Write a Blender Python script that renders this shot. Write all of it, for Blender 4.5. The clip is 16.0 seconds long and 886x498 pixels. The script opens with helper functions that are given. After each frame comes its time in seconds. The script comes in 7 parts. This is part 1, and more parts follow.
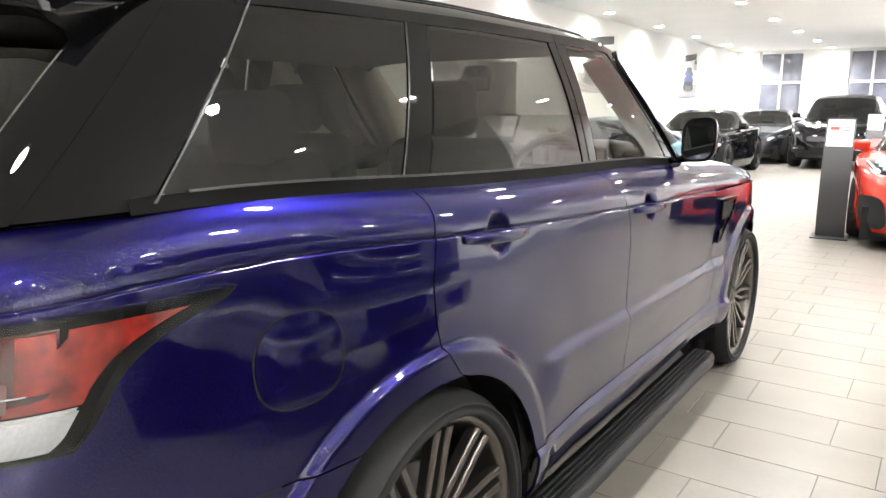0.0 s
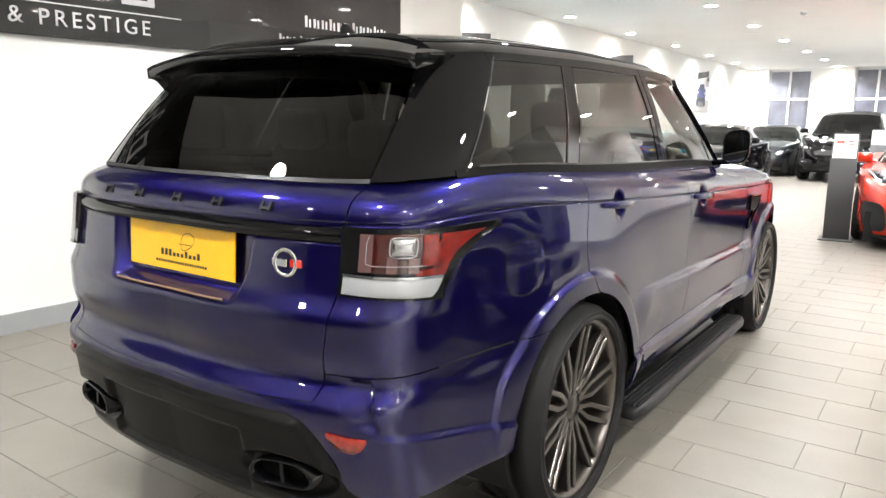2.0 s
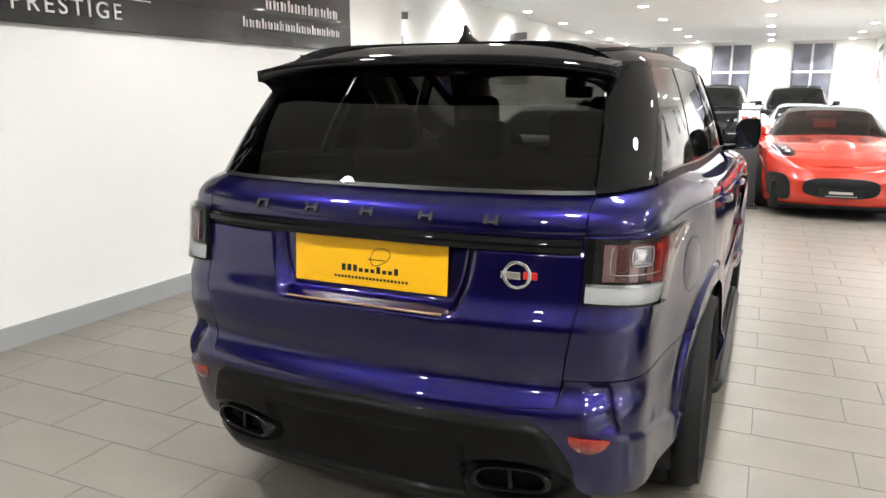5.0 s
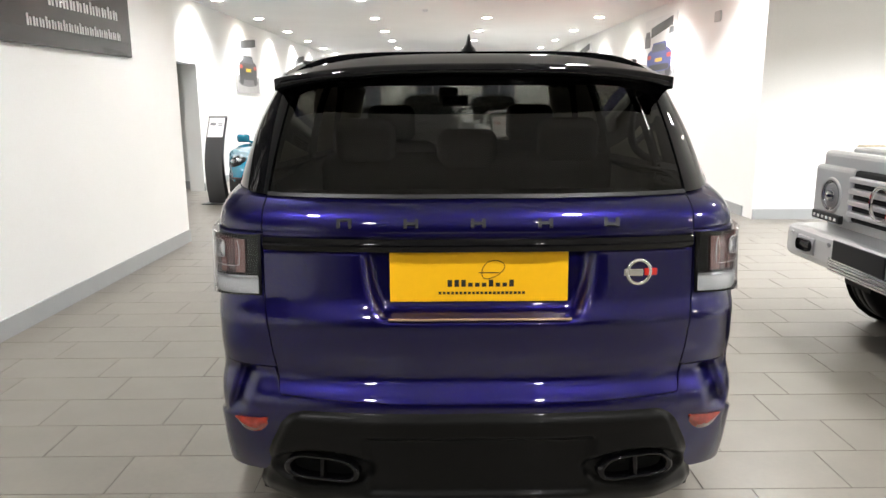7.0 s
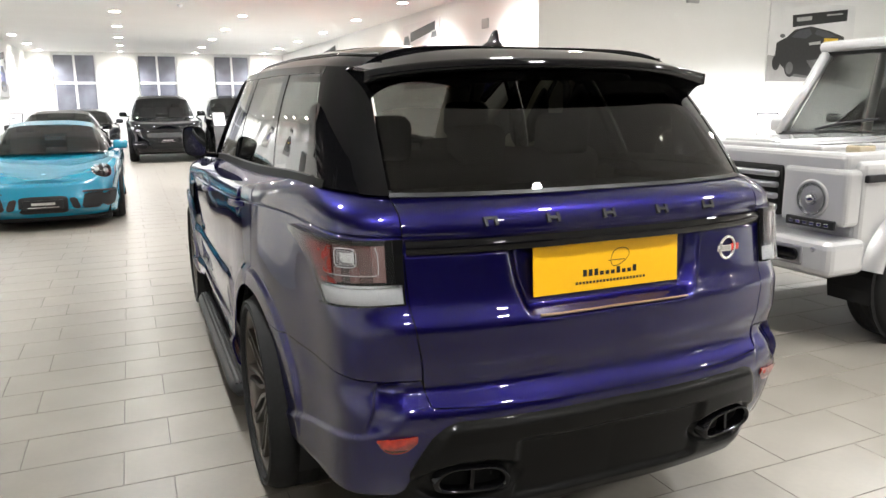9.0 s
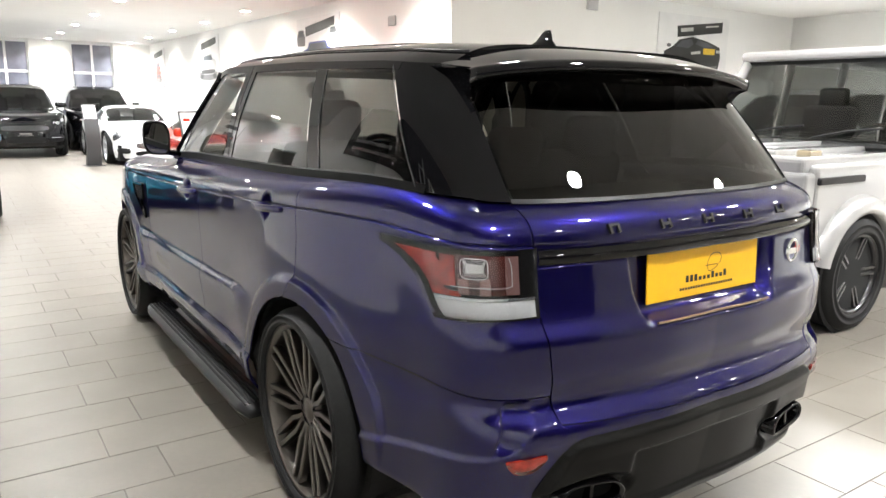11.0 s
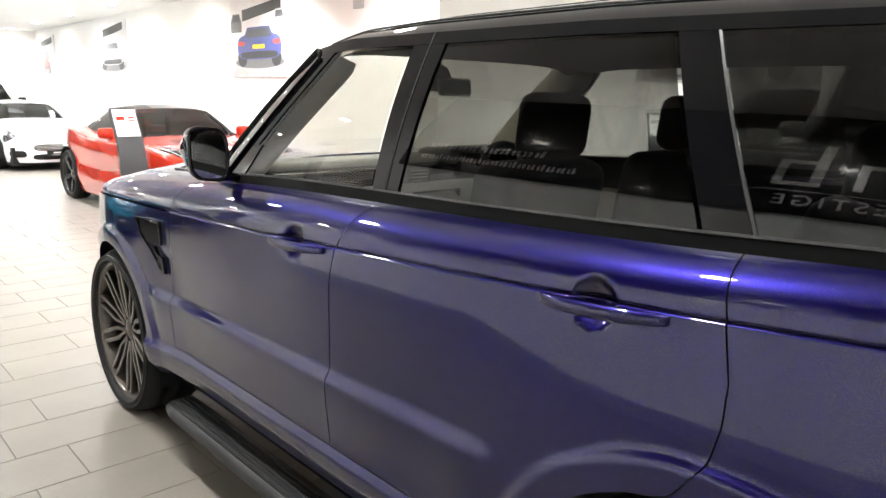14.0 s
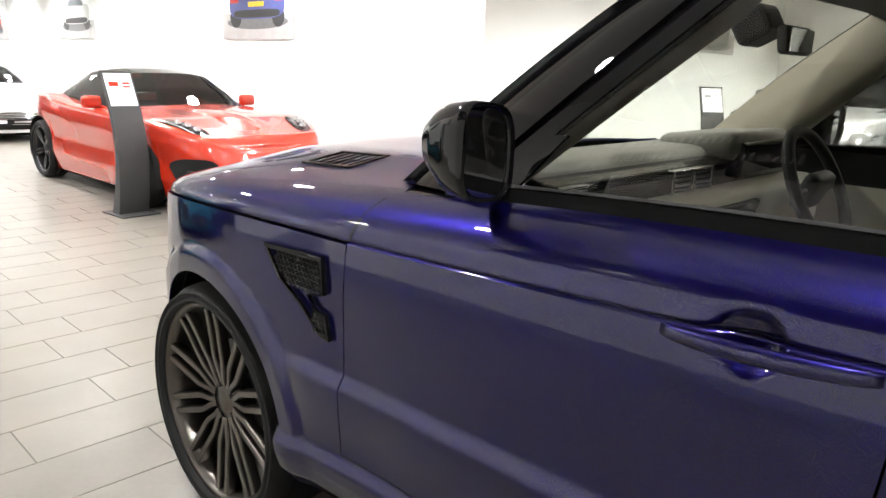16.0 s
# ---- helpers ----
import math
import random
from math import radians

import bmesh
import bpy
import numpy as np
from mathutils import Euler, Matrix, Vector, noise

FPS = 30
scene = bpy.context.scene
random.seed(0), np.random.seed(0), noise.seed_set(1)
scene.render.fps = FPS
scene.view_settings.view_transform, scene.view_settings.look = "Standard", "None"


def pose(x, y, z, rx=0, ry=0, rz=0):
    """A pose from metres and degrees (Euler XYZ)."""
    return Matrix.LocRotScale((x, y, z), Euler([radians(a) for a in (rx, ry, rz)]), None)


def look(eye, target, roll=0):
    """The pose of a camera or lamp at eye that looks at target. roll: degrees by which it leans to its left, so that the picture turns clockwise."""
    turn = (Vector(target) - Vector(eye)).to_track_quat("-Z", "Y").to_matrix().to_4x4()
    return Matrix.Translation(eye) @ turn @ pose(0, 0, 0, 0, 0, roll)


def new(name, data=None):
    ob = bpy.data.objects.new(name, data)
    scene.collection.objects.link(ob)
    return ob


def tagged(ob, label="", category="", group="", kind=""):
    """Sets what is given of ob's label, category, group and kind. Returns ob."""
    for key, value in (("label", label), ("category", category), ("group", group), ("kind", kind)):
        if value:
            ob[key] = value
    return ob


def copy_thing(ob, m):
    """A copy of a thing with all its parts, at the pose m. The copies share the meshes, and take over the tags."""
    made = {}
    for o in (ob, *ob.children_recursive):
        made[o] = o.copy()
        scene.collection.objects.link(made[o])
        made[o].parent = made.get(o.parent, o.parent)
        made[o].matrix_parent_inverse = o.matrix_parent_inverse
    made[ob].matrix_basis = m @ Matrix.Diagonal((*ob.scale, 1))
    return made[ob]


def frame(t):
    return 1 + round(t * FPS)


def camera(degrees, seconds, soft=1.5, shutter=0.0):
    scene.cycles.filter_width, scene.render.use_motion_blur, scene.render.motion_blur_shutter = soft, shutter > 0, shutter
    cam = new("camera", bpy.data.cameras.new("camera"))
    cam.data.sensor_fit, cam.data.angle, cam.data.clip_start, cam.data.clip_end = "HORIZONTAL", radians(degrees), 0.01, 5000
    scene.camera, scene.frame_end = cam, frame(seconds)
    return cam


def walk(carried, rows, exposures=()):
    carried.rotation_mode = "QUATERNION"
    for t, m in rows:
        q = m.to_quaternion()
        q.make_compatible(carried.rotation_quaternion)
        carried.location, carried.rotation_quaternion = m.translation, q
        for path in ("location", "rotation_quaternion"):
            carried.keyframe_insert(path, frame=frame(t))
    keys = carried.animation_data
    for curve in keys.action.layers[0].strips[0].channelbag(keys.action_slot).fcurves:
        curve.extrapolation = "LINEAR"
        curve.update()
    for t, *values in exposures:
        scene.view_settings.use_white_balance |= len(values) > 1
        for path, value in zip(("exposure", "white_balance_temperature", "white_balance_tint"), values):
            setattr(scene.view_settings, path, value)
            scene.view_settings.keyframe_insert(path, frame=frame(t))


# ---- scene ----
cam = camera(63.1, 16.0)
PATH = [
    (0, (1.826, -0.333, 1.431), (0.706, 1.278, 1.045), 0.1),
    (0.5, (1.869, -0.682, 1.438), (0.756, 0.938, 1.069), 0.4),
    (1, (1.864, -0.951, 1.433), (0.736, 0.66, 1.066), 0.5),
    (1.5, (1.889, -1.236, 1.439), (0.781, 0.39, 1.081), 0.1),
    (2, (1.964, -1.421, 1.43), (0.829, 0.187, 1.077), 0.6),
    (2.5, (2.007, -1.559, 1.441), (0.836, 0.02, 1.073), 0.4),
    (3, (1.947, -1.652, 1.454), (0.804, -0.058, 1.063), 1.1),
    (3.5, (1.802, -1.768, 1.472), (0.726, -0.131, 1.07), 1.0),
    (4, (1.611, -1.843, 1.509), (0.564, -0.19, 1.096), 0.4),
    (4.5, (1.369, -1.891, 1.536), (0.419, -0.182, 1.114), 0.1),
    (7, (-0.119, -2.169, 1.541), (-0.108, -0.21, 1.138), -0.3),
    (7.5, (-0.408, -2.106, 1.527), (-0.2, -0.159, 1.122), -0.6),
    (8, (-0.739, -2.076, 1.534), (-0.302, -0.165, 1.137), -0.0),
    (8.5, (-1.04, -2.018, 1.526), (-0.425, -0.162, 1.106), -0.7),
    (9, (-1.323, -1.878, 1.523), (-0.556, -0.075, 1.122), -0.5),
    (11.5, (-1.963, -1.218, 1.532), (-0.823, 0.371, 1.114), 1.0),
    (12, (-2.016, -0.914, 1.542), (-0.835, 0.645, 1.123), 1.0),
    (12.5, (-2.026, -0.561, 1.524), (-0.816, 0.984, 1.143), 0.8),
    (13, (-2.052, -0.29, 1.532), (-0.823, 1.241, 1.152), 0.6),
    (13.5, (-2.06, 0.024, 1.54), (-0.758, 1.49, 1.148), 0.1),
    (14, (-2.027, 0.414, 1.502), (-0.708, 1.86, 1.089), 1.0),
    (14.5, (-1.986, 0.788, 1.498), (-0.672, 2.234, 1.072), 1.2),
    (15, (-1.987, 1.173, 1.481), (-0.621, 2.57, 1.056), 1.9),
    (15.5, (-2.0, 1.473, 1.471), (-0.618, 2.844, 1.011), 1.3),
    (16, (-1.958, 1.885, 1.446), (-0.565, 3.234, 0.96), 1.9),
]
walk(cam, [(t, look(eye, target, roll)) for t, eye, target, roll in PATH], exposures=[(0, 0.24), (3.5, -0.03), (7, -0.33), (9, -0.10), (11.4, 0.14), (12.2, 0.31), (14, 0.25), (16, -0.06)])


# ---- light ----
world = bpy.data.worlds.new("night_sky")
world.use_nodes = True
scene.world = world
wb = world.node_tree.nodes["Background"]
wb.inputs["Color"].default_value = (0.05, 0.06, 0.09, 1)
wb.inputs["Strength"].default_value = 0.3
scene.view_settings.exposure = 0.0


# ---- materials ----
def material(name, base=(0.5, 0.5, 0.5), rough=0.5, metal=0.0, coat=0.0, coat_rough=0.03, spec=0.5,
             grain=0.0, grain_scale=60.0, stain=0.0, stain_scale=2.0, bump=0.0, rough_var=0.0,
             trans=0.0, emit=None, emit_strength=0.0, ior=1.45, per_object=0.0):
    m = bpy.data.materials.new(name)
    m.use_nodes = True
    nt = m.node_tree
    b = nt.nodes["Principled BSDF"]
    b.inputs["Base Color"].default_value = (*base, 1)
    b.inputs["Roughness"].default_value = rough
    b.inputs["Metallic"].default_value = metal
    b.inputs["Coat Weight"].default_value = coat
    b.inputs["Coat Roughness"].default_value = coat_rough
    b.inputs["Specular IOR Level"].default_value = spec
    b.inputs["Transmission Weight"].default_value = trans
    b.inputs["IOR"].default_value = ior
    if emit:
        b.inputs["Emission Color"].default_value = (*emit, 1)
        b.inputs["Emission Strength"].default_value = emit_strength
    tc = nt.nodes.new("ShaderNodeTexCoord")
    last = None
    if grain or stain or per_object:
        col = nt.nodes.new("ShaderNodeRGB")
        col.outputs[0].default_value = (*base, 1)
        last = col.outputs[0]
        for amount, scale in ((stain, stain_scale), (grain, grain_scale)):
            if not amount:
                continue
            n = nt.nodes.new("ShaderNodeTexNoise")
            n.inputs["Scale"].default_value = scale
            n.inputs["Detail"].default_value = 6.0
            nt.links.new(tc.outputs["Object"], n.inputs["Vector"])
            mr = nt.nodes.new("ShaderNodeMapRange")
            mr.inputs["From Min"].default_value = 0.3
            mr.inputs["From Max"].default_value = 0.7
            mr.inputs["To Min"].default_value = 1.0 - amount
            mr.inputs["To Max"].default_value = 1.0 + amount
            nt.links.new(n.outputs["Fac"], mr.inputs["Value"])
            hsv = nt.nodes.new("ShaderNodeHueSaturation")
            nt.links.new(mr.outputs[0], hsv.inputs["Value"])
            nt.links.new(last, hsv.inputs["Color"])
            last = hsv.outputs["Color"]
        if per_object:
            oi = nt.nodes.new("ShaderNodeObjectInfo")
            mr = nt.nodes.new("ShaderNodeMapRange")
            mr.inputs["To Min"].default_value = 1.0 - per_object
            mr.inputs["To Max"].default_value = 1.0 + per_object
            nt.links.new(oi.outputs["Random"], mr.inputs["Value"])
            hsv = nt.nodes.new("ShaderNodeHueSaturation")
            nt.links.new(mr.outputs[0], hsv.inputs["Value"])
            nt.links.new(last, hsv.inputs["Color"])
            last = hsv.outputs["Color"]
        nt.links.new(last, b.inputs["Base Color"])
    if bump or rough_var:
        n = nt.nodes.new("ShaderNodeTexNoise")
        n.inputs["Scale"].default_value = grain_scale
        n.inputs["Detail"].default_value = 5.0
        nt.links.new(tc.outputs["Object"], n.inputs["Vector"])
        if bump:
            bp = nt.nodes.new("ShaderNodeBump")
            bp.inputs["Strength"].default_value = bump
            bp.inputs["Distance"].default_value = 0.002
            nt.links.new(n.outputs["Fac"], bp.inputs["Height"])
            nt.links.new(bp.outputs["Normal"], b.inputs["Normal"])
        if rough_var:
            mr = nt.nodes.new("ShaderNodeMapRange")
            mr.inputs["To Min"].default_value = max(0.0, rough - rough_var)
            mr.inputs["To Max"].default_value = rough + rough_var
            nt.links.new(n.outputs["Fac"], mr.inputs["Value"])
            nt.links.new(mr.outputs[0], b.inputs["Roughness"])
    return m


WALL = material("white_wall_paint", (0.80, 0.80, 0.78), 0.7, grain=0.015, grain_scale=90, stain=0.02, stain_scale=0.7, bump=0.15)
CEIL = material("ceiling_paint", (0.80, 0.79, 0.76), 0.8, stain=0.02, stain_scale=0.8, bump=0.1)
SKIRT = material("grey_skirting_paint", (0.33, 0.34, 0.34), 0.45, stain=0.05, stain_scale=3)
TILE = material("beige_porcelain", (0.178, 0.162, 0.139), 0.34, grain=0.05, grain_scale=35, stain=0.07, stain_scale=3, rough_var=0.10, per_object=0.035, bump=0.05)
GROUT = material("dark_grout", (0.105, 0.096, 0.086), 0.9, grain=0.15, grain_scale=120)
LED = material("led_disc", (1, 1, 1), 0.5, emit=(1.0, 0.95, 0.86), emit_strength=235)
TRIMW = material("white_metal_trim", (0.8, 0.8, 0.8), 0.4)


# ---- helpers ----
def mesh_object(name, bm, mat, parent=None, smooth=False):
    me = bpy.data.meshes.new(name)
    bm.to_mesh(me)
    bm.free()
    me.materials.append(mat)
    if smooth:
        me.shade_smooth()
    ob = new(name, me)
    if parent:
        ob.parent = parent
    return ob


def part(name, bm, mat, parent, label="", smooth=False):
    ob = mesh_object(name, bm, mat, parent, smooth)
    if label:
        ob["label"] = label
    return ob


def box(bm, x0, x1, y0, y1, z0, z1, bevel=0.0):
    r = bmesh.ops.create_cube(bm, size=1.0, matrix=Matrix.LocRotScale(
        ((x0 + x1) / 2, (y0 + y1) / 2, (z0 + z1) / 2), None, (abs(x1 - x0), abs(y1 - y0), abs(z1 - z0))))
    if bevel:
        edges = list({e for v in r["verts"] for e in v.link_edges})
        bmesh.ops.bevel(bm, geom=edges, offset=bevel, segments=2, profile=0.5, affect="EDGES")
    return bm


def a_box(*args, bevel=0.0):
    return box(bmesh.new(), *args, bevel=bevel)


def structure(name, bm, mat, label, category):
    return tagged(mesh_object(name, bm, mat), label, category, kind="structure")


# ---- car materials ----
def paint(name, base, flake, edge, rough=0.32, metal=0.75):
    """Metallic paint under a clear coat, with fine flake sparkle."""
    m = material(name, base, rough, metal=metal, coat=1.0, coat_rough=0.015)
    nt = m.node_tree
    b = nt.nodes["Principled BSDF"]
    b.inputs["Coat IOR"].default_value = 1.57
    b.inputs["Specular Tint"].default_value = (*edge, 1)
    tc = nt.nodes.new("ShaderNodeTexCoord")
    v = nt.nodes.new("ShaderNodeTexVoronoi")
    v.inputs["Scale"].default_value = 1400
    nt.links.new(tc.outputs["Object"], v.inputs["Vector"])
    mix = nt.nodes.new("ShaderNodeMix")
    mix.data_type = "RGBA"
    mix.inputs[6].default_value = (*base, 1)
    mix.inputs[7].default_value = (*flake, 1)
    sep = nt.nodes.new("ShaderNodeSeparateColor")
    nt.links.new(v.outputs["Color"], sep.inputs[0])
    nt.links.new(sep.outputs[0], mix.inputs[0])
    nt.links.new(mix.outputs[2], b.inputs["Base Color"])
    return m


def pane_material(name, tint, gloss=1.0, ior=1.55):
    """A thin pane: tinted see-through glass with a mirror-like surface."""
    m = bpy.data.materials.new(name)
    m.use_nodes = True
    nt = m.node_tree
    nt.nodes.remove(nt.nodes["Principled BSDF"])
    out = nt.nodes["Material Output"]
    tr = nt.nodes.new("ShaderNodeBsdfTransparent")
    tr.inputs["Color"].default_value = (*tint, 1)
    gl = nt.nodes.new("ShaderNodeBsdfGlossy")
    gl.inputs["Roughness"].default_value = 0.01
    gl.inputs["Color"].default_value = (gloss, gloss, gloss, 1)
    fr = nt.nodes.new("ShaderNodeFresnel")
    fr.inputs["IOR"].default_value = ior
    mix = nt.nodes.new("ShaderNodeMixShader")
    nt.links.new(fr.outputs[0], mix.inputs[0])
    nt.links.new(tr.outputs[0], mix.inputs[1])
    nt.links.new(gl.outputs[0], mix.inputs[2])
    nt.links.new(mix.outputs[0], out.inputs["Surface"])
    return m


PURPLE = paint("purple_blue_metallic_paint", (0.0088, 0.0026, 0.034), (0.0055, 0.008, 0.102), (0.10, 0.06, 0.30), rough=0.36, metal=0.9)
GLOSSBLACK = material("gloss_black_paint", (0.003, 0.003, 0.0035), 0.015, spec=0.34)
SATINBLACK = material("satin_black_plastic", (0.010, 0.010, 0.011), 0.42, spec=0.3, grain=0.1, grain_scale=300, bump=0.1)
MATTBLACK = material("dark_cavity", (0.004, 0.004, 0.004), 0.9)
RUBBER = material("tyre_rubber", (0.009, 0.009, 0.009), 0.72, spec=0.3, grain=0.15, grain_scale=80, bump=0.2)
BRONZE = material("dark_bronze_alloy", (0.105, 0.095, 0.085), 0.28, metal=0.9, grain=0.04, grain_scale=200)
DARKALLOY = material("black_alloy", (0.02, 0.02, 0.022), 0.3, metal=0.6, coat=0.6)
SILVERALLOY = material("silver_alloy", (0.5, 0.5, 0.52), 0.28, metal=0.9)
CHROME = material("chrome", (0.75, 0.76, 0.78), 0.08, metal=1.0)
STEEL = material("brake_steel", (0.25, 0.25, 0.26), 0.4, metal=0.9)
PRIVACY = pane_material("privacy_glass", (0.15, 0.15, 0.14), ior=1.5)
REARGLASS = pane_material("rear_privacy_glass", (0.095, 0.095, 0.088), ior=1.45)
CLEAR = pane_material("clear_car_glass", (0.74, 0.75, 0.71), ior=1.5)
LENS = pane_material("clear_lamp_lens", (0.92, 0.92, 0.92), ior=1.3)
REDLENS = material("red_lamp_plastic", (0.42, 0.014, 0.010), 0.15, coat=1.0, spec=0.6)
REDSIDE = material("red_side_lens", (0.20, 0.016, 0.011), 0.12, coat=1.0, spec=0.5, grain=0.5, grain_scale=38)
REFLECT = material("red_reflector_plastic", (0.22, 0.014, 0.007), 0.18, coat=1.0, spec=0.6, grain=0.35, grain_scale=45)
BANDS = material("pale_lamp_band", (0.13, 0.072, 0.068), 0.25, coat=1.0)
DARKRED = material("smoked_red_lens_and_vent_shade", (0.050, 0.007, 0.006), 0.12, coat=1.0, spec=0.6)
SEAL = material("black_window_seal", (0.004, 0.004, 0.004), 0.45, spec=0.06)
LAMPIN = material("lamp_reflector", (0.55, 0.56, 0.58), 0.15, metal=0.9)
WHITELENS = material("frosted_lamp_plastic", (0.34, 0.345, 0.35), 0.2, coat=1.0, grain=0.07, grain_scale=160)
SMOKE = material("smoked_lamp_housing", (0.006, 0.006, 0.006), 0.08, spec=0.25)
PLATE = material("yellow_plate", (0.78, 0.42, 0.006), 0.35, grain=0.02, grain_scale=50)
INK = material("black_print", (0.01, 0.01, 0.01), 0.5)
LEATHER = material("black_leather", (0.009, 0.009, 0.009), 0.6, spec=0.3, grain=0.2, grain_scale=150, bump=0.3)
CREAM = material("cream_trim", (0.56, 0.52, 0.43), 0.55, grain=0.04, grain_scale=120, bump=0.15)
HEADLINER = material("dark_headliner", (0.045, 0.044, 0.040), 0.9, grain=0.05, grain_scale=200)


def carbon(name):
    m = material(name, (0.012, 0.012, 0.012), 0.3, coat=0.14, coat_rough=0.03, spec=0.06)
    nt = m.node_tree
    b = nt.nodes["Principled BSDF"]
    tc = nt.nodes.new("ShaderNodeTexCoord")
    ch = nt.nodes.new("ShaderNodeTexChecker")
    ch.inputs["Scale"].default_value = 260
    ch.inputs["Color1"].default_value = (0.004, 0.004, 0.004, 1)
    ch.inputs["Color2"].default_value = (0.008, 0.008, 0.0075, 1)
    mp = nt.nodes.new("ShaderNodeMapping")
    mp.inputs["Rotation"].default_value = (0, radians(45), 0)
    nt.links.new(tc.outputs["Object"], mp.inputs["Vector"])
    nt.links.new(mp.outputs[0], ch.inputs["Vector"])
    nt.links.new(ch.outputs[0], b.inputs["Base Color"])
    return m


CARBON = carbon("carbon_fibre")


# ---- the showroom ----
CEILING = 3.215
FAR = 25.3
RIGHT = 3.97
LEFT = -4.25
BAY_Y = 7.13
BAY_X = 12.2
slab = structure("floor", a_box(-9, 14, -9.4, FAR + 0.5, -0.2, -0.003), GROUT, "tiled showroom floor with dark grout joints", "floor")
structure("ceiling", a_box(-9, 14, -9.4, FAR + 0.5, CEILING, CEILING + 0.2), CEIL, "smooth white painted showroom ceiling", "ceiling")


def prism(bm, foot, z0, z1):
    low = [bm.verts.new((x, y, z0)) for x, y in foot]
    top = [bm.verts.new((x, y, z1)) for x, y in foot]
    bm.faces.new(low[::-1])
    bm.faces.new(top)
    for i in range(len(foot)):
        j = (i + 1) % len(foot)
        bm.faces.new((low[i], low[j], top[j], top[i]))
    bmesh.ops.recalc_face_normals(bm, faces=bm.faces)
    return bm


def wall_run(name, a, b, thick, label, skirt=True, z0=0.0, z1=CEILING, mat=None):
    """A wall with its face from a to b and its body on the left of that way (thick > 0) or on the right."""
    d = Vector((b[0] - a[0], b[1] - a[1])).normalized()
    n = Vector((-d.y, d.x)) * (1 if thick > 0 else -1)
    t = abs(thick)
    foot = [a, b, (b[0] + n.x * t, b[1] + n.y * t), (a[0] + n.x * t, a[1] + n.y * t)]
    structure(name, prism(bmesh.new(), foot, z0, z1), mat or WALL, label, "wall")
    if skirt:
        f0, f1 = 0.016, 0.0003
        foot = [(a[0] - n.x * f0, a[1] - n.y * f0), (b[0] - n.x * f0, b[1] - n.y * f0), (b[0] - n.x * f1, b[1] - n.y * f1), (a[0] - n.x * f1, a[1] - n.y * f1)]
        structure("baseboard_" + name, prism(bmesh.new(), foot, -0.002, 0.135), SKIRT, "grey painted skirting board along the wall", "skirting board")


wall_run("wall_sign", (-3.28, -9.0), (-2.93, 5.85), 0.24, "white painted wall below the black company sign")
# unseen: a dark glossy wall, added to darken what the car's tail reflects
DARKBACK = material("dark_unseen_back_wall", (0.03, 0.032, 0.038), 0.05, spec=0.5, stain=0.1, stain_scale=0.5)
wall_run("wall_back", (-3.6, -9.0), (4.4, -9.0), -0.2, "unseen dark glossy back wall, added to darken reflections", mat=DARKBACK)
# unseen: white from here on, added to brighten what the car's flank reflects
wall_run("wall_back_bay", (4.4, -9.0), (BAY_X, -9.0), -0.2, "unseen plain white wall behind the bay, added to brighten reflections")
wall_run("wall_bay_side", (BAY_X, -9.2), (BAY_X, BAY_Y), -0.2, "plain white painted side wall of the bay")
wall_run("wall_bay", (BAY_X, BAY_Y), (RIGHT, BAY_Y), -0.3, "white painted wall with a large car picture")
wall_run("wall_east", (RIGHT, BAY_Y + 0.3), (RIGHT, FAR), -0.3, "white painted wall washed by downlights, with car pictures")
# the west wall has a doorway into a lobby
wall_run("wall_west", (LEFT, 10.55), (LEFT, FAR), 0.25, "white painted wall washed by downlights, with car pictures")
wall_run("wall_west_near", (LEFT, 5.55), (LEFT, 9.3), 0.25, "white painted wall beside a doorway")
wall_run("wall_west_lintel", (LEFT, 9.3), (LEFT, 10.55), 0.25, "white painted wall over a doorway", skirt=False, z0=2.17)
wall_run("wall_lobby", (LEFT - 1.3, 8.6), (LEFT - 1.3, 10.9), 0.1, "plain beige lobby wall behind a doorway")
wall_run("wall_lobby_end", (LEFT - 1.3, 10.9), (LEFT - 0.25, 10.9), 0.1, "plain lobby end wall behind a doorway")
wall_run("wall_lobby_near", (LEFT - 0.25, 8.6), (LEFT - 1.3, 8.6), 0.1, "plain lobby wall behind a doorway")
wall_run("wall_return", (-3.1, 5.55), (LEFT - 0.25, 5.55), -0.28, "white painted return wall")

# ---- far wall with three tall windows ----
WIN = [(-3.52, -2.20), (-0.96, 0.34), (1.52, 2.80)]
SILL, HEAD = 0.85, 3.165
bm = bmesh.new()
xs = [-4.6] + [v for w in WIN for v in w] + [4.2]
for i in range(0, len(xs), 2):
    box(bm, xs[i], xs[i + 1], FAR, FAR + 0.3, 0, CEILING)
for x0, x1 in WIN:
    box(bm, x0, x1, FAR, FAR + 0.3, 0, SILL)
    box(bm, x0, x1, FAR, FAR + 0.3, HEAD, CEILING)
structure("wall_far", bm, WALL, "white painted far wall with tall windows", "wall")
structure("baseboard_wall_far", a_box(-4.25, 3.85, FAR - 0.016, FAR - 0.0003, -0.002, 0.135), SKIRT, "grey painted skirting board along the far wall", "skirting board")
PANE = material("night_window_glass", (0.16, 0.165, 0.20), 0.03, spec=0.9, stain=0.4, stain_scale=1.2)
FRAMEW = material("white_window_frame", (0.78, 0.78, 0.78), 0.4)
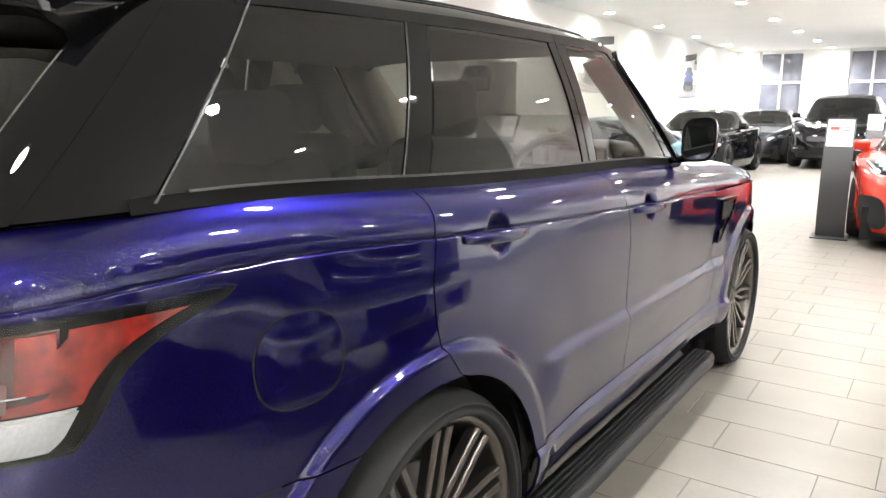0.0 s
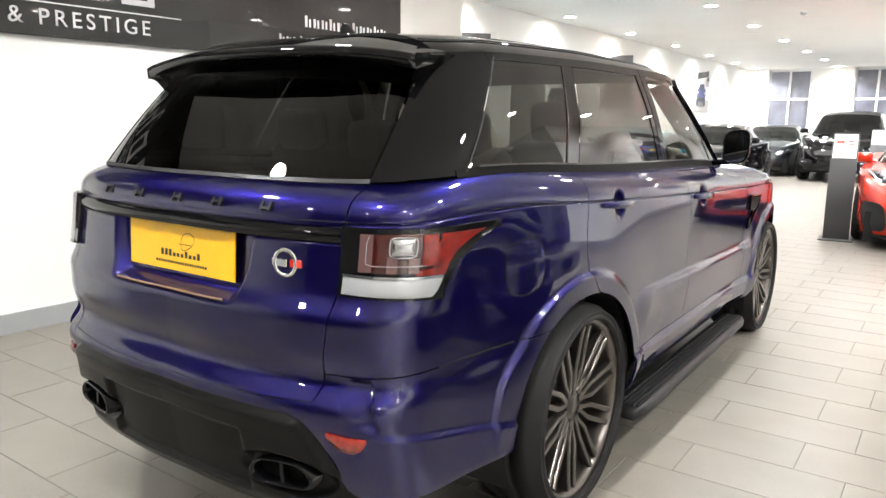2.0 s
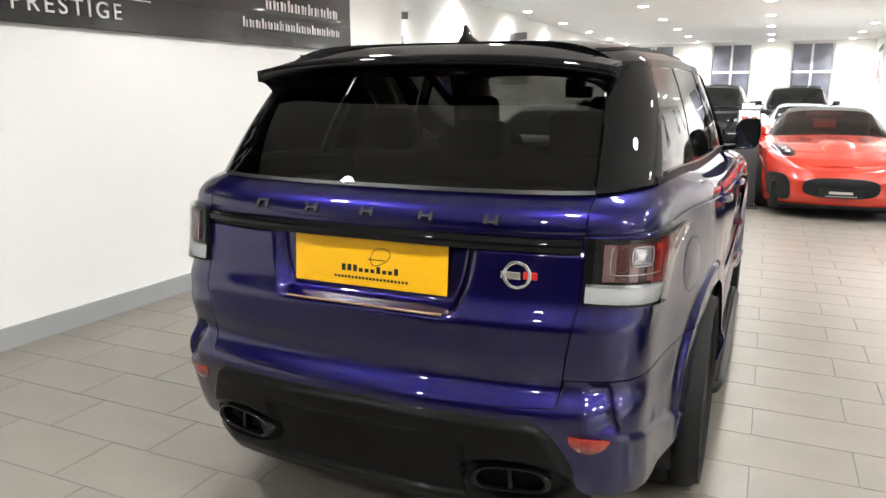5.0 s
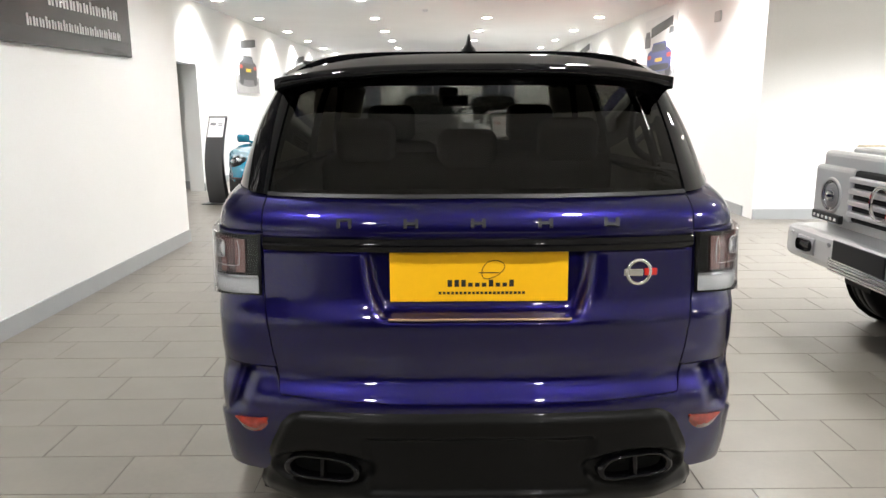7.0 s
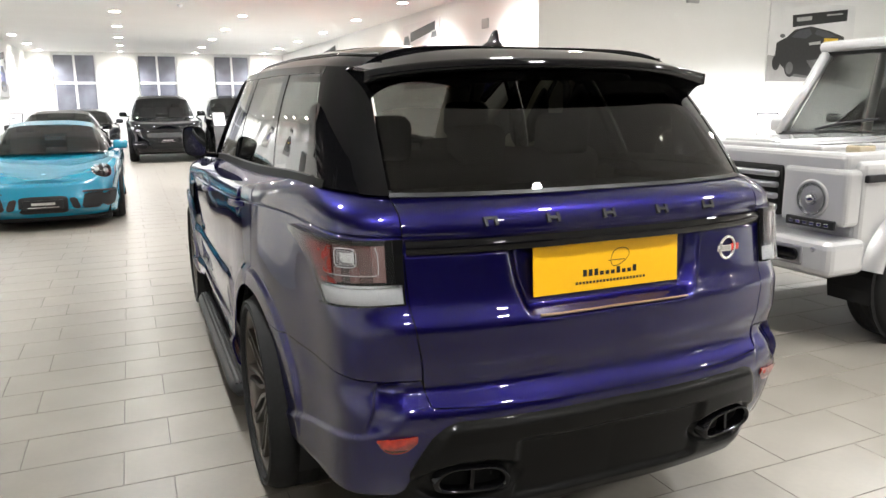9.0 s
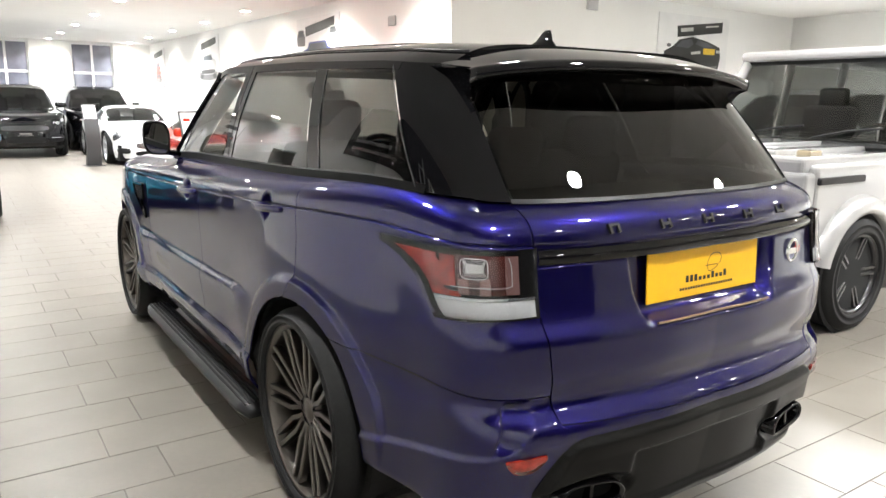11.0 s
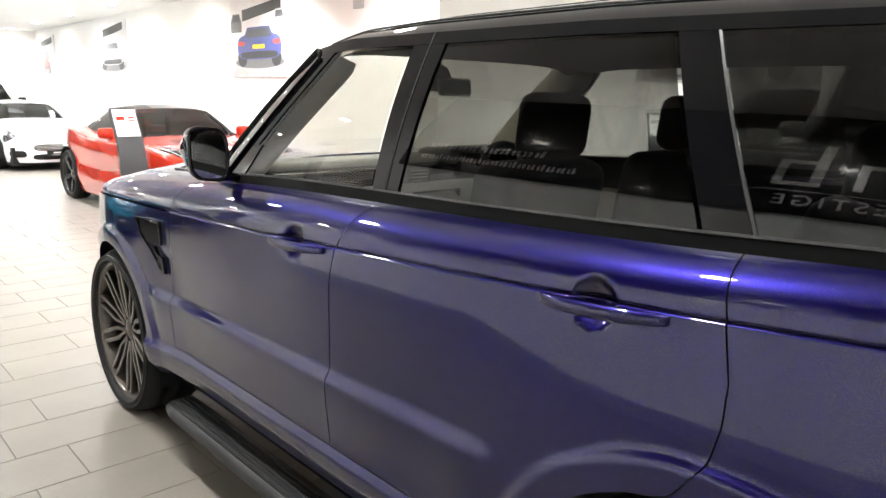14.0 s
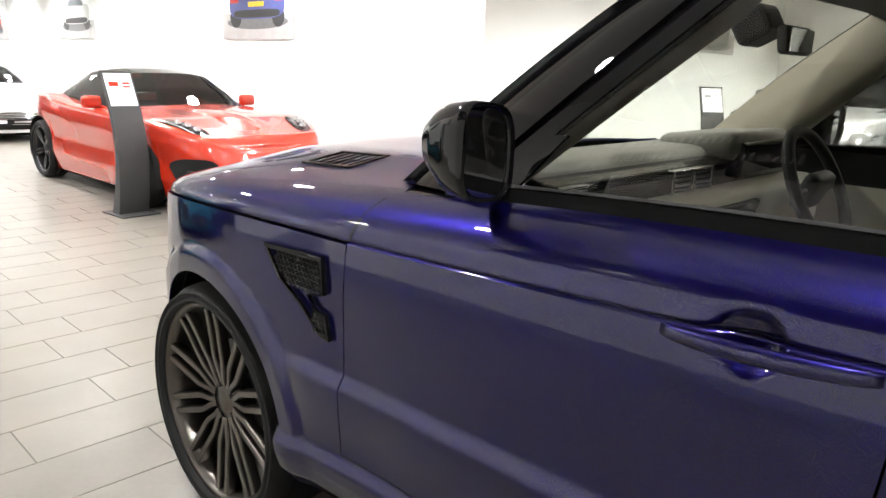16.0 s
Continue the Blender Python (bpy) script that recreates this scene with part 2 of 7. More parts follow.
for k, (x0, x1) in enumerate(WIN):
    win = tagged(new("window_%d" % (k + 1)), "tall white-framed window, dark with night outside", "window", "far windows", "structure")
    win.location = ((x0 + x1) / 2, FAR + 0.12, SILL)
    w, hgt, cz = (x1 - x0) / 2, HEAD - SILL, 1.37
    bm = bmesh.new()
    for a in ((-w, -w + 0.06, 0, hgt), (w - 0.06, w, 0, hgt), (-w, w, 0, 0.06), (-w, w, hgt - 0.05, hgt), (-0.035, 0.035, 0, hgt), (-w, w, cz - 0.04, cz + 0.04)):
        box(bm, a[0], a[1], -0.03, 0.03, a[2], a[3])
    part("window_frame", bm, FRAMEW, win)
    for px0, px1 in ((-w + 0.06, -0.035), (0.035, w - 0.06)):
        for pz0, pz1 in ((0.06, cz - 0.04), (cz + 0.04, hgt - 0.05)):
            part("pane", a_box(px0, px1, -0.006, 0.006, pz0, pz1), PANE, win)
    part("window_sill", a_box(-w, w, -0.13, -0.03, -0.001, 0.025), FRAMEW, win)

# ---- downlights ----
CAN = material("downlight_reflector", (0.75, 0.75, 0.75), 0.25, metal=0.6)


def downlight():
    ob = tagged(new("downlight"), "round recessed white ceiling downlight, switched on", "downlight", "ceiling downlights")
    bm = bmesh.new()
    segs = 28
    prof = [(0.091, -0.004), (0.091, -0.012), (0.108, -0.010), (0.114, -0.001), (0.114, 0.0)]
    rings = [[bm.verts.new((r * math.cos(2 * math.pi * i / segs), r * math.sin(2 * math.pi * i / segs), z)) for i in range(segs)] for r, z in prof]
    for a, b in zip(rings, rings[1:]):
        for i in range(segs):
            j = (i + 1) % segs
            bm.faces.new((a[i], a[j], b[j], b[i]))
    part("trim_ring", bm, TRIMW, ob)
    bm = bmesh.new()
    bmesh.ops.create_circle(bm, cap_ends=True, segments=segs, radius=0.092, matrix=Matrix.LocRotScale((0, 0, -0.0045), Euler((math.pi, 0, 0)), None))
    part("diffuser", bm, LED, ob, "glowing round diffuser")
    return ob


LIGHT_X = (-3.80, -1.41, 0.897, 3.22)
LIGHT_Y = (-0.94, 1.92, 4.78, 7.64, 10.50, 13.36, 16.22, 19.10, 22.0, 24.7)
spot_data = bpy.data.lights.new("downlight_beam", "SPOT")
spot_data.energy = 310
spot_data.color = (0.975, 0.985, 1.0)
spot_data.spot_size = radians(140)
spot_data.spot_blend = 0.6
spot_data.shadow_soft_size = 0.09
hall_data = spot_data.copy()
hall_data.energy = 570
bay_data = spot_data.copy()
bay_data.energy = 1180
first = downlight()
spots = [(x, y) for x in LIGHT_X for y in LIGHT_Y if not (x < -2.9 and y < 6)]
spots += [(-1.41, -3.80), (0.897, -3.80)]
# the bay's rows at y < 0 are unseen, added to brighten the bay
spots += [(x, y) for x in (5.53, 7.85, 10.16) for y in (-3.80, -0.94, 1.92, 4.78)]
for k, (x, y) in enumerate(spots):
    m = Matrix.Translation((x, y, CEILING))
    if k == 0:
        first.matrix_basis = m
        d = first
    else:
        d = copy_thing(first, m)
    beam = new("downlight_beam", bay_data if x > 4 else hall_data if y > 9 else spot_data)
    beam.location = (x, y, CEILING - 0.02)


# ---- surface tools ----
class Spline:
    """Natural cubic spline through (t, value) pairs."""

    def __init__(self, t, v):
        t, v = np.asarray(t, float), np.asarray(v, float)
        n = len(t)
        h = np.diff(t)
        a = np.eye(n)
        r = np.zeros(n)
        for i in range(1, n - 1):
            a[i, i - 1:i + 2] = h[i - 1], 2 * (h[i - 1] + h[i]), h[i]
            r[i] = 6 * ((v[i + 1] - v[i]) / h[i] - (v[i] - v[i - 1]) / h[i - 1])
        self.t, self.v, self.m, self.h, self.fine = t, v, np.linalg.solve(a, r), h, None

    def at(self, x):
        t, v, m, h = self.t, self.v, self.m, self.h
        x = min(max(x, t[0]), t[-1])
        i = min(max(int(np.searchsorted(t, x)) - 1, 0), len(h) - 1)
        a, b = (t[i + 1] - x) / h[i], (x - t[i]) / h[i]
        return a * v[i] + b * v[i + 1] + ((a ** 3 - a) * m[i] + (b ** 3 - b) * m[i + 1]) * h[i] ** 2 / 6

    def __call__(self, x):
        """Read from a fine table, made at the first call."""
        if self.fine is None:
            self.lo, self.step = float(self.t[0]), float(self.t[-1] - self.t[0]) / 3000
            self.fine = [float(self.at(self.lo + self.step * i)) for i in range(3002)]
        q = (x - self.lo) / self.step
        q = 0.0 if q < 0 else (3000.0 if q > 3000 else q)
        i = int(q)
        return self.fine[i] + (self.fine[i + 1] - self.fine[i]) * (q - i)


def lin(x, *pairs):
    """Straight-line table look-up."""
    if x <= pairs[0][0]:
        return pairs[0][1]
    for (a, va), (b, vb) in zip(pairs, pairs[1:]):
        if x <= b:
            return va + (vb - va) * (x - a) / (b - a)
    return pairs[-1][1]


def smooth(a, b, x):
    t = min(max((x - a) / (b - a), 0.0), 1.0)
    return t * t * (3 - 2 * t)


def sheet(bm, fn, us, vs, mirror=False):
    """A grid of quads over fn(u, v)."""
    rows = [[bm.verts.new(fn(u, v)) for u in us] for v in vs]
    for a, b in zip(rows, rows[1:]):
        for i in range(len(us) - 1):
            quad = (a[i], a[i + 1], b[i + 1], b[i])
            bm.faces.new(quad[::-1] if mirror else quad)
    return rows


def steps(a, b, n):
    return [a + (b - a) * i / n for i in range(n + 1)]


def flip(fn):
    def g(u, v):
        p = fn(u, v)
        return Vector((-p[0], p[1], p[2]))
    return g


def both(name, fn, us, vs, mat, parent, label="", rim=0.0, smooth_it=True):
    """The same panel on the right and on the left of a car; rim folds its edges inwards."""
    made = []
    for k in (False, True):
        bm = bmesh.new()
        sheet(bm, flip(fn) if k else fn, us, vs, k)
        if rim:
            fold(bm, rim)
        made.append(part(name, bm, mat, parent, label, smooth_it))
    return made


def fold(bm, depth):
    """Give a sheet a folded rim, turned back against its normals."""
    bm.normal_update()
    edges = [e for e in bm.edges if e.is_boundary]
    back = {v: v.co - v.normal * depth for e in edges for v in e.verts}
    made = {v: bm.verts.new(p) for v, p in back.items()}
    for e in edges:
        a, b = e.verts
        f = e.link_faces[0]
        loop = [lp for lp in f.loops if lp.edge == e][0]
        a, b = loop.vert, loop.link_loop_next.vert
        bm.faces.new((b, a, made[a], made[b]))
    for e in edges:
        e.smooth = False


def lathe(bm, prof, segs=48, m=None):
    """Turn a profile of (radius, x) pairs about the x axis."""
    m = m or Matrix.Identity(4)
    rings = [[bm.verts.new(m @ Vector((x, r * math.cos(2 * math.pi * i / segs), r * math.sin(2 * math.pi * i / segs)))) for i in range(segs)] for r, x in prof]
    for a, b in zip(rings, rings[1:]):
        for i in range(segs):
            j = (i + 1) % segs
            bm.faces.new((a[i], a[j], b[j], b[i]))
    return rings


def tube(bm, pts, radius, segs=8, flat=1.0):
    """A round bar along points."""
    rings = []
    for i, p in enumerate(pts):
        p = Vector(p)
        d = (Vector(pts[min(i + 1, len(pts) - 1)]) - Vector(pts[max(i - 1, 0)])).normalized()
        u = d.orthogonal().normalized()
        if abs(d.z) < 0.9:
            u = Vector((0, 0, 1)).cross(d).normalized()
        w = d.cross(u)
        rings.append([bm.verts.new(p + radius * (u * math.cos(2 * math.pi * k / segs) + flat * w * math.sin(2 * math.pi * k / segs))) for k in range(segs)])
    for a, b in zip(rings, rings[1:]):
        for k in range(segs):
            j = (k + 1) % segs
            bm.faces.new((a[k], a[j], b[j], b[k]))
    bm.faces.new(rings[0][::-1])
    bm.faces.new(rings[-1])
    return bm


# ---- the purple sport utility vehicle: its skin as one surface over (s, z) ----
WAIST = [(0, -0.085), (0.2, -0.081), (0.4, -0.066), (0.55, -0.045), (0.655, -0.020), (0.752, 0.014), (0.808, 0.070), (0.840, 0.18), (0.865, 0.40), (0.897, 0.65), (0.927, 0.95),
         (0.946, 1.3), (0.957, 1.9), (0.957, 2.6), (0.955, 3.1), (0.954, 3.6), (0.930, 3.98), (0.862, 4.27), (0.735, 4.47), (0.53, 4.60), (0.27, 4.66), (0, 4.69)]
BELT = [(0, -0.005), (0.2, 0.000), (0.4, 0.018), (0.56, 0.046), (0.655, 0.078), (0.712, 0.125), (0.755, 0.19), (0.788, 0.27), (0.812, 0.42), (0.826, 0.65), (0.836, 0.95),
        (0.841, 1.3), (0.842, 1.9), (0.838, 2.6), (0.83, 3.1), (0.81, 3.6), (0.775, 3.97), (0.69, 4.18), (0.57, 4.34), (0.40, 4.44), (0.19, 4.50), (0, 4.52)]
EAVES = [(0, 0.33), (0.2, 0.335), (0.4, 0.352), (0.53, 0.38), (0.605, 0.42), (0.648, 0.47), (0.675, 0.54), (0.692, 0.62), (0.696, 0.72), (0.702, 0.86), (0.705, 1.08),
         (0.706, 1.4), (0.706, 1.92), (0.690, 2.40), (0.655, 2.62)]
chord = [0.0]
for (xa, ya), (xb, yb) in zip(WAIST, WAIST[1:]):
    chord.append(chord[-1] + math.hypot(xb - xa, yb - ya))
S_END = chord[-1]


def eased(spline, reach=0.045):
    """The same curve with its small waves ironed out."""
    spline(0.0)
    t = np.asarray(spline.fine)
    n = int(reach / spline.step)
    w = np.exp(-0.5 * (np.arange(-3 * n, 3 * n + 1) / n) ** 2)
    pad = np.concatenate([2 * t[0] - t[3 * n:0:-1], t, 2 * t[-1] - t[-2:-3 * n - 2:-1]])
    spline.fine = [float(q) for q in np.convolve(pad, w / w.sum(), "valid")]
    return spline


wx, wy = Spline(chord, [p[0] for p in WAIST]), Spline(chord, [p[1] for p in WAIST])
bx, by = Spline(chord, [p[0] for p in BELT]), Spline(chord, [p[1] for p in BELT])
ex, ey = Spline(chord[:15], [p[0] for p in EAVES]), Spline(chord[:15], [p[1] for p in EAVES])
wx, wy, bx, by = eased(wx), eased(wy), eased(bx), eased(by)
# y is even about the middle of the car
for curve in (wy, by):
    for i in range(120):
        curve.fine[i] = curve.fine[120] + (curve.fine[i] - curve.fine[120]) * (i / 120)
REAR = Spline([0.30, 0.36, 0.45, 0.55, 0.62, 0.655, 0.68, 0.70, 0.78, 0.86, 0.90, 0.94, 1.0, 1.08, 1.145], [-0.055, -0.085, -0.122, -0.15, -0.168, -0.165, -0.150, -0.133, -0.136, -0.140, -0.138, -0.120, -0.104, -0.092, -0.085])
WHEEL_Y = (0.93, 3.853)
WHEEL_Z = 0.385
ARCH = 0.437


waist_z = Spline([-0.3, 0.1, 0.45, 1.0, 1.6, 2.64, 3.2, 4.0, 4.4, 4.9], [1.142, 1.153, 1.164, 1.143, 1.114, 1.066, 1.048, 1.030, 0.992, 0.89])
belt_z = Spline([-0.2, 0.05, 0.35, 1.0, 1.95, 2.8, 3.1, 3.6, 4.1, 4.5, 4.9], [1.246, 1.253, 1.268, 1.249, 1.220, 1.190, 1.168, 1.142, 1.112, 1.040, 0.90])
FLANK = Spline([0.46, 0.55, 0.64, 0.74, 0.84, 0.94, 1.03, 1.10], [0.9435, 0.9420, 0.9425, 0.9455, 0.9505, 0.9560, 0.9585, 0.9575])


def sill_x(zn):
    """How far the sill stands proud of the door above it."""
    return lin(zn, (0.30, -0.055), (0.33, -0.030), (0.37, -0.004), (0.42, 0.010), (0.458, 0.015), (0.468, 0.013), (0.492, 0.001), (0.50, 0.0))


def ledge_x(y, zn):
    """The raised lower half of the doors, with its sloping upper edge."""
    if not 1.30 < y < 3.6:
        return 0.0
    return 0.019 * (1 - smooth(0.698, 0.742, zn)) * smooth(0.48, 0.69, zn) * smooth(1.36, 1.56, y) * (1 - smooth(3.30, 3.5, y))


BOWLS = (1.187, 2.2425)


def dent(y, z):
    """The hollow behind each door handle."""
    for yc in BOWLS:
        if abs(y - yc) < 0.06:
            d = math.hypot((y - yc) / 0.051, (z - waist_z(yc) + 0.006) / 0.048)
            if d < 1:
                return 0.027 * (1 - d * d) ** 0.6
    return 0.0


def skin(s, z, out=0.0):
    """A point of the lower body; out moves it off the surface."""
    if out:
        p, e = skin(s, z), 0.004
        ds = skin(min(s + e, S_END), z) - skin(max(s - e, 0), z)
        dz = skin(s, z + e) - skin(s, z - e)
        n = ds.cross(dz)
        return p + n.normalized() * out
    x, y = wx(s), wy(s)
    zc, zb = waist_z(y), belt_z(y)
    if z <= zc:
        zn = 0.33 + (z - 0.33) * 0.77 / (zc - 0.33)
        sill = sill_x(zn)
        if sill > 0:
            sill *= smooth(1.0, 1.3, y) * (1 - smooth(3.5, 3.7, y))
        k = (FLANK(zn) + sill + ledge_x(y, zn)) / 0.957
        rear, front = 1 - smooth(0.05, 1.0, y), smooth(3.6, 4.7, y)
        dy = rear * (REAR(min(z, 1.145)) + 0.085)
        df = front * lin(z, (0.3, -0.10), (0.5, 0.0), (0.75, 0.02), (1.0, 0.0))
        xx = x * (1 + (k - 1) * smooth(-0.05, 0.5, y))
        for c in WHEEL_Y:
            d = math.hypot(y - c, z - WHEEL_Z)
            tip = smooth(0.36, 0.56, z) if y < 0.93 else 1.0
            xx += 0.016 * tip * (1 - smooth(0.500, 0.520, d)) + 0.022 * (1 - smooth(0.42, 0.85, d)) * smooth(0.2, 0.45, y)
        # the lip that runs from the reflector to the wheel arch
        lip = 0.60 - 0.23 * max(y, 0.0)
        if y < 0.6 and x > 0.7:
            xx += 0.012 * (1 - smooth(lip - 0.012, lip, z)) * smooth(0.70, 0.80, x)
        return Vector((xx - dent(y, z), y + dy + df, z))
    u = min((z - zc) / (zb - zc), 1.03)
    f = 0.05 * min(u / 0.05, 1.0) + 0.95 * (0.38 * u * u + 0.62 * u ** 4)
    tx, ty = bx(s), by(s)
    flare = 0.0
    for c in WHEEL_Y:
        d = math.hypot(y - c, zc - WHEEL_Z)
        flare += 0.022 * (1 - smooth(0.42, 0.85, d)) * smooth(0.2, 0.45, y)
    # a fine groove runs along the waist
    cut = 0.0075 * math.exp(-((z - zc - 0.0032) / 0.0022) ** 2)
    side = smooth(0.05, 0.5, y)
    return Vector((x + flare * (1 - u) + (tx - x) * f - cut * side - dent(y, z), y + (ty - y) * f + cut * (1 - side), z))


def glass(s, t, out=0.0):
    """A point of the upper body between belt (t = 0) and eaves (t = 1)."""
    if out:
        e = 0.004
        n = (glass(min(s + e, chord[14]), t) - glass(max(s - e, 0), t)).cross(glass(s, t + e) - glass(s, t - e))
        return glass(s, t) + n.normalized() * out
    z0, z1 = belt_z(by(s)), lin(ey(s), (0.3, 1.625), (0.7, 1.650), (1.4, 1.667), (2.3, 1.669), (2.62, 1.636))
    x, y = bx(s) + (ex(s) - bx(s)) * t, by(s) + (ey(s) - by(s)) * t
    bulge = 0.017 * math.sin(math.pi * min(max(t, 0), 1))
    side = smooth(0.55, 0.8, bx(s))
    return Vector((x + bulge * side, y - bulge * (1 - side), z0 + (z1 - z0) * t))


def find(fn, lo, hi, want, axis):
    """The s at which fn(s)[axis] equals want (false position, with bisection when it stalls)."""
    fl, fh = fn(lo)[axis] - want, fn(hi)[axis] - want
    if fl >= 0:
        return lo
    if fh <= 0:
        return hi
    for k in range(40):
        mid = (lo + hi) / 2 if k % 3 == 2 else lo - fl * (hi - lo) / (fh - fl)
        f = fn(mid)[axis] - want
        if abs(f) < 1e-6:
            return mid
        if f < 0:
            lo, fl = mid, f
        else:
            hi, fh = mid, f
    return (lo + hi) / 2


S_CORNER = chord[7]


def s_x(x, z):
    return find(lambda s: skin(s, z), 0, S_CORNER, x, 0)


def s_y(y, z):
    return find(lambda s: skin(s, z), chord[4], chord[18], y, 1)


def g_y(y, t):
    return find(lambda s: glass(s, t), chord[4], chord[14], y, 1)


def arch_low(y, base):
    """The lower edge of a body side: the wheel openings cut into it."""
    low = base
    for c in WHEEL_Y:
        if abs(y - c) < ARCH:
            low = max(low, WHEEL_Z + math.sqrt(ARCH ** 2 - (y - c) ** 2))
    return low


def level(lo, hi, y, v):
    """A height between lo and hi; v = 0.8 lies on the waist line."""
    zc = waist_z(y)
    if v <= 0.8:
        return lo + (zc - lo) * v / 0.8
    return zc + (hi - zc) * (v - 0.8) / 0.2


def side_panel(y_a, y_b, z_low, z_top, out=0.0, crease=False):
    """A patch of the body side between two seams y(z), from z_low(y) to z_top(y)."""
    def fn(u, v):
        y = y_a(0.8) + (y_b(0.8) - y_a(0.8)) * u
        lo, hi = z_low(y), z_top(y)
        z = level(lo, hi, y, v) if crease else lo + (hi - lo) * v
        for _ in range(2):
            y = y_a(z) + (y_b(z) - y_a(z)) * u
            lo, hi = z_low(y), z_top(y)
            z = level(lo, hi, y, v) if crease else lo + (hi - lo) * v
        return skin(s_y(y, z), z, out)
    return fn


def seam_c(z):
    return lin(z, (0.80, 1.02), (0.83, 0.985), (0.9, 0.935), (0.97, 0.918), (1.05, 0.915), (1.16, 0.935), (1.25, 0.955))


def seam_b(z):
    return lin(z, (0.3, 2.09), (0.7, 2.075), (1.0, 2.05), (1.1, 2.02), (1.22, 1.955))


def seam_a(z):
    return lin(z, (0.3, 3.20), (0.5, 3.195), (0.9, 3.18), (1.05, 3.165), (1.2, 3.10))


def arch_edge(z, c, side):
    """The y of a wheel opening's edge at a height, ahead of (1) or behind (-1) the wheel."""
    d = ARCH ** 2 - (z - WHEEL_Z) ** 2 if z > WHEEL_Z else ARCH ** 2
    return c + side * math.sqrt(max(d, 0.0))


def door_rear(z):
    return max(seam_c(z) + GAP, arch_edge(z, WHEEL_Y[0], 1)) if z < 0.815 else seam_c(z) + GAP


GAP = 0.0019
suv = tagged(new("sport_utility_vehicle"), "metallic purple-blue luxury SUV with gloss black roof and bronze wheels", "car")
SUV_ROWS = steps(0, 0.79, 58) + [0.796] + [0.8 + 0.2 * q for q in (0.0, 0.012, 0.022, 0.032, 0.042, 0.055, 0.075, 0.11, 0.17, 0.25, 0.34, 0.43, 0.52, 0.61, 0.7, 0.78, 0.86, 0.93, 1.0)]


def tail_x(z):
    return lin(z, (0.6, 0.600), (0.685, 0.610), (0.97, 0.650), (1.25, 0.657))


def corner(u, v):
    y, z = 0.1, 1.0
    for _ in range(3):
        z = level(0.745, belt_z(y) - 0.002, y, v)
        a, b = s_x(tail_x(z) + GAP, z), s_y(0.42, z)
        s = a + (b - a) * u
        p = skin(s, z)
        y = p.y
    return p


# quarter panels, from the rear door round the corner to the tailgate
flank = side_panel(lambda z: 0.42, lambda z: seam_c(z) - GAP, lambda y: arch_low(y, 0.745) if y < 1.02 else 0.81, lambda y: belt_z(y) - 0.002, crease=True)
for k in (False, True):
    bm = bmesh.new()
    sheet(bm, flip(corner) if k else corner, steps(0, 1, 44), SUV_ROWS, k)
    sheet(bm, flip(flank) if k else flank, steps(0, 1, 40), SUV_ROWS, k)
    bmesh.ops.remove_doubles(bm, verts=bm.verts, dist=0.0006)
    fold(bm, 0.006)
    part("quarter_panel", bm, PURPLE, suv, smooth=True)
both("rear_door", side_panel(door_rear, lambda z: seam_b(z) - GAP, lambda y: 0.492, lambda y: belt_z(y) - 0.002, crease=True), steps(0, 0.17, 8) + steps(0.17, 0.29, 24)[1:] + steps(0.29, 1, 28)[1:], SUV_ROWS, PURPLE, suv, rim=0.006)
both("front_door", side_panel(lambda z: seam_b(z) + GAP, lambda z: seam_a(z) - GAP, lambda y: 0.492, lambda y: belt_z(y) - 0.002, crease=True), steps(0, 0.11, 5) + steps(0.11, 0.23, 24)[1:] + steps(0.23, 1, 30)[1:], SUV_ROWS, PURPLE, suv, rim=0.006)
both("sill_panel", side_panel(lambda z: lin(z, (0.3, 1.36), (0.5, 1.352)), lambda z: lin(z, (0.3, 3.43), (0.5, 3.44)), lambda y: 0.325, lambda y: 0.489), steps(0, 1, 40), steps(0, 1, 28), PURPLE, suv, rim=0.01)


def wing(u, v):
    """The front wing, spread between its wheel opening (v = 0) and its outline (v = 1)."""
    c = WHEEL_Y[1]
    y0, y1 = seam_a(0.8) + GAP, 4.24
    z0, z1 = 0.492, waist_z(c) - 0.004
    keys = [math.atan2(z0 - WHEEL_Z, y0 - c) % (2 * math.pi), math.atan2(z1 - WHEEL_Z, y0 - c), math.atan2(z1 - WHEEL_Z, y1 - c), math.atan2(0.40 - WHEEL_Z, y1 - c)]
    q = u * 3
    i = min(int(q), 2)
    a = keys[i] + (keys[i + 1] - keys[i]) * (q - i)
    ca, sa = math.cos(a), math.sin(a)
    r = min((y1 - c) / ca if ca > 1e-6 else 9, (y0 - c) / ca if ca < -1e-6 else 9, (z1 - WHEEL_Z) / sa if sa > 1e-6 else 9)
    rr = ARCH + (r - ARCH) * v
    y, z = c + rr * ca, WHEEL_Z + rr * sa
    f = smooth(0.6, z1, z)
    z += f * (waist_z(y) - waist_z(c)) * v
    y += (seam_a(z) - seam_a(0.8)) * v * smooth(c, y0, y)
    return skin(s_y(y, z), z)


both("front_wing", wing, steps(0, 1, 120), steps(0, 1, 18), PURPLE, suv, rim=0.012)
both("front_bumper_side", side_panel(lambda z: 4.242, lambda z: 4.48, lambda y: 0.32, lambda y: waist_z(y) - 0.004), steps(0, 1, 12), steps(0, 1, 20), PURPLE, suv, rim=0.006)
bm = bmesh.new()


def nose(u, v):
    s0 = find(lambda s: skin(s, 0.7), chord[12], chord[19], 4.48, 1)
    s = s0 + (S_END - s0) * u
    lo, hi = 0.32, waist_z(wy(s)) - 0.004
    return skin(s, lo + (hi - lo) * v)


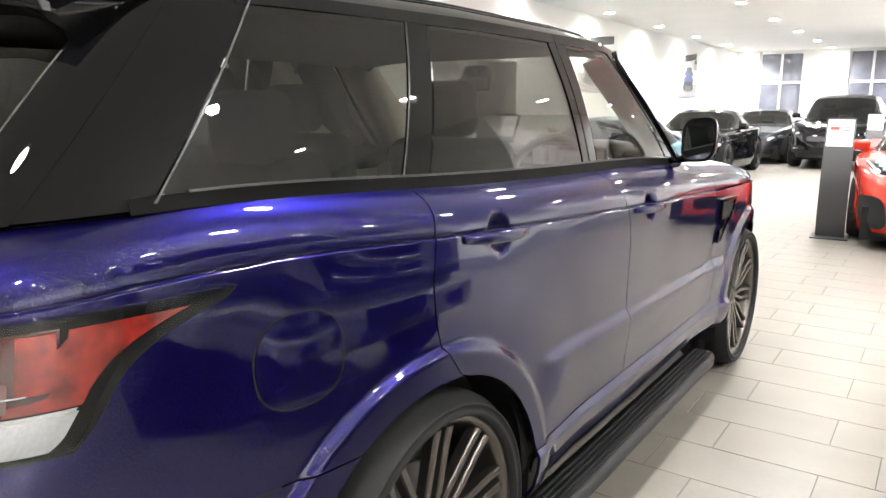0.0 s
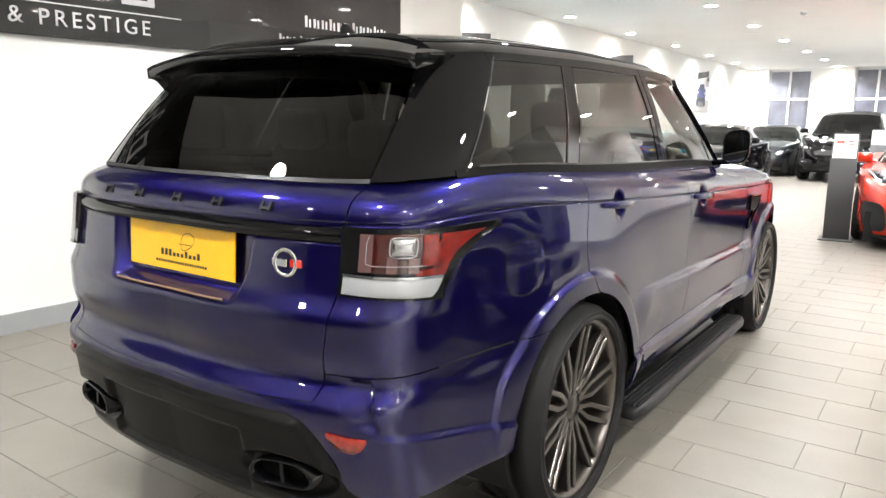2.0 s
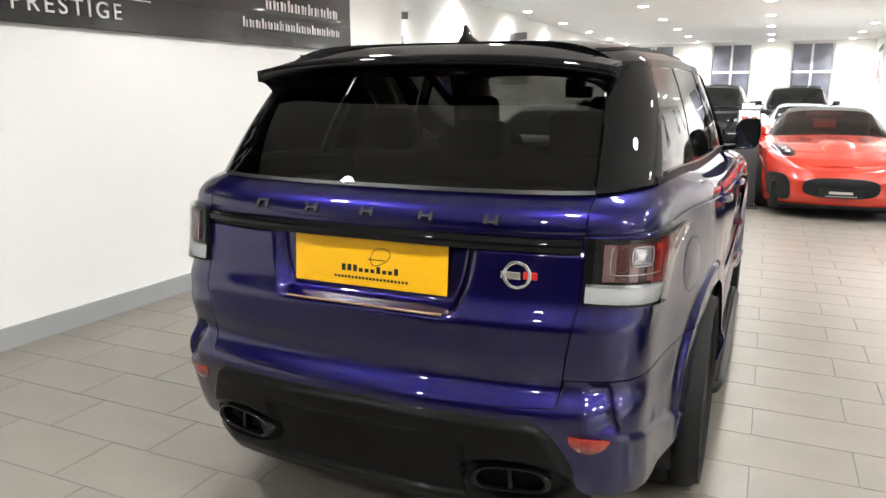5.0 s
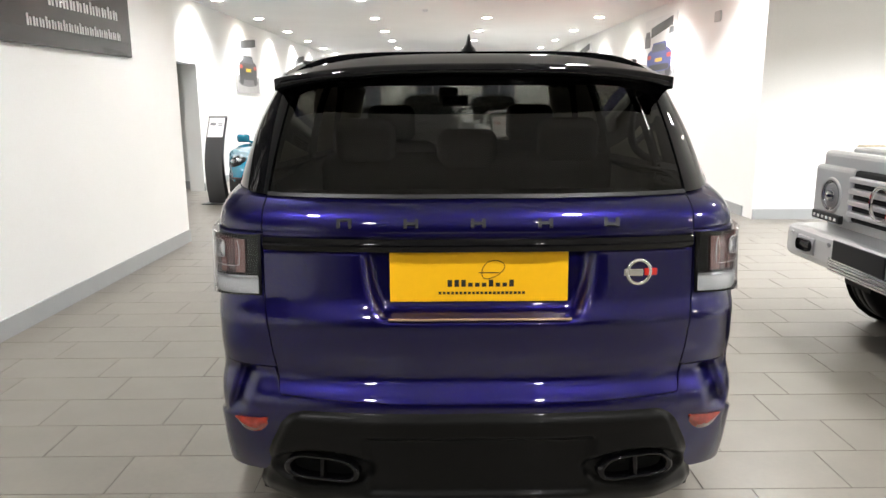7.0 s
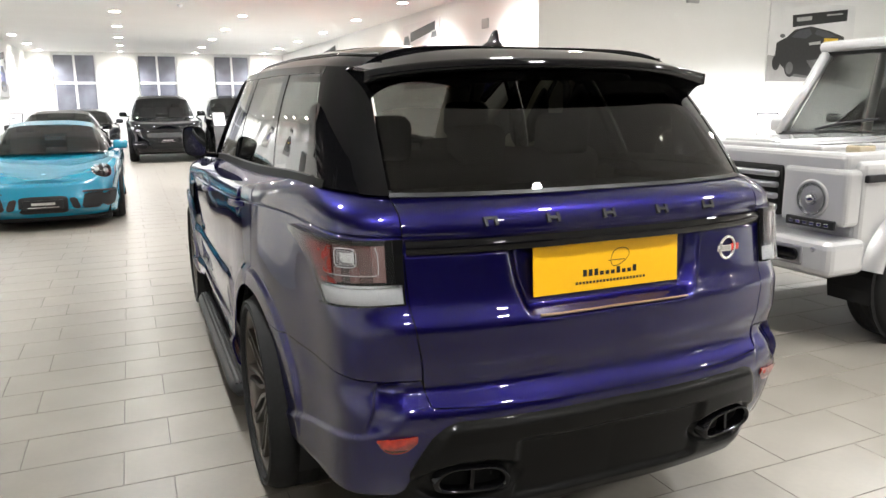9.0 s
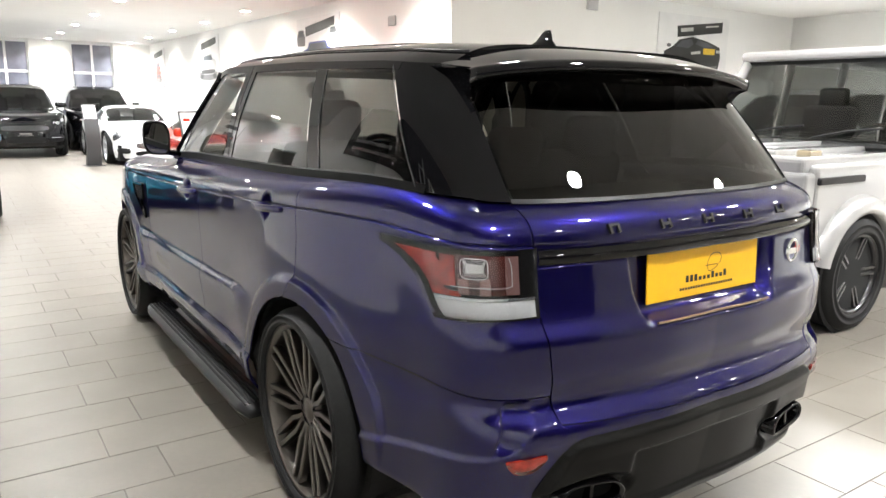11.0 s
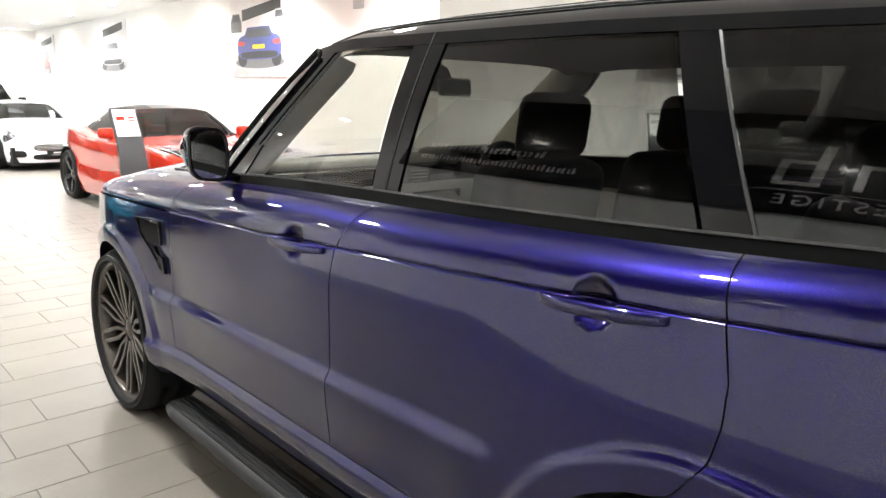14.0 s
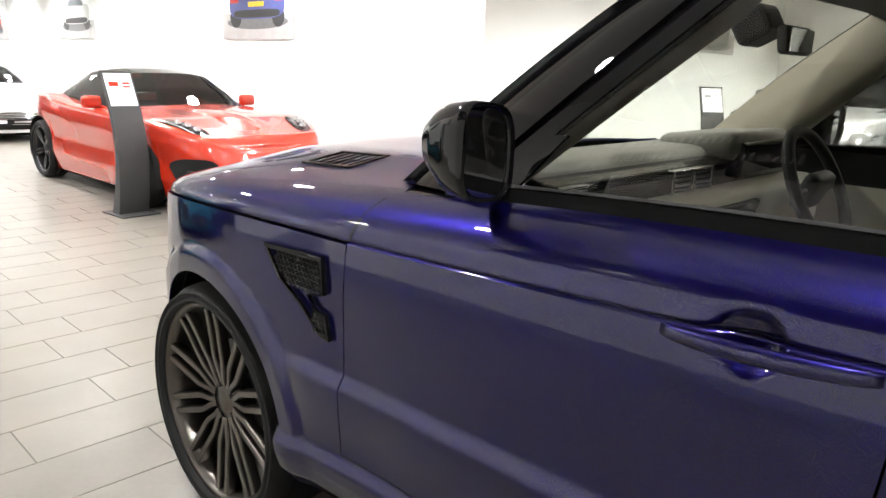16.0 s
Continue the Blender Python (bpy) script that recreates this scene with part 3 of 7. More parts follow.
sheet(bm, nose, steps(0, 1, 24), steps(0, 1, 20))
sheet(bm, flip(nose), steps(0, 1, 24), steps(0, 1, 20), True)
part("front_bumper", bm, PURPLE, suv, smooth=True)


def bonnet(u, v):
    a = abs(u)
    s0 = chord[14]
    if a > 0.72:
        s = s0 + (S_END - s0) * v * 0.92
        w = (1 - a) / 0.28
        zc, zb = waist_z(wy(s)) + 0.002, belt_z(wy(s))
        p = skin(s, zc + (zb - zc) * w)
    else:
        s = s0 + (S_END - s0) * v * 0.92
        zb = belt_z(wy(s))
        p = skin(s, zb)
        w = a / 0.72
        crown = 0.064 * (1 - w ** 2.4) * (1 - 0.6 * smooth(0.3, 1.0, v))
        ridge = 0.005 * math.exp(-((w - 0.62) / 0.12) ** 2)
        p = Vector((p.x * w, p.y + 0.16 * (1 - w * w) * (1 - smooth(0.0, 0.5, v)) + 0.05 * (1 - w * w) * smooth(0.6, 1, v), p.z + crown + ridge))
    if u < 0:
        p.x = -p.x
    return p


bm = bmesh.new()
sheet(bm, bonnet, steps(-1, 1, 80), steps(0, 1, 44))
fold(bm, 0.008)
bonnet_part = part("bonnet", bm, PURPLE, suv, smooth=True)
for sx in (-1, 1):
    bm = bmesh.new()
    for i in range(5):
        box(bm, -0.060, 0.060, -0.082 + i * 0.036, -0.066 + i * 0.036, 0.000, 0.010, bevel=0.003)
    box(bm, -0.078, 0.078, -0.115, -0.098, -0.004, 0.012, bevel=0.004)
    box(bm, -0.078, 0.078, 0.098, 0.115, -0.004, 0.012, bevel=0.004)
    box(bm, -0.080, -0.064, -0.115, 0.115, -0.004, 0.013, bevel=0.004)
    box(bm, 0.064, 0.080, -0.115, 0.115, -0.004, 0.013, bevel=0.004)
    box(bm, -0.066, 0.066, -0.100, 0.100, -0.006, 0.001)
    vent = part("bonnet_vent", bm, GLOSSBLACK, bonnet_part, "gloss black bonnet vent")
    q = bonnet(0.56 * sx, 0.22)
    q2 = bonnet(0.56 * sx, 0.29)
    q3 = bonnet(0.48 * sx, 0.22)
    vent.matrix_basis = Matrix.LocRotScale(q + Vector((0, 0, -0.007)), Euler((math.atan2(q2.z - q.z, q2.y - q.y), sx * math.atan2(q3.z - q.z, abs(q.x - q3.x)), 0)), None)

both("bonnet_seam", lambda u, v: skin(s_y(seam_a(waist_z(3.1) + 0.1 * v) - 0.004 + 0.006 * u, waist_z(3.1) + 0.1 * v), waist_z(3.1) + 0.1 * v, 0.0022), steps(0, 1, 1), steps(0, 1, 10), MATTBLACK, suv)

# dark shell behind the seams
bm = bmesh.new()


def inner(u, v):
    y = wy(u)
    z0, z1 = arch_low(y, 0.36) + 0.012, belt_z(y) - 0.01
    return skin(u, z0 + (z1 - z0) * v, -0.05)


us = steps(0, S_END, 260)
sheet(bm, inner, us, steps(0, 1, 16))
sheet(bm, flip(inner), us, steps(0, 1, 16), True)
part("inner_shell", bm, MATTBLACK, suv)

# wheel housings and floor pan
for c in WHEEL_Y:
    for sx in (-1, 1):
        bm = bmesh.new()

        def liner(a):
            y, z = c + (ARCH + 0.014) * math.cos(a), WHEEL_Z + (ARCH + 0.014) * math.sin(a)
            return min(0.935, skin(s_y(y, max(z, 0.36)), max(z, 0.36)).x - 0.014) - 0.62
        sheet(bm, lambda u, v: Vector((sx * (0.62 + liner(u) * v), c + (ARCH + 0.014) * math.cos(u), WHEEL_Z + (ARCH + 0.014) * math.sin(u))), steps(-0.35, math.pi + 0.35, 30), steps(0, 1, 3))
        box(bm, sx * 0.60, sx * 0.62, c - 0.45, c + 0.45, 0.22, 0.86)
        part("wheel_housing", bm, SATINBLACK, suv)
part("floor_pan", a_box(-0.58, 0.58, 0.45, 4.5, 0.26, 0.36), MATTBLACK, suv)

# ---- tailgate ----


def tailgate(u, v):
    lo = 0.654 + 0.017 * abs(u) ** 2
    hi = 1.250
    z = lo + (hi - lo) * v
    s = s_x(tail_x(z) - GAP, z) * abs(u)
    hi = belt_z(by(s)) - 0.001
    z = lo + (hi - lo) * v
    p = skin(s, z)
    # the recess that holds the plate
    half = lin(z, (0.89, 0.275), (1.0, 0.315), (1.2, 0.345))
    d = smooth(half + 0.030, half - 0.012, p.x) * smooth(0.895, 0.935, z) * (1 - smooth(1.112, 1.122, z))
    p.y += (0.036 + 0.10 * max(0.0, 1.05 - z)) * d
    # flat shelf where the black strip sits
    p.y += 0.010 * smooth(1.096, 1.104, z) * (1 - smooth(1.139, 1.147, z))
    if u < 0:
        p.x = -p.x
    return p


bm = bmesh.new()
sheet(bm, tailgate, steps(-1, 1, 150), steps(0, 1, 110))
fold(bm, 0.008)
gate = part("tailgate", bm, PURPLE, suv, smooth=True)
bm = bmesh.new()


def strip(u, v):
    z = 1.1025 + 0.0385 * v
    s = s_x(0.648, z) * abs(u)
    bow = 0.012 * math.sin(math.pi * (0.12 + 0.76 * v))
    p = skin(s, z, bow)
    return Vector((math.copysign(p.x, u), p.y, z))


sheet(bm, strip, steps(-1, 1, 60), steps(0, 1, 8))
part("tailgate_strip", bm, GLOSSBLACK, gate, "gloss black finisher strip", True)
# five raised dark letters, kept as plain blocks
for k in range(5):
    xk = -0.40 + 0.1985 * k
    p = skin(s_x(abs(xk), 1.186), 1.186)
    bm = bmesh.new()
    a, c, t = 0.022, 0.014, 0.010
    bar = (c, 0.004, 0.004, 0.004, -0.003)[k]
    outline = [(-a, -c), (-a + t, -c), (-a + t, bar - 0.008), (a - t, bar - 0.008), (a - t, -c), (a, -c), (a, c), (a - t, c), (a - t, bar), (-a + t, bar), (-a + t, c), (-a, c)]
    face = bm.faces.new([bm.verts.new((x, 0.004, z)) for x, z in outline])
    r = bmesh.ops.extrude_face_region(bm, geom=[face])
    for v in r["geom"]:
        if isinstance(v, bmesh.types.BMVert):
            v.co.y = -0.004
    bmesh.ops.recalc_face_normals(bm, faces=bm.faces)
    mark = part("badge_block", bm, SATINBLACK, gate, "small matt black raised badge block")
    mark.location = (xk, p.y - 0.003, p.z)
    mark.rotation_euler = (-0.5, 0, math.atan2(-xk, 6) * 0.9)

plate = part("number_plate_panel", a_box(-0.2665, 0.2665, -0.003, 0.003, -0.076, 0.076, bevel=0.0015), PLATE, gate, "yellow showroom plate with a dark printed leaf mark")
plate.location = (0, -0.073, 1.026)
plate.rotation_euler = (-0.06, 0, 0)
bm = bmesh.new()
# leaf outline, name bar and address bar as plain print
leaf = [(0.030 + 0.034 * math.cos(a) * (1 + 0.25 * math.cos(a)), 0, 0.020 + 0.026 * math.sin(a) + 0.010 * math.cos(a)) for a in steps(0, 2 * math.pi, 28)]
for a, b in zip(leaf, leaf[1:]):
    d = (Vector(b) - Vector(a)).normalized().cross(Vector((0, 1, 0))) * 0.0012
    vs = [bm.verts.new(q) for q in (Vector(a) + d, Vector(b) + d, Vector(b) - d, Vector(a) - d)]
    bm.faces.new(vs)
box(bm, -0.005, 0.055, -0.0003, 0.0003, 0.010, 0.0124)
for k in range(10):
    x0 = -0.098 + 0.0205 * k
    tall = 0.014 if k in (0, 1, 2, 6, 9) else 0.008
    box(bm, x0, x0 + 0.0135, -0.0003, 0.0003, -0.031, -0.031 + tall * 1.5)
for k in range(21):
    x0 = -0.125 + 0.0125 * k
    box(bm, x0, x0 + 0.0085, -0.0003, 0.0003, -0.054, -0.046)
ink = part("print", bm, INK, plate, "dark printed bars and leaf outline")
ink.location = (0.004, -0.0036, 0)
# round badge with a bright letter block and a red one
p = skin(s_x(0.478, 1.036), 1.036)
bm = bmesh.new()
lathe(bm, [(0.031, 0.0), (0.031, -0.006), (0.037, -0.008), (0.042, -0.005), (0.042, 0.0)], 40, Matrix.Rotation(math.pi / 2, 4, "Z"))
badge = part("round_badge", bm, CHROME, gate, "chrome ring badge", True)
badge.location = (p.x, p.y - 0.001, p.z)
badge.rotation_euler = (0, 0, 0.16)
bm = bmesh.new()
box(bm, -0.046, 0.012, -0.003, 0.003, -0.011, 0.011, bevel=0.002)
grey_mark = part("badge_block", bm, CHROME, gate, "small bright badge block")
grey_mark.location = (p.x, p.y - 0.008, p.z)
bm = bmesh.new()
box(bm, 0.018, 0.058, -0.003, 0.003, -0.011, 0.011, bevel=0.002)
red_mark = part("badge_block", bm, REDLENS, gate, "small red badge block")
red_mark.location = (p.x, p.y - 0.004, p.z)
red_mark.rotation_euler = (0, 0, 0.16)
# tool-mark bright lower edge of the recess
bm = bmesh.new()
tube(bm, [(x, skin(s_x(abs(x), 0.905), 0.905).y - 0.001, 0.909) for x in steps(-0.27, 0.27, 20)], 0.004)
part("recess_trim", bm, material("warm_trim", (0.30, 0.20, 0.14), 0.3, metal=0.5), gate, "thin bronze trim line")

# ---- rear bumper, diffuser, tail pipes, reflectors ----


def scoop(p):
    """The sharp-edged outlet above the reflector: the skin steps in along a slanting line and runs out towards the middle."""
    edge = 0.768 - 0.30 * (p.z - 0.645)
    inward = edge - abs(p.x)
    d = smooth(-0.004, 0.010, inward) * (1 - smooth(0.012, 0.085, inward)) * smooth(0.588, 0.625, p.z) * (1 - smooth(0.715, 0.742, p.z))
    p.y += 0.030 * d
    return p


def bumper(u, v):
    a = abs(u)
    s = s_y(0.20, 0.55) * a
    x = wx(s)
    top = 0.652 + 0.089 * smooth(0.604, 0.626, x) + 0.015 * min(1, (x / 0.6) ** 2) * (1 - smooth(0.604, 0.626, x))
    low = 0.375 + 0.17 * (1 - smooth(0.55, 0.70, x))
    z = low + (top - low) * v
    p = scoop(skin(s, z))
    if u < 0:
        p.x = -p.x
    return p


bm = bmesh.new()
sheet(bm, bumper, steps(-1, 1, 220), steps(0, 1, 44))
fold(bm, 0.01)
rear_bumper = part("rear_bumper", bm, PURPLE, suv, smooth=True)


def bumper_side(u, v):
    z = 0.375 + (0.741 - 0.375) * v
    a = s_y(0.20, 0.55)
    b = s_y(arch_edge(z, WHEEL_Y[0], -1), z)
    return scoop(skin(a + (b - a) * u, z))


both("bumper_side", bumper_side, steps(0, 1, 40), steps(0, 1, 44), PURPLE, rear_bumper, rim=0.012)
bm = bmesh.new()


def diffuser(u, v):
    z = 0.262 + 0.365 * v
    half = lin(z, (0.31, 0.715), (0.36, 0.70), (0.50, 0.645), (0.58, 0.605), (0.612, 0.575), (0.628, 0.535))
    x = half * u
    p = skin(s_x(min(abs(x), 0.78), max(z, 0.55)), max(z, 0.55))
    p.y += 0.20 * max(0.0, 0.55 - z) + 0.05 * smooth(0.55, 0.72, abs(x)) * smooth(0.50, 0.36, z)
    a = abs(u)
    out = 0.022 * smooth(0.0, 0.06, v) * smooth(1.0, 0.93, v) * smooth(1.0, 0.95, a)
    # sunk middle field and hollows round the pipes
    mid = smooth(0.36, 0.33, abs(x)) * smooth(0.55, 0.53, z) * smooth(0.33, 0.35, z)
    out -= 0.018 * mid
    pipe = smooth(1.15, 0.9, math.hypot((abs(x) - 0.487) / 0.155, (z - 0.424) / 0.062))
    out -= 0.03 * pipe
    return Vector((x, p.y - out + 0.03 * smooth(0.34, 0.262, z), z))


sheet(bm, diffuser, steps(-1, 1, 150), steps(0, 1, 60))
fold(bm, 0.03)
part("diffuser", bm, CARBON, rear_bumper, "carbon fibre lower diffuser", True)
part("undertray", a_box(-0.58, 0.58, 0.03, 0.46, 0.30, 0.37, bevel=0.02), SATINBLACK, rear_bumper)
for sx in (-1, 1):
    bm = bmesh.new()
    loops = []
    for rr, y in ((0.80, 0.16), (0.83, 0.0), (0.90, -0.012), (1.0, -0.006), (1.02, 0.12)):
        ring = []
        for i in range(48):
            a = 2 * math.pi * i / 48
            c, q = math.cos(a), math.sin(a)
            x, z = 0.119 * math.copysign(abs(c) ** 0.5, c), 0.040 * math.copysign(abs(q) ** 0.6, q)
            if z > 0:
                x *= 1 - 0.22 * z / 0.043
            ring.append(bm.verts.new((x * rr, y, z * rr)))
        loops.append(ring)
    for a, b in zip(loops, loops[1:]):
        for i in range(48):
            j = (i + 1) % 48
            bm.faces.new((a[i], a[j], b[j], b[i]))
    bm.faces.new(loops[0])
    pipe = part("tail_pipe", bm, GLOSSBLACK, rear_bumper, "gloss black wide tail pipe finisher", True)
    pipe.location = (sx * 0.485, -0.116, 0.430)
    pipe.rotation_euler = (0, -sx * 0.07, sx * 0.14)
    part("pipe_divider", a_box(-0.007, 0.007, 0.0, 0.15, -0.036, 0.036, bevel=0.003), GLOSSBLACK, pipe)
    # reflector


def reflector(u, v):
    x = 0.648 + 0.108 * u
    z1 = 0.592 - 0.010 * u
    z0 = z1 - 0.006 - 0.046 * (1 - abs(2 * u - 0.92) ** 2.6 / 1.23)
    z = z0 + (z1 - z0) * v
    return skin(s_x(x, z), z, 0.004 + 0.010 * math.sin(math.pi * min(max(v, 0.06), 0.94)) * math.sin(math.pi * min(max(u, 0.1), 0.9)))


both("reflector", reflector, steps(0, 1, 20), steps(0, 1, 8), REFLECT, rear_bumper, "red plastic rear reflector", rim=0.012)

# seam strips where bumper meets wing
both("bumper_seam", lambda u, v: skin(s_y(0.16 + 0.34 * u, 0.742), 0.7405 + 0.0045 * v, 0.0006), steps(0, 1, 12), steps(0, 1, 1), MATTBLACK, suv)


# ---- tail lamps ----


def lamp_span(z):
    """Inner and outer edge of the tail lamp at a height, as s."""
    a = s_x(0.6575, z)
    y = lin(z, (0.955, 0.150), (0.968, 0.172), (1.0, 0.195), (1.04, 0.222), (1.07, 0.256), (1.095, 0.305), (1.115, 0.365), (1.130, 0.420), (1.150, 0.425))
    return a, s_y(y, z)


def lamp_z(u, v):
    top = 1.146 - 0.004 * u
    low = 0.964 - 0.016 * u
    return low + (top - low) * v


def lamp_face(u0, u1, v0, v1, out, swell=0.0):
    def fn(u, v):
        uu, vv = u0 + (u1 - u0) * u, v0 + (v1 - v0) * v
        z = lamp_z(uu, vv)
        a, b = lamp_span(z)
        return skin(a + (b - a) * uu, z, out + 0.004 + swell * math.sin(math.pi * u) ** 0.5 * math.sin(math.pi * v) ** 0.5)
    return fn


def lamp_part(u0, u1, v0, v1, out, swell=0.0):
    """A patch behind the lens whose ends stand upright, cut off at the lamp's outline."""
    a0, b0 = lamp_span(1.13)

    def fn(u, v):
        uu, vv = u0 + (u1 - u0) * u, v0 + (v1 - v0) * v
        z = lamp_z(uu, vv)
        a, b = lamp_span(z)
        return skin(a + min((b0 - a0) * uu, (b - a) * 0.955), z, out + 0.004 + swell * math.sin(math.pi * u) ** 0.5 * math.sin(math.pi * v) ** 0.5)
    return fn


def lamp_wedge(u0, u1, v0, v1, out):
    """A patch behind the lens with an upright inner end, its other end along the lamp's outline."""
    a0, b0 = lamp_span(1.13)

    def fn(u, v):
        z = lamp_z(u0 + (u1 - u0) * u, v0 + (v1 - v0) * v)
        a, b = lamp_span(z)
        near, far = min((b0 - a0) * u0, (b - a) * 0.6), (b - a) * u1
        return skin(a + near + (far - near) * u, z, out + 0.004)
    return fn


for k in (False, True):
    def side(fn):
        return flip(fn) if k else fn
    bm = bmesh.new()
    sheet(bm, side(lamp_face(0, 1, 0, 1, 0.004)), steps(0, 1, 36), steps(0, 1, 14), k)
    fold(bm, 0.02)
    lamp = part("tail_lamp", bm, SMOKE, suv, "dark wraparound tail lamp with red and clear sections", True)
    bm = bmesh.new()
    sheet(bm, side(lamp_face(0.02, 0.90, 0.03, 0.29, 0.0055, 0.006)), steps(0, 1, 30), steps(0, 1, 6), k)
    part("reversing_lens", bm, WHITELENS, lamp, "clear frosted lower lens", True)
    bm = bmesh.new()
    for i in range(22):
        a = 0.035 + 0.038 * i
        sheet(bm, side(lamp_face(a, a + 0.006, 0.055, 0.265, 0.0108)), steps(0, 1, 1), steps(0, 1, 3), k)
    part("lens_ribs", bm, WHITELENS, lamp)
    bm = bmesh.new()
    sheet(bm, side(lamp_face(0.02, 0.88, 0.285, 0.325, 0.010)), steps(0, 1, 24), steps(0, 1, 1), k)
    part("lens_edge", bm, LAMPIN, lamp, "bright upper edge of the clear lens")
    bm = bmesh.new()
    sheet(bm, side(lamp_part(0.09, 0.50, 0.36, 0.92, 0.0055, 0.004)), steps(0, 1, 18), steps(0, 1, 10), k)
    part("red_lens", bm, DARKRED, lamp, "smoked red square lamp section", True)
    for a, b, c, d in ((0.09, 0.155, 0.37, 0.92), (0.225, 0.275, 0.36, 0.60), (0.33, 0.385, 0.36, 0.58)):
        bm = bmesh.new()
        sheet(bm, side(lamp_part(a, b, c, d, 0.0105)), steps(0, 1, 3), steps(0, 1, 6), k)
        part("reflector_band", bm, BANDS, lamp, "pale upright band behind the lens")
    bm = bmesh.new()
    sheet(bm, side(lamp_part(0.40, 0.49, 0.46, 0.90, 0.0105)), steps(0, 1, 4), steps(0, 1, 6), k)
    part("red_lens", bm, REDSIDE, lamp, "bright red inner lens")
    bm = bmesh.new()
    loop = []
    for i in range(25):
        t = i / 24
        fu = 0.125 + (0.0 if t < 0.4 else 0.30 * ((t - 0.4) / 0.6) ** 1.1) + 0.012 * (1 - min(t / 0.1, 1))
        fv = max(0.90 - 1.12 * t, 0.465) + (0.03 * max(0.0, 1 - abs(t - 0.4) / 0.08))
        loop.append(side(lamp_part(fu, fu + 0.001, fv, fv + 0.001, 0.0125))(0, 0))
    tube(bm, loop, 0.0012, 6)
    part("light_guide", bm, WHITELENS, lamp, "thin bright angular light guide", True)
    bm = bmesh.new()
    loop = []
    for i in range(33):
        t = 2 * math.pi * i / 32
        c, q = math.cos(t), math.sin(t)
        fu, fv = 0.300 + 0.066 * math.copysign(abs(c) ** 0.45, c), 0.735 + 0.145 * math.copysign(abs(q) ** 0.45, q)
        loop.append(side(lamp_part(fu, fu + 0.001, fv, fv + 0.001, 0.0135))(0, 0))
    tube(bm, loop, 0.0016, 6)
    part("light_ring", bm, WHITELENS, lamp, "pale rounded light ring", True)
    bm = bmesh.new()
    sheet(bm, side(lamp_part(0.245, 0.355, 0.615, 0.855, 0.0115, 0.005)), steps(0, 1, 10), steps(0, 1, 8), k)
    part("indicator_lens", bm, LAMPIN, lamp, "clear rounded indicator lens", True)
    bm = bmesh.new()
    sheet(bm, side(lamp_wedge(0.52, 0.90, 0.33, 0.90, 0.0065)), steps(0, 1, 14), steps(0, 1, 10), k)
    part("red_side_lens", bm, REDSIDE, lamp, "red side section of the lamp", True)
    bm = bmesh.new()
    sheet(bm, side(lamp_face(0.0, 1, 0.0, 1, 0.017)), steps(0, 1, 36), steps(0, 1, 12), k)
    fold(bm, 0.016)
    cover = part("lamp_cover", bm, LENS, lamp, "clear outer lens", True)
    cover.visible_shadow = False

# ---- upper body: pillars and panes ----


def upper(yb0, yt0, yb1, yt1, t0, t1, out=0.0):
    """A patch of the glasshouse side between two slanting lines."""
    def fn(u, v):
        t = t0 + (t1 - t0) * v
        ya, yb = yb0 + (yt0 - yb0) * t, yb1 + (yt1 - yb1) * t
        return glass(g_y(ya + (yb - ya) * u, t), t, out)
    return fn


STRIP = material("dark_weather_strip", (0.05, 0.05, 0.05), 0.3, metal=0.4)
GREYTRIM = material("grey_plastic_trim", (0.045, 0.045, 0.045), 0.25, spec=0.5)
PANES = [("quarter_glass", 0.335, 0.655, 0.925, 1.105, PRIVACY), ("rear_door_glass", 1.035, 1.205, 1.895, 1.835, PRIVACY), ("front_door_glass", 2.025, 1.985, 2.925, 2.395, CLEAR)]
T0, T1 = 0.062, 0.93
for name, b0, t0, b1, t1, mat in PANES:
    both(name, upper(b0, t0, b1, t1, T0, T1), steps(0, 1, 20), steps(0, 1, 12), mat, suv, "dark tinted side window" if mat is PRIVACY else "clear side window")
PILLARS = [("d_pillar", 0.150, 0.500, 0.325, 0.645), ("c_pillar", 0.935, 1.115, 1.025, 1.195), ("b_pillar", 1.905, 1.845, 2.015, 1.975)]
for name, b0, t0, b1, t1 in PILLARS:
    both(name, upper(b0, t0, b1, t1, 0.012, 1.0, 0.002), steps(0, 1, 10), steps(0, 1, 14), GLOSSBLACK, suv, rim=0.012)
both("quarter_glass_trim", upper(0.328, 0.648, 0.3335, 0.6535, 0.03, 0.96, 0.004), steps(0, 1, 2), steps(0, 1, 10), GREYTRIM, suv, "slim grey divider line")
both("belt_moulding", upper(0.300, 0.318, 2.97, 2.94, -0.008, T0, 0.004), steps(0, 1, 70), steps(0, 1, 3), SEAL, suv, rim=0.008)
both("window_strip", upper(0.40, 0.40, 2.90, 2.90, T0 - 0.002, T0 + 0.010, 0.0065), steps(0, 1, 60), steps(0, 1, 2), STRIP, suv, "thin dark weather strip", rim=0.003)
both("window_header", upper(0.62, 0.60, 1.806, 2.52, T1, 1.0, 0.003), steps(0, 1, 60), steps(0, 1, 3), GLOSSBLACK, suv, rim=0.008)
both("front_window_frame", upper(2.872, 2.338, 2.942, 2.412, 0.01, 1.0, 0.003), steps(0, 1, 4), steps(0, 1, 14), GLOSSBLACK, suv, rim=0.02)
both("door_seam", upper(0.926, 1.108, 0.933, 1.114, -0.01, 1.0, 0.0025), steps(0, 1, 2), steps(0, 1, 10), GREYTRIM, suv)
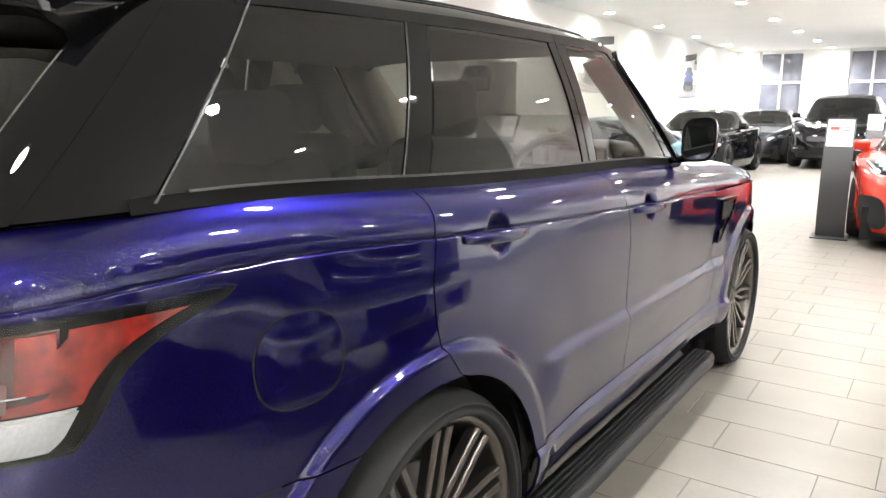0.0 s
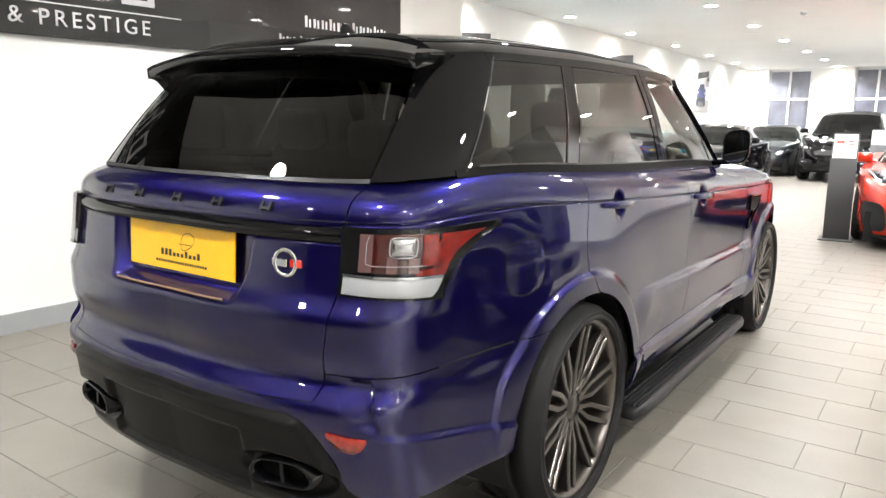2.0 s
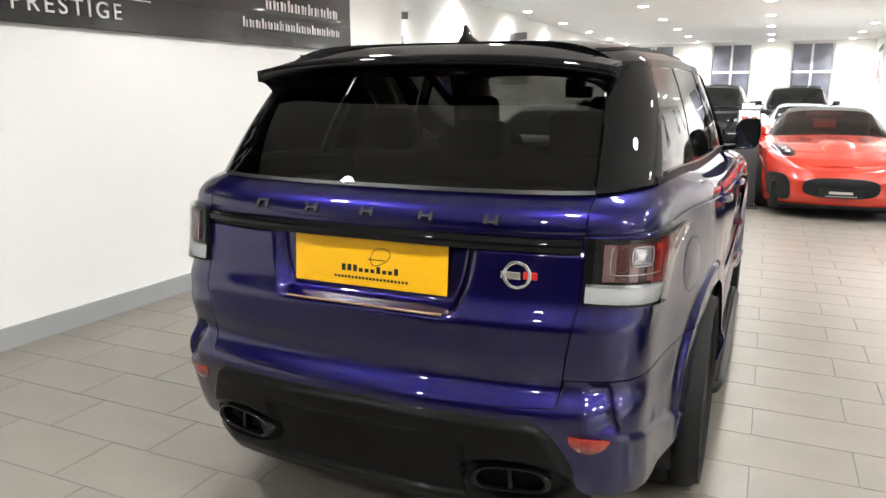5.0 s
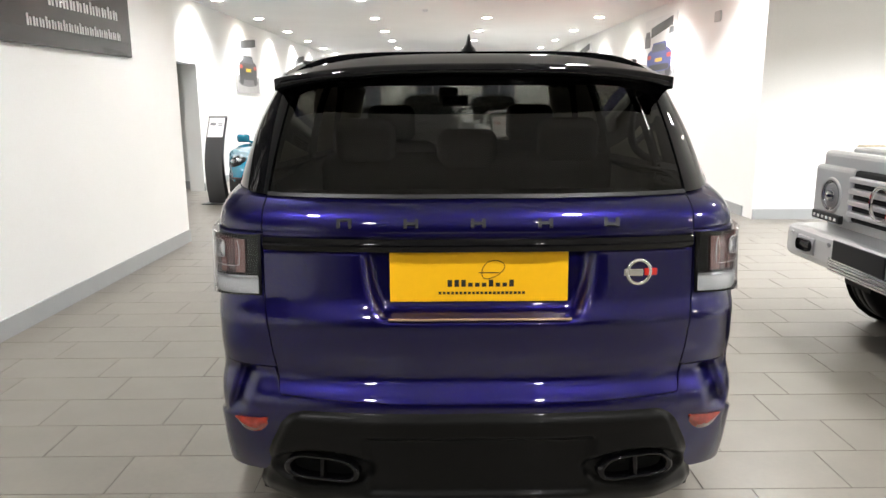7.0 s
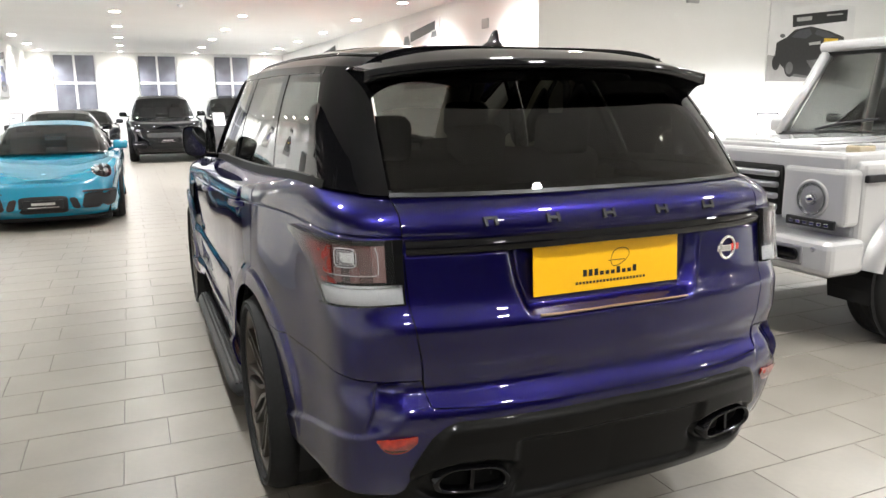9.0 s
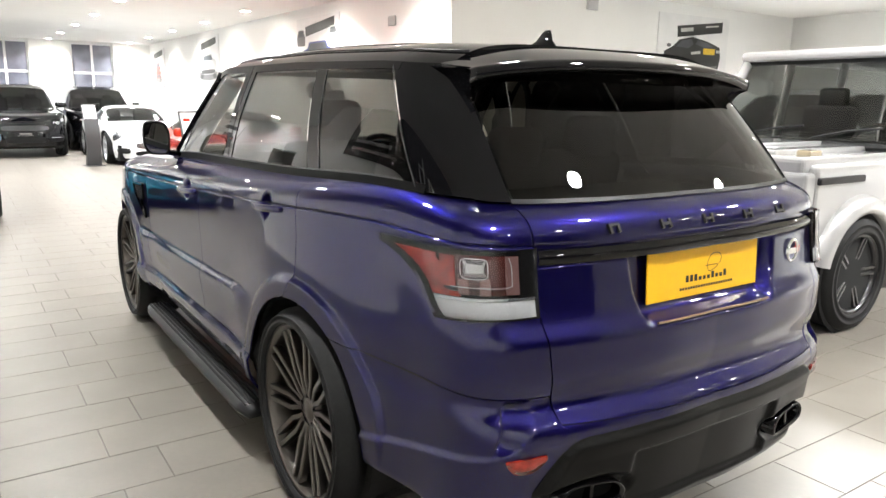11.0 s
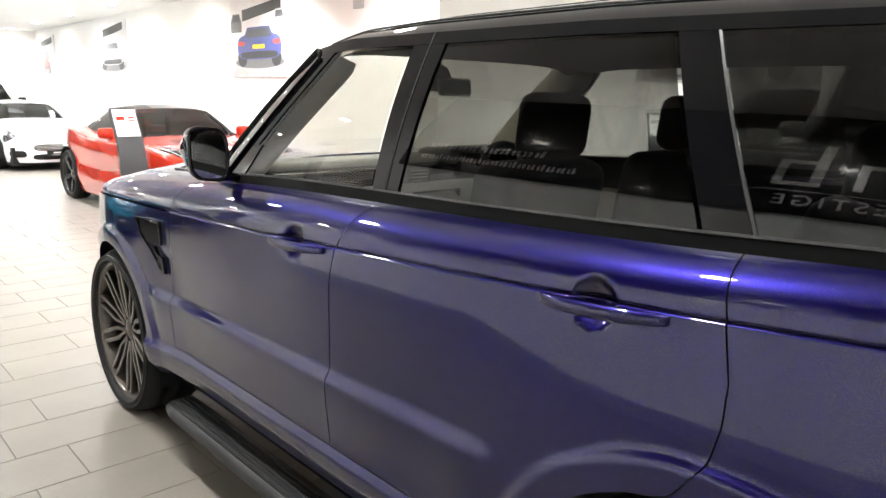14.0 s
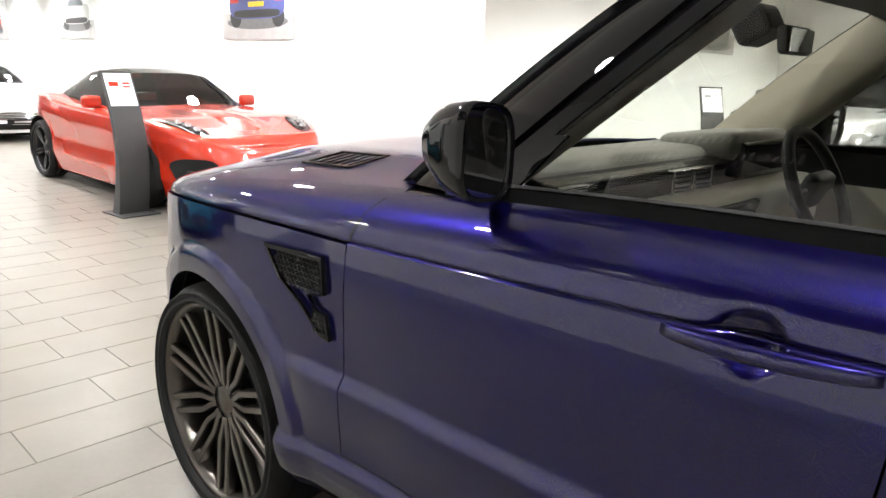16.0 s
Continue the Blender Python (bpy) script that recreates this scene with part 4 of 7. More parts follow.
both("pillar_seam", upper(1.952, 1.90, 1.958, 1.906, -0.01, 1.0, 0.0035), steps(0, 1, 1), steps(0, 1, 10), MATTBLACK, suv)

# rear corner of the glasshouse and the rear window
S_RW = find(lambda s: glass(s, 0.0), 0, chord[7], 0.655, 0)
S_DP = g_y(0.150, 0.0)


def rear_corner(u, v):
    t = 0.004 + 0.996 * v
    a, b = S_RW, g_y(0.150 + 0.350 * t, t)
    return glass(a + (b - a) * u, t, 0.003)


both("rear_pillar", rear_corner, steps(0, 1, 14), steps(0, 1, 16), GLOSSBLACK, suv, rim=0.012)
bm = bmesh.new()


def back_window(u, v):
    p = glass(S_RW * 0.985 * abs(u), 0.015 + 0.97 * v)
    return Vector((math.copysign(p.x, u), p.y, p.z))


sheet(bm, back_window, steps(-1, 1, 40), steps(0, 1, 16))
part("rear_window", bm, REARGLASS, suv, "dark tinted rear window", True)
bm = bmesh.new()


def back_band(u, v):
    p = glass(S_RW * abs(u), -0.004 + 0.03 * v, 0.003)
    return Vector((math.copysign(p.x, u), p.y, p.z))


sheet(bm, back_band, steps(-1, 1, 40), steps(0, 1, 2))
fold(bm, 0.01)
part("rear_window_trim", bm, SATINBLACK, suv, "grey lower edge of the rear window", True)
def eave(y):
    s = find(lambda q: glass(q, 1.0), chord[4], chord[14], y, 1)
    return glass(s, 1.0)


def roof(u, v):
    y = 0.42 + (2.56 - 0.42) * v
    e = eave(max(y, 0.44))
    a = abs(u)
    y2 = y + 0.06 * (1 - a * a) * smooth(0.7, 1.0, v) - 0.0
    crown = lin(v, (0, 0.078), (0.4, 0.085), (0.75, 0.078), (1.0, 0.045))
    w = (a + 0.25 * a * (1 - a))
    return Vector((math.copysign(min(w, 1.0) * (e.x + 0.004), u), y2, e.z - 0.004 + crown * (1 - a ** 5.0)))


# windscreen and its pillars


def screen(u, v):
    a = abs(u)
    base = Vector((0.805 * a, 3.42 - 0.27 * a ** 2.2, 1.160))
    top = roof(a, 1.0) + Vector((-0.010 * a, 0.012, -0.002))
    p = base.lerp(top, v) + Vector((0, 0.012, 0.012)) * math.sin(math.pi * v)
    p.x = math.copysign(p.x, u)
    return p


bm = bmesh.new()
sheet(bm, screen, steps(-1, 1, 30), steps(0, 1, 14))
part("windscreen", bm, CLEAR, suv, "clear curved windscreen", True)


def a_pillar(u, v):
    p = screen(0.945, v)
    t = min(v, 1.0)
    q = glass(g_y(2.935 + (2.405 - 2.935) * t + 0.10 * smooth(0.9, 1.0, t), t), t)
    r = p.lerp(q, u)
    n = Vector((0.6, 0.45, 0.55))
    return r + n * (0.010 * math.sin(math.pi * min(max(u, 0.0), 1.0)) * (1 - 0.85 * smooth(0.75, 1.0, v)))


both("a_pillar", a_pillar, steps(0, 1, 8), steps(0, 1, 20), GLOSSBLACK, suv, rim=0.015)


def a_foot(u, v):
    """The wedge between pillar foot, bonnet and door."""
    y = 2.93 + 0.22 * u
    s = g_y(min(y, 2.99), 0.0)
    lo = skin(s_y(y, belt_z(y) - 0.004), belt_z(y) - 0.004)
    hi = Vector((0.800 - 0.02 * u, y, 1.205 - 0.04 * u))
    return lo.lerp(hi, v)


both("pillar_foot", a_foot, steps(0, 1, 8), steps(0, 1, 4), GLOSSBLACK, suv)
bm = bmesh.new()
sheet(bm, lambda u, v: screen(u, 0.0) + Vector((0, 0.12 * v, -0.025 - 0.01 * v)), steps(-1, 1, 30), steps(0, 1, 3))
cowl = part("cowl", bm, SATINBLACK, suv, smooth=True)
for x0, x1, dy in ((0.10, 0.62, 0.03), (-0.62, -0.02, 0.04)):
    bm = bmesh.new()
    tube(bm, [screen(x / 0.80, 0.01 + 0.008 * i) + Vector((0, dy, 0.012)) for i, x in enumerate(steps(x0, x1, 6))], 0.008)
    part("wiper", bm, SATINBLACK, cowl)

# ---- roof, spoiler, aerial ----
bm = bmesh.new()
sheet(bm, roof, steps(-1, 1, 48), steps(0, 1, 40))
fold(bm, 0.02)
roof_part = part("roof", bm, GLOSSBLACK, suv, "gloss black roof", True)
bm = bmesh.new()
sheet(bm, lambda u, v: roof(u * 0.66, 0.24 + 0.62 * v) + Vector((0, 0, 0.0035)), steps(-1, 1, 30), steps(0, 1, 24))
fold(bm, 0.006)
part("roof_glass", bm, material("roof_glass", (0.01, 0.011, 0.012), 0.03, spec=0.8, coat=1.0), roof_part, "dark panoramic roof glass", True)
for sx in (-1, 1):
    bm = bmesh.new()
    tube(bm, [roof(0.86 * sx, v) + Vector((0, 0, 0.004)) for v in steps(0.0, 0.99, 40)], 0.0035, 6)
    part("roof_seam", bm, SATINBLACK, roof_part)


def spoiler_top(u, v):
    a = abs(u)
    tip_y = 0.190 + 0.085 * a ** 2.4
    tip_z = 1.648 - 0.034 * a ** 2.6
    tip = Vector((0.660 * a, tip_y, tip_z))
    r = roof(u, 0.06)
    root = Vector((min(abs(r.x), 0.665 * a + 0.0), r.y + 0.04, r.z - 0.002))
    p = tip.lerp(root, v)
    p.z += 0.018 * math.sin(math.pi * v) * (1 - a ** 4)
    p.x = math.copysign(p.x, u)
    return p


def spoiler_low(u, v):
    a = abs(u)
    tip = spoiler_top(u, 0.0) + Vector((0, 0.004, -0.026 - 0.012 * a ** 3))
    s = S_RW * min(a, 1.0)
    g = glass(s, 0.90 - 0.16 * a ** 8)
    root = Vector((math.copysign(min(g.x, 0.64 * a), u), g.y - 0.004, g.z))
    return tip.lerp(root, v) + Vector((0, 0, 0.012 * math.sin(math.pi * v)))


bm = bmesh.new()
us = steps(-1, 1, 56)
rows_top = sheet(bm, spoiler_top, us, steps(0, 1, 10))
rows_low = sheet(bm, spoiler_low, us, steps(0, 1, 8), True)
for i in range(len(us) - 1):
    bm.faces.new((rows_low[0][i], rows_low[0][i + 1], rows_top[0][i + 1], rows_top[0][i]))
for i in (0, -1):
    ring = [r[i] for r in rows_top] + [r[i] for r in rows_low[::-1]]
    bm.faces.new(ring if i else ring[::-1])
spoiler = part("rear_spoiler", bm, GLOSSBLACK, suv, "gloss black roof spoiler", True)
bm = bmesh.new()
sheet(bm, lambda u, v: spoiler_low(u * 0.22, 0.30 + 0.12 * v) + Vector((0, 0, -0.004)), steps(-1, 1, 8), steps(0, 1, 2))
part("brake_light", bm, SMOKE, spoiler, "slim smoked high brake light")

bm = bmesh.new()
base_z = roof(0, 0.14).z - 0.004
rings = []
for zf, hl, hw, off in ((0.0, 0.085, 0.034, 0.0), (0.012, 0.075, 0.028, -0.004), (0.028, 0.046, 0.012, -0.018), (0.055, 0.028, 0.006, -0.030), (0.066, 0.016, 0.003, -0.036)):
    rings.append([bm.verts.new((hw * math.cos(a), 0.735 + off + hl * math.sin(a), base_z + zf)) for a in steps(0, 2 * math.pi * 19 / 20, 19)])
for a, b in zip(rings, rings[1:]):
    for i in range(20):
        j = (i + 1) % 20
        bm.faces.new((a[i], a[j], b[j], b[i]))
bm.faces.new(rings[-1])
part("aerial_fin", bm, GLOSSBLACK, roof_part, "gloss black shark fin aerial", True)

# ---- door handles, mirrors, vents, steps ----


def handle(y0, y1):
    for k in (False, True):
        sx = -1 if k else 1
        bm = bmesh.new()
        rings = []
        for i, y in enumerate(steps(y0, y1, 16)):
            f = i / 16
            zz = waist_z(y) - 0.010
            p = skin(s_y(y, zz), zz)
            lift = dent(y, zz) + 0.004 + 0.024 * math.sin(math.pi * f) ** 0.6
            h = 0.010 + 0.005 * math.sin(math.pi * f) ** 0.7
            w = 0.004 + 0.006 * math.sin(math.pi * f) ** 0.5
            rings.append([bm.verts.new((sx * (p.x + lift + w * math.cos(a)), y, zz + h * math.sin(a))) for a in steps(0, 2 * math.pi * 11 / 12, 11)])
        for a, b in zip(rings, rings[1:]):
            for i in range(12):
                j = (i + 1) % 12
                bm.faces.new((a[i], a[j], b[j], b[i]))
        bm.faces.new(rings[0])
        bm.faces.new(rings[-1][::-1])
        bmesh.ops.recalc_face_normals(bm, faces=bm.faces)
        part("door_handle", bm, PURPLE, suv, "body-coloured pull handle", True)


handle(1.03, 1.305)
handle(2.07, 2.375)


def mirror(sx):
    bm = bmesh.new()
    rings = []
    for y, w, h, r in ((2.859, 0.015, 0.02, 2.2), (2.852, 0.050, 0.050, 2.4), (2.829, 0.052, 0.072, 2.8), (2.794, 0.063, 0.086, 3.2), (2.749, 0.069, 0.092, 3.4), (2.726, 0.068, 0.090, 3.4)):
        ring = []
        for i in range(32):
            a = 2 * math.pi * i / 32
            c, s = math.cos(a), math.sin(a)
            ring.append(bm.verts.new((sx * (0.976 + w * math.copysign(abs(c) ** (2 / r), c)), y, 1.300 + h * math.copysign(abs(s) ** (2 / r), s) + 0.012 * c)))
        rings.append(ring)
    for a, b in zip(rings, rings[1:]):
        for i in range(32):
            j = (i + 1) % 32
            bm.faces.new((a[i], a[j], b[j], b[i]))
    bm.faces.new(rings[0])
    inner_ring = [bm.verts.new(v.co + Vector((-(v.co.x - sx * 0.976) * 0.10, 0.012, -(v.co.z - 1.300) * 0.10))) for v in rings[-1]]
    for i in range(32):
        j = (i + 1) % 32
        bm.faces.new((rings[-1][i], rings[-1][j], inner_ring[j], inner_ring[i]))
    bmesh.ops.recalc_face_normals(bm, faces=bm.faces)
    m = part("door_mirror", bm, GLOSSBLACK, suv, "gloss black door mirror", True)
    bm = bmesh.new()
    ring = [bm.verts.new(Vector((sx * (0.976 + 0.060 * math.copysign(abs(math.cos(a)) ** 0.62, math.cos(a))), 2.737, 1.300 + 0.081 * math.copysign(abs(math.sin(a)) ** 0.62, math.sin(a)) + 0.012 * math.cos(a)))) for a in steps(0, 2 * math.pi * 31 / 32, 31)]
    bm.faces.new(ring)
    part("mirror_glass", bm, material("mirror_silver", (0.55, 0.56, 0.56), 0.01, metal=1.0) if sx > 0 else bpy.data.materials["mirror_silver"], m, "mirror glass")
    bm = bmesh.new()
    tube(bm, [(sx * 0.835, 2.824, 1.205), (sx * 0.88, 2.814, 1.213), (sx * 0.955, 2.804, 1.224), (sx * 1.005, 2.794, 1.240)], 0.028, 10, 0.6)
    part("mirror_arm", bm, GLOSSBLACK, m, smooth=True)


mirror(1)
mirror(-1)
# small sail panel at the mirror foot
both("mirror_sail", upper(2.80, 2.80 - 0.40, 2.935, 2.41, 0.05, 0.30, 0.003), steps(0, 1, 4), steps(0, 1, 5), GLOSSBLACK, suv, rim=0.008)

# side vents in the front wings
for k in (False, True):
    sx = -1 if k else 1

    def on_wing(y, z, out):
        p = skin(s_y(y, z), z, out)
        return Vector((sx * p.x, p.y, p.z))
    outer = [(3.487, 0.992), (3.245, 1.000), (3.240, 0.905), (3.305, 0.895), (3.280, 0.862), (3.236, 0.852), (3.225, 0.790), (3.262, 0.796), (3.335, 0.862), (3.425, 0.915)]
    bm = bmesh.new()
    n = len(outer)
    cy, cz = sum(p[0] for p in outer) / n, sum(p[1] for p in outer) / n
    lo = [bm.verts.new(on_wing(y, z, 0.001)) for y, z in outer]
    hi = [bm.verts.new(on_wing(y, z, 0.014)) for y, z in outer]
    hi2 = [bm.verts.new(on_wing(y + (cy - y) * 0.10, z + (cz - z) * 0.10, 0.014)) for y, z in outer]
    for i in range(n):
        j = (i + 1) % n
        bm.faces.new((lo[i], lo[j], hi[j], hi[i]))
        bm.faces.new((hi[i], hi[j], hi2[j], hi2[i]))
    bmesh.ops.recalc_face_normals(bm, faces=bm.faces)
    v = part("side_vent", bm, GLOSSBLACK, suv, "gloss black wing vent with honeycomb mesh")
    bm = bmesh.new()
    for y0, y1, z0, z1 in ((3.44, 3.255, 0.905, 0.990), (3.30, 3.235, 0.800, 0.855)):
        sheet(bm, lambda u, w: on_wing(y0 + (y1 - y0) * u * (1 - 0.0 * w), z0 + (z1 - z0) * w, 0.0012), steps(0, 1, 6), steps(0, 1, 4))
    part("vent_cavity", bm, MATTBLACK, v)
    for y0, y1, z0, z1 in ((3.44, 3.255, 0.905, 0.990), (3.29, 3.238, 0.802, 0.855)):
        bm = bmesh.new()
        d = 0.017
        ny, nz = int((y0 - y1) / d), int((z1 - z0) / (d * 0.8))
        for i in range(ny + 1):
            for j in range(nz + 1):
                y = y0 - d * i - (d / 2 if j % 2 else 0)
                z = z0 + d * 0.8 * j
                if y < y1 or (y - 3.30) > (z - 0.80) * 0.95:
                    continue
                c = on_wing(y, z, 0.007)
                for a in (0, 60, 120):
                    da = radians(a)
                    q = on_wing(y + 0.0075 * math.cos(da), z + 0.0075 * math.sin(da), 0.007)
                    r = on_wing(y - 0.0075 * math.cos(da), z - 0.0075 * math.sin(da), 0.007)
                    tube(bm, [q, r], 0.0016, 4)
        part("vent_mesh", bm, DARKALLOY, v, "dark honeycomb mesh")

# fuel flap on the right-hand side
bm = bmesh.new()
ring_o, ring_i = [], []
for a in steps(0, 2 * math.pi * 39 / 40, 39):
    for r, store in ((1.0, ring_o), (0.965, ring_i)):
        y, z = 0.555 + 0.100 * r * math.copysign(abs(math.cos(a)) ** 0.8, math.cos(a)), 0.975 + 0.092 * r * math.copysign(abs(math.sin(a)) ** 0.8, math.sin(a))
        store.append(bm.verts.new(skin(s_y(y, z), z, 0.0006)))
for i in range(40):
    j = (i + 1) % 40
    bm.faces.new((ring_o[i], ring_o[j], ring_i[j], ring_i[i]))
part("fuel_flap_seam", bm, MATTBLACK, suv)
bm = bmesh.new()
rings = []
for rr in (0.02, 0.3, 0.6, 0.85, 0.95):
    ring = []
    for a in steps(0, 2 * math.pi * 39 / 40, 39):
        y, z = 0.555 + 0.100 * rr * math.copysign(abs(math.cos(a)) ** 0.8, math.cos(a)), 0.975 + 0.092 * rr * math.copysign(abs(math.sin(a)) ** 0.8, math.sin(a))
        ring.append(bm.verts.new(skin(s_y(y, z), z, 0.0012 + 0.0045 * (1 - rr * rr))))
    rings.append(ring)
for ra, rb_ in zip(rings, rings[1:]):
    for i in range(40):
        j = (i + 1) % 40
        bm.faces.new((ra[i], ra[j], rb_[j], rb_[i]))
bm.faces.new(rings[0])
bmesh.ops.recalc_face_normals(bm, faces=bm.faces)
part("fuel_flap", bm, PURPLE, suv, smooth=True)

# running boards
for sx in (-1, 1):
    bm = bmesh.new()
    prof = [(0.86, 0.232), (0.955, 0.238), (0.980, 0.232), (0.996, 0.216), (0.998, 0.196), (0.985, 0.180), (0.86, 0.180)]
    rings = []
    for i, y in enumerate(steps(1.40, 3.27, 20)):
        f = min(i, 20 - i)
        q = 1.0 if f > 0 else 0.86
        rings.append([bm.verts.new((sx * (0.86 + (x - 0.86) * q), y, 0.205 + (z - 0.205) * q)) for x, z in prof])
    for a, b in zip(rings, rings[1:]):
        for i in range(len(prof)):
            j = (i + 1) % len(prof)
            bm.faces.new((a[i], a[j], b[j], b[i]))
    bm.faces.new(rings[0])
    bm.faces.new(rings[-1])
    bmesh.ops.recalc_face_normals(bm, faces=bm.faces)
    board = part("running_board", bm, SATINBLACK, suv, "black ribbed running board", True)
    for i in range(5):
        bm = bmesh.new()
        box(bm, sx * (0.885 + 0.020 * i), sx * (0.895 + 0.020 * i), 1.43, 3.24, 0.2335, 0.2415, bevel=0.002)
        part("tread_rib", bm, RUBBER, board)

# ---- wheels ----


def wheel(rim_mat, tyre_r=0.390, rim_r=0.329, width=0.285, pairs=10, twin=True, hub="wheel"):
    """A wheel about its own x axis, its face towards +x."""
    w = new(hub)
    h = width / 2
    bm = bmesh.new()
    k = (tyre_r - rim_r)
    prof = [(rim_r, -h + 0.02), (rim_r + 0.25 * k, -h + 0.004), (rim_r + 0.6 * k, -h), (tyre_r - 0.020, -h + 0.012), (tyre_r - 0.004, -h + 0.035), (tyre_r, -h + 0.06), (tyre_r, -0.045), (tyre_r - 0.007, -0.044), (tyre_r - 0.007, -0.036), (tyre_r, -0.035),
            (tyre_r, 0.035), (tyre_r - 0.007, 0.036), (tyre_r - 0.007, 0.044), (tyre_r, 0.045), (tyre_r, h - 0.06), (tyre_r - 0.004, h - 0.035), (tyre_r - 0.020, h - 0.012), (rim_r + 0.62 * k, h), (rim_r + 0.60 * k, h + 0.003), (rim_r + 0.52 * k, h + 0.003), (rim_r + 0.50 * k, h), (rim_r + 0.30 * k, h - 0.003), (rim_r + 0.26 * k, h + 0.003), (rim_r + 0.12 * k, h + 0.003), (rim_r, h - 0.02)]
    lathe(bm, prof, 72)
    part("tyre", bm, RUBBER, w, "black road tyre", True)
    bm = bmesh.new()
    lathe(bm, [(rim_r - 0.004, -h + 0.02), (rim_r - 0.03, -h + 0.03), (rim_r - 0.035, 0.02), (rim_r - 0.024, h - 0.045), (rim_r - 0.012, h - 0.020), (rim_r + 0.004, h - 0.014), (rim_r + 0.006, h - 0.02)], 72)
    rim = part("rim", bm, rim_mat, w, smooth=True)
    bm = bmesh.new()
    for i in range(pairs):
        for off in ((-1, 1) if twin else (0,)):
            a0 = 2 * math.pi * i / pairs
            a1 = a0
            n = 25
            secs = []
            for j in range(n + 1):
                f = j / n
                r = 0.055 + (rim_r - 0.022 - 0.055) * f
                a = a0 + (a1 - a0) * f ** 0.8
                x = h - 0.060 + 0.012 * math.sin(math.pi * f) + 0.030 * f ** 3
                wd = 0.0098 + 0.0012 * f
                t = Vector((0, -math.sin(a), math.cos(a)))
                c = Vector((x, r * math.cos(a), r * math.sin(a))) + t * off * (0.0075 + 0.0165 * min(max((f - 0.10) / 0.24, 0.0), 1.0)) * rim_r / 0.318
                secs.append([bm.verts.new(c + t * dy + Vector((dx, 0, 0))) for dy, dx in ((-wd, -0.026), (-wd, 0.0), (-wd * 0.74, 0.005), (wd * 0.74, 0.005), (wd, 0.0), (wd, -0.026))])
            for p, q in zip(secs, secs[1:]):
                for m in range(6):
                    mm = (m + 1) % 6
                    bm.faces.new((p[m], p[mm], q[mm], q[m]))
            bm.faces.new(secs[0])
            bm.faces.new(secs[-1][::-1])
    bmesh.ops.recalc_face_normals(bm, faces=bm.faces)
    part("spokes", bm, rim_mat, rim)
    bm = bmesh.new()
    lathe(bm, [(0.0, h - 0.050), (0.030, h - 0.050), (0.034, h - 0.054), (0.040, h - 0.056), (0.074, h - 0.062), (0.085, h - 0.085), (0.085, h - 0.12)], 36)
    part("hub", bm, rim_mat, rim, smooth=True)
    for i in range(5):
        a = 2 * math.pi * i / 5 + 0.3
        bm = bmesh.new()
        lathe(bm, [(0.0, 0.0), (0.008, 0.0), (0.008, -0.02)], 8, Matrix.Translation((h - 0.052, 0.056 * math.cos(a), 0.056 * math.sin(a))))
        part("wheel_bolt", bm, SATINBLACK, rim)
    bm = bmesh.new()
    lathe(bm, [(0.0, -0.012), (0.19, -0.012), (0.19, 0.012), (0.10, 0.014), (0.0, 0.014)], 40)
    part("brake_disc", bm, STEEL, w, smooth=False)
    return w


def set_wheel(w, owner, x, y, z, right, turn=0.0):
    w.parent = owner
    w.matrix_basis = Matrix.LocRotScale((x, y, z), Euler((turn, 0, 0 if right else math.pi)), None)


first_wheel = wheel(BRONZE)
set_wheel(first_wheel, suv, 0.815, WHEEL_Y[0], 0.388, True, 0.2)
for x, y, right, turn in ((0.826, WHEEL_Y[1], True, 0.5), (-0.815, WHEEL_Y[0], False, 0.1), (-0.826, WHEEL_Y[1], False, 0.35)):
    w = copy_thing(first_wheel, Matrix.Identity(4))
    set_wheel(w, suv, x, y, 0.388, right, turn)

# ---- cabin ----


def rounded(bm, cx, cy, cz, sx, sy, sz, bevel, rot=0.0):
    m = Matrix.LocRotScale((cx, cy, cz), Euler((rot, 0, 0)), (sx, sy, sz))
    r = bmesh.ops.create_cube(bm, size=1.0, matrix=m)
    edges = list({e for v in r["verts"] for e in v.link_edges})
    bmesh.ops.bevel(bm, geom=edges, offset=bevel, segments=3, profile=0.5, affect="EDGES")
    return bm


def seat(x, y, wide, name="seat"):
    s = part(name, rounded(bmesh.new(), x, y, 0.70, wide, 0.50, 0.17, 0.05), LEATHER, suv, "black leather seat", True)
    part("backrest", rounded(bmesh.new(), x, y - 0.27, 1.02, wide * 0.94, 0.16, 0.62, 0.06, 0.20), LEATHER, s, smooth=True)
    return s


def headrest(x, y, z, s):
    part("headrest", rounded(bmesh.new(), x, y, z, 0.25, 0.11, 0.19, 0.045, 0.12), LEATHER, s, smooth=True)


for x in (-0.37, 0.37):
    s = seat(x, 2.12, 0.52)
    headrest(x, 1.765, 1.425, s)
bench = seat(0, 1.22, 1.30, "rear_bench")
for x in (-0.42, 0.0, 0.42):
    headrest(x, 0.87, 1.375 if x else 1.33, bench)
DASH = material("grey_dash_leather", (0.125, 0.120, 0.106), 0.5, grain=0.1, grain_scale=180, bump=0.3)
part("dashboard", rounded(bmesh.new(), 0, 2.955, 1.185, 1.44, 0.24, 0.12, 0.045), DASH, suv, "grey leather dashboard", True)
part("dashboard_front", rounded(bmesh.new(), 0, 3.12, 1.13, 1.10, 0.30, 0.10, 0.03, -0.12), DASH, suv, smooth=True)
part("dashboard_lower", rounded(bmesh.new(), 0, 2.80, 1.045, 1.46, 0.26, 0.19, 0.05), CREAM, suv, "cream lower dashboard", True)
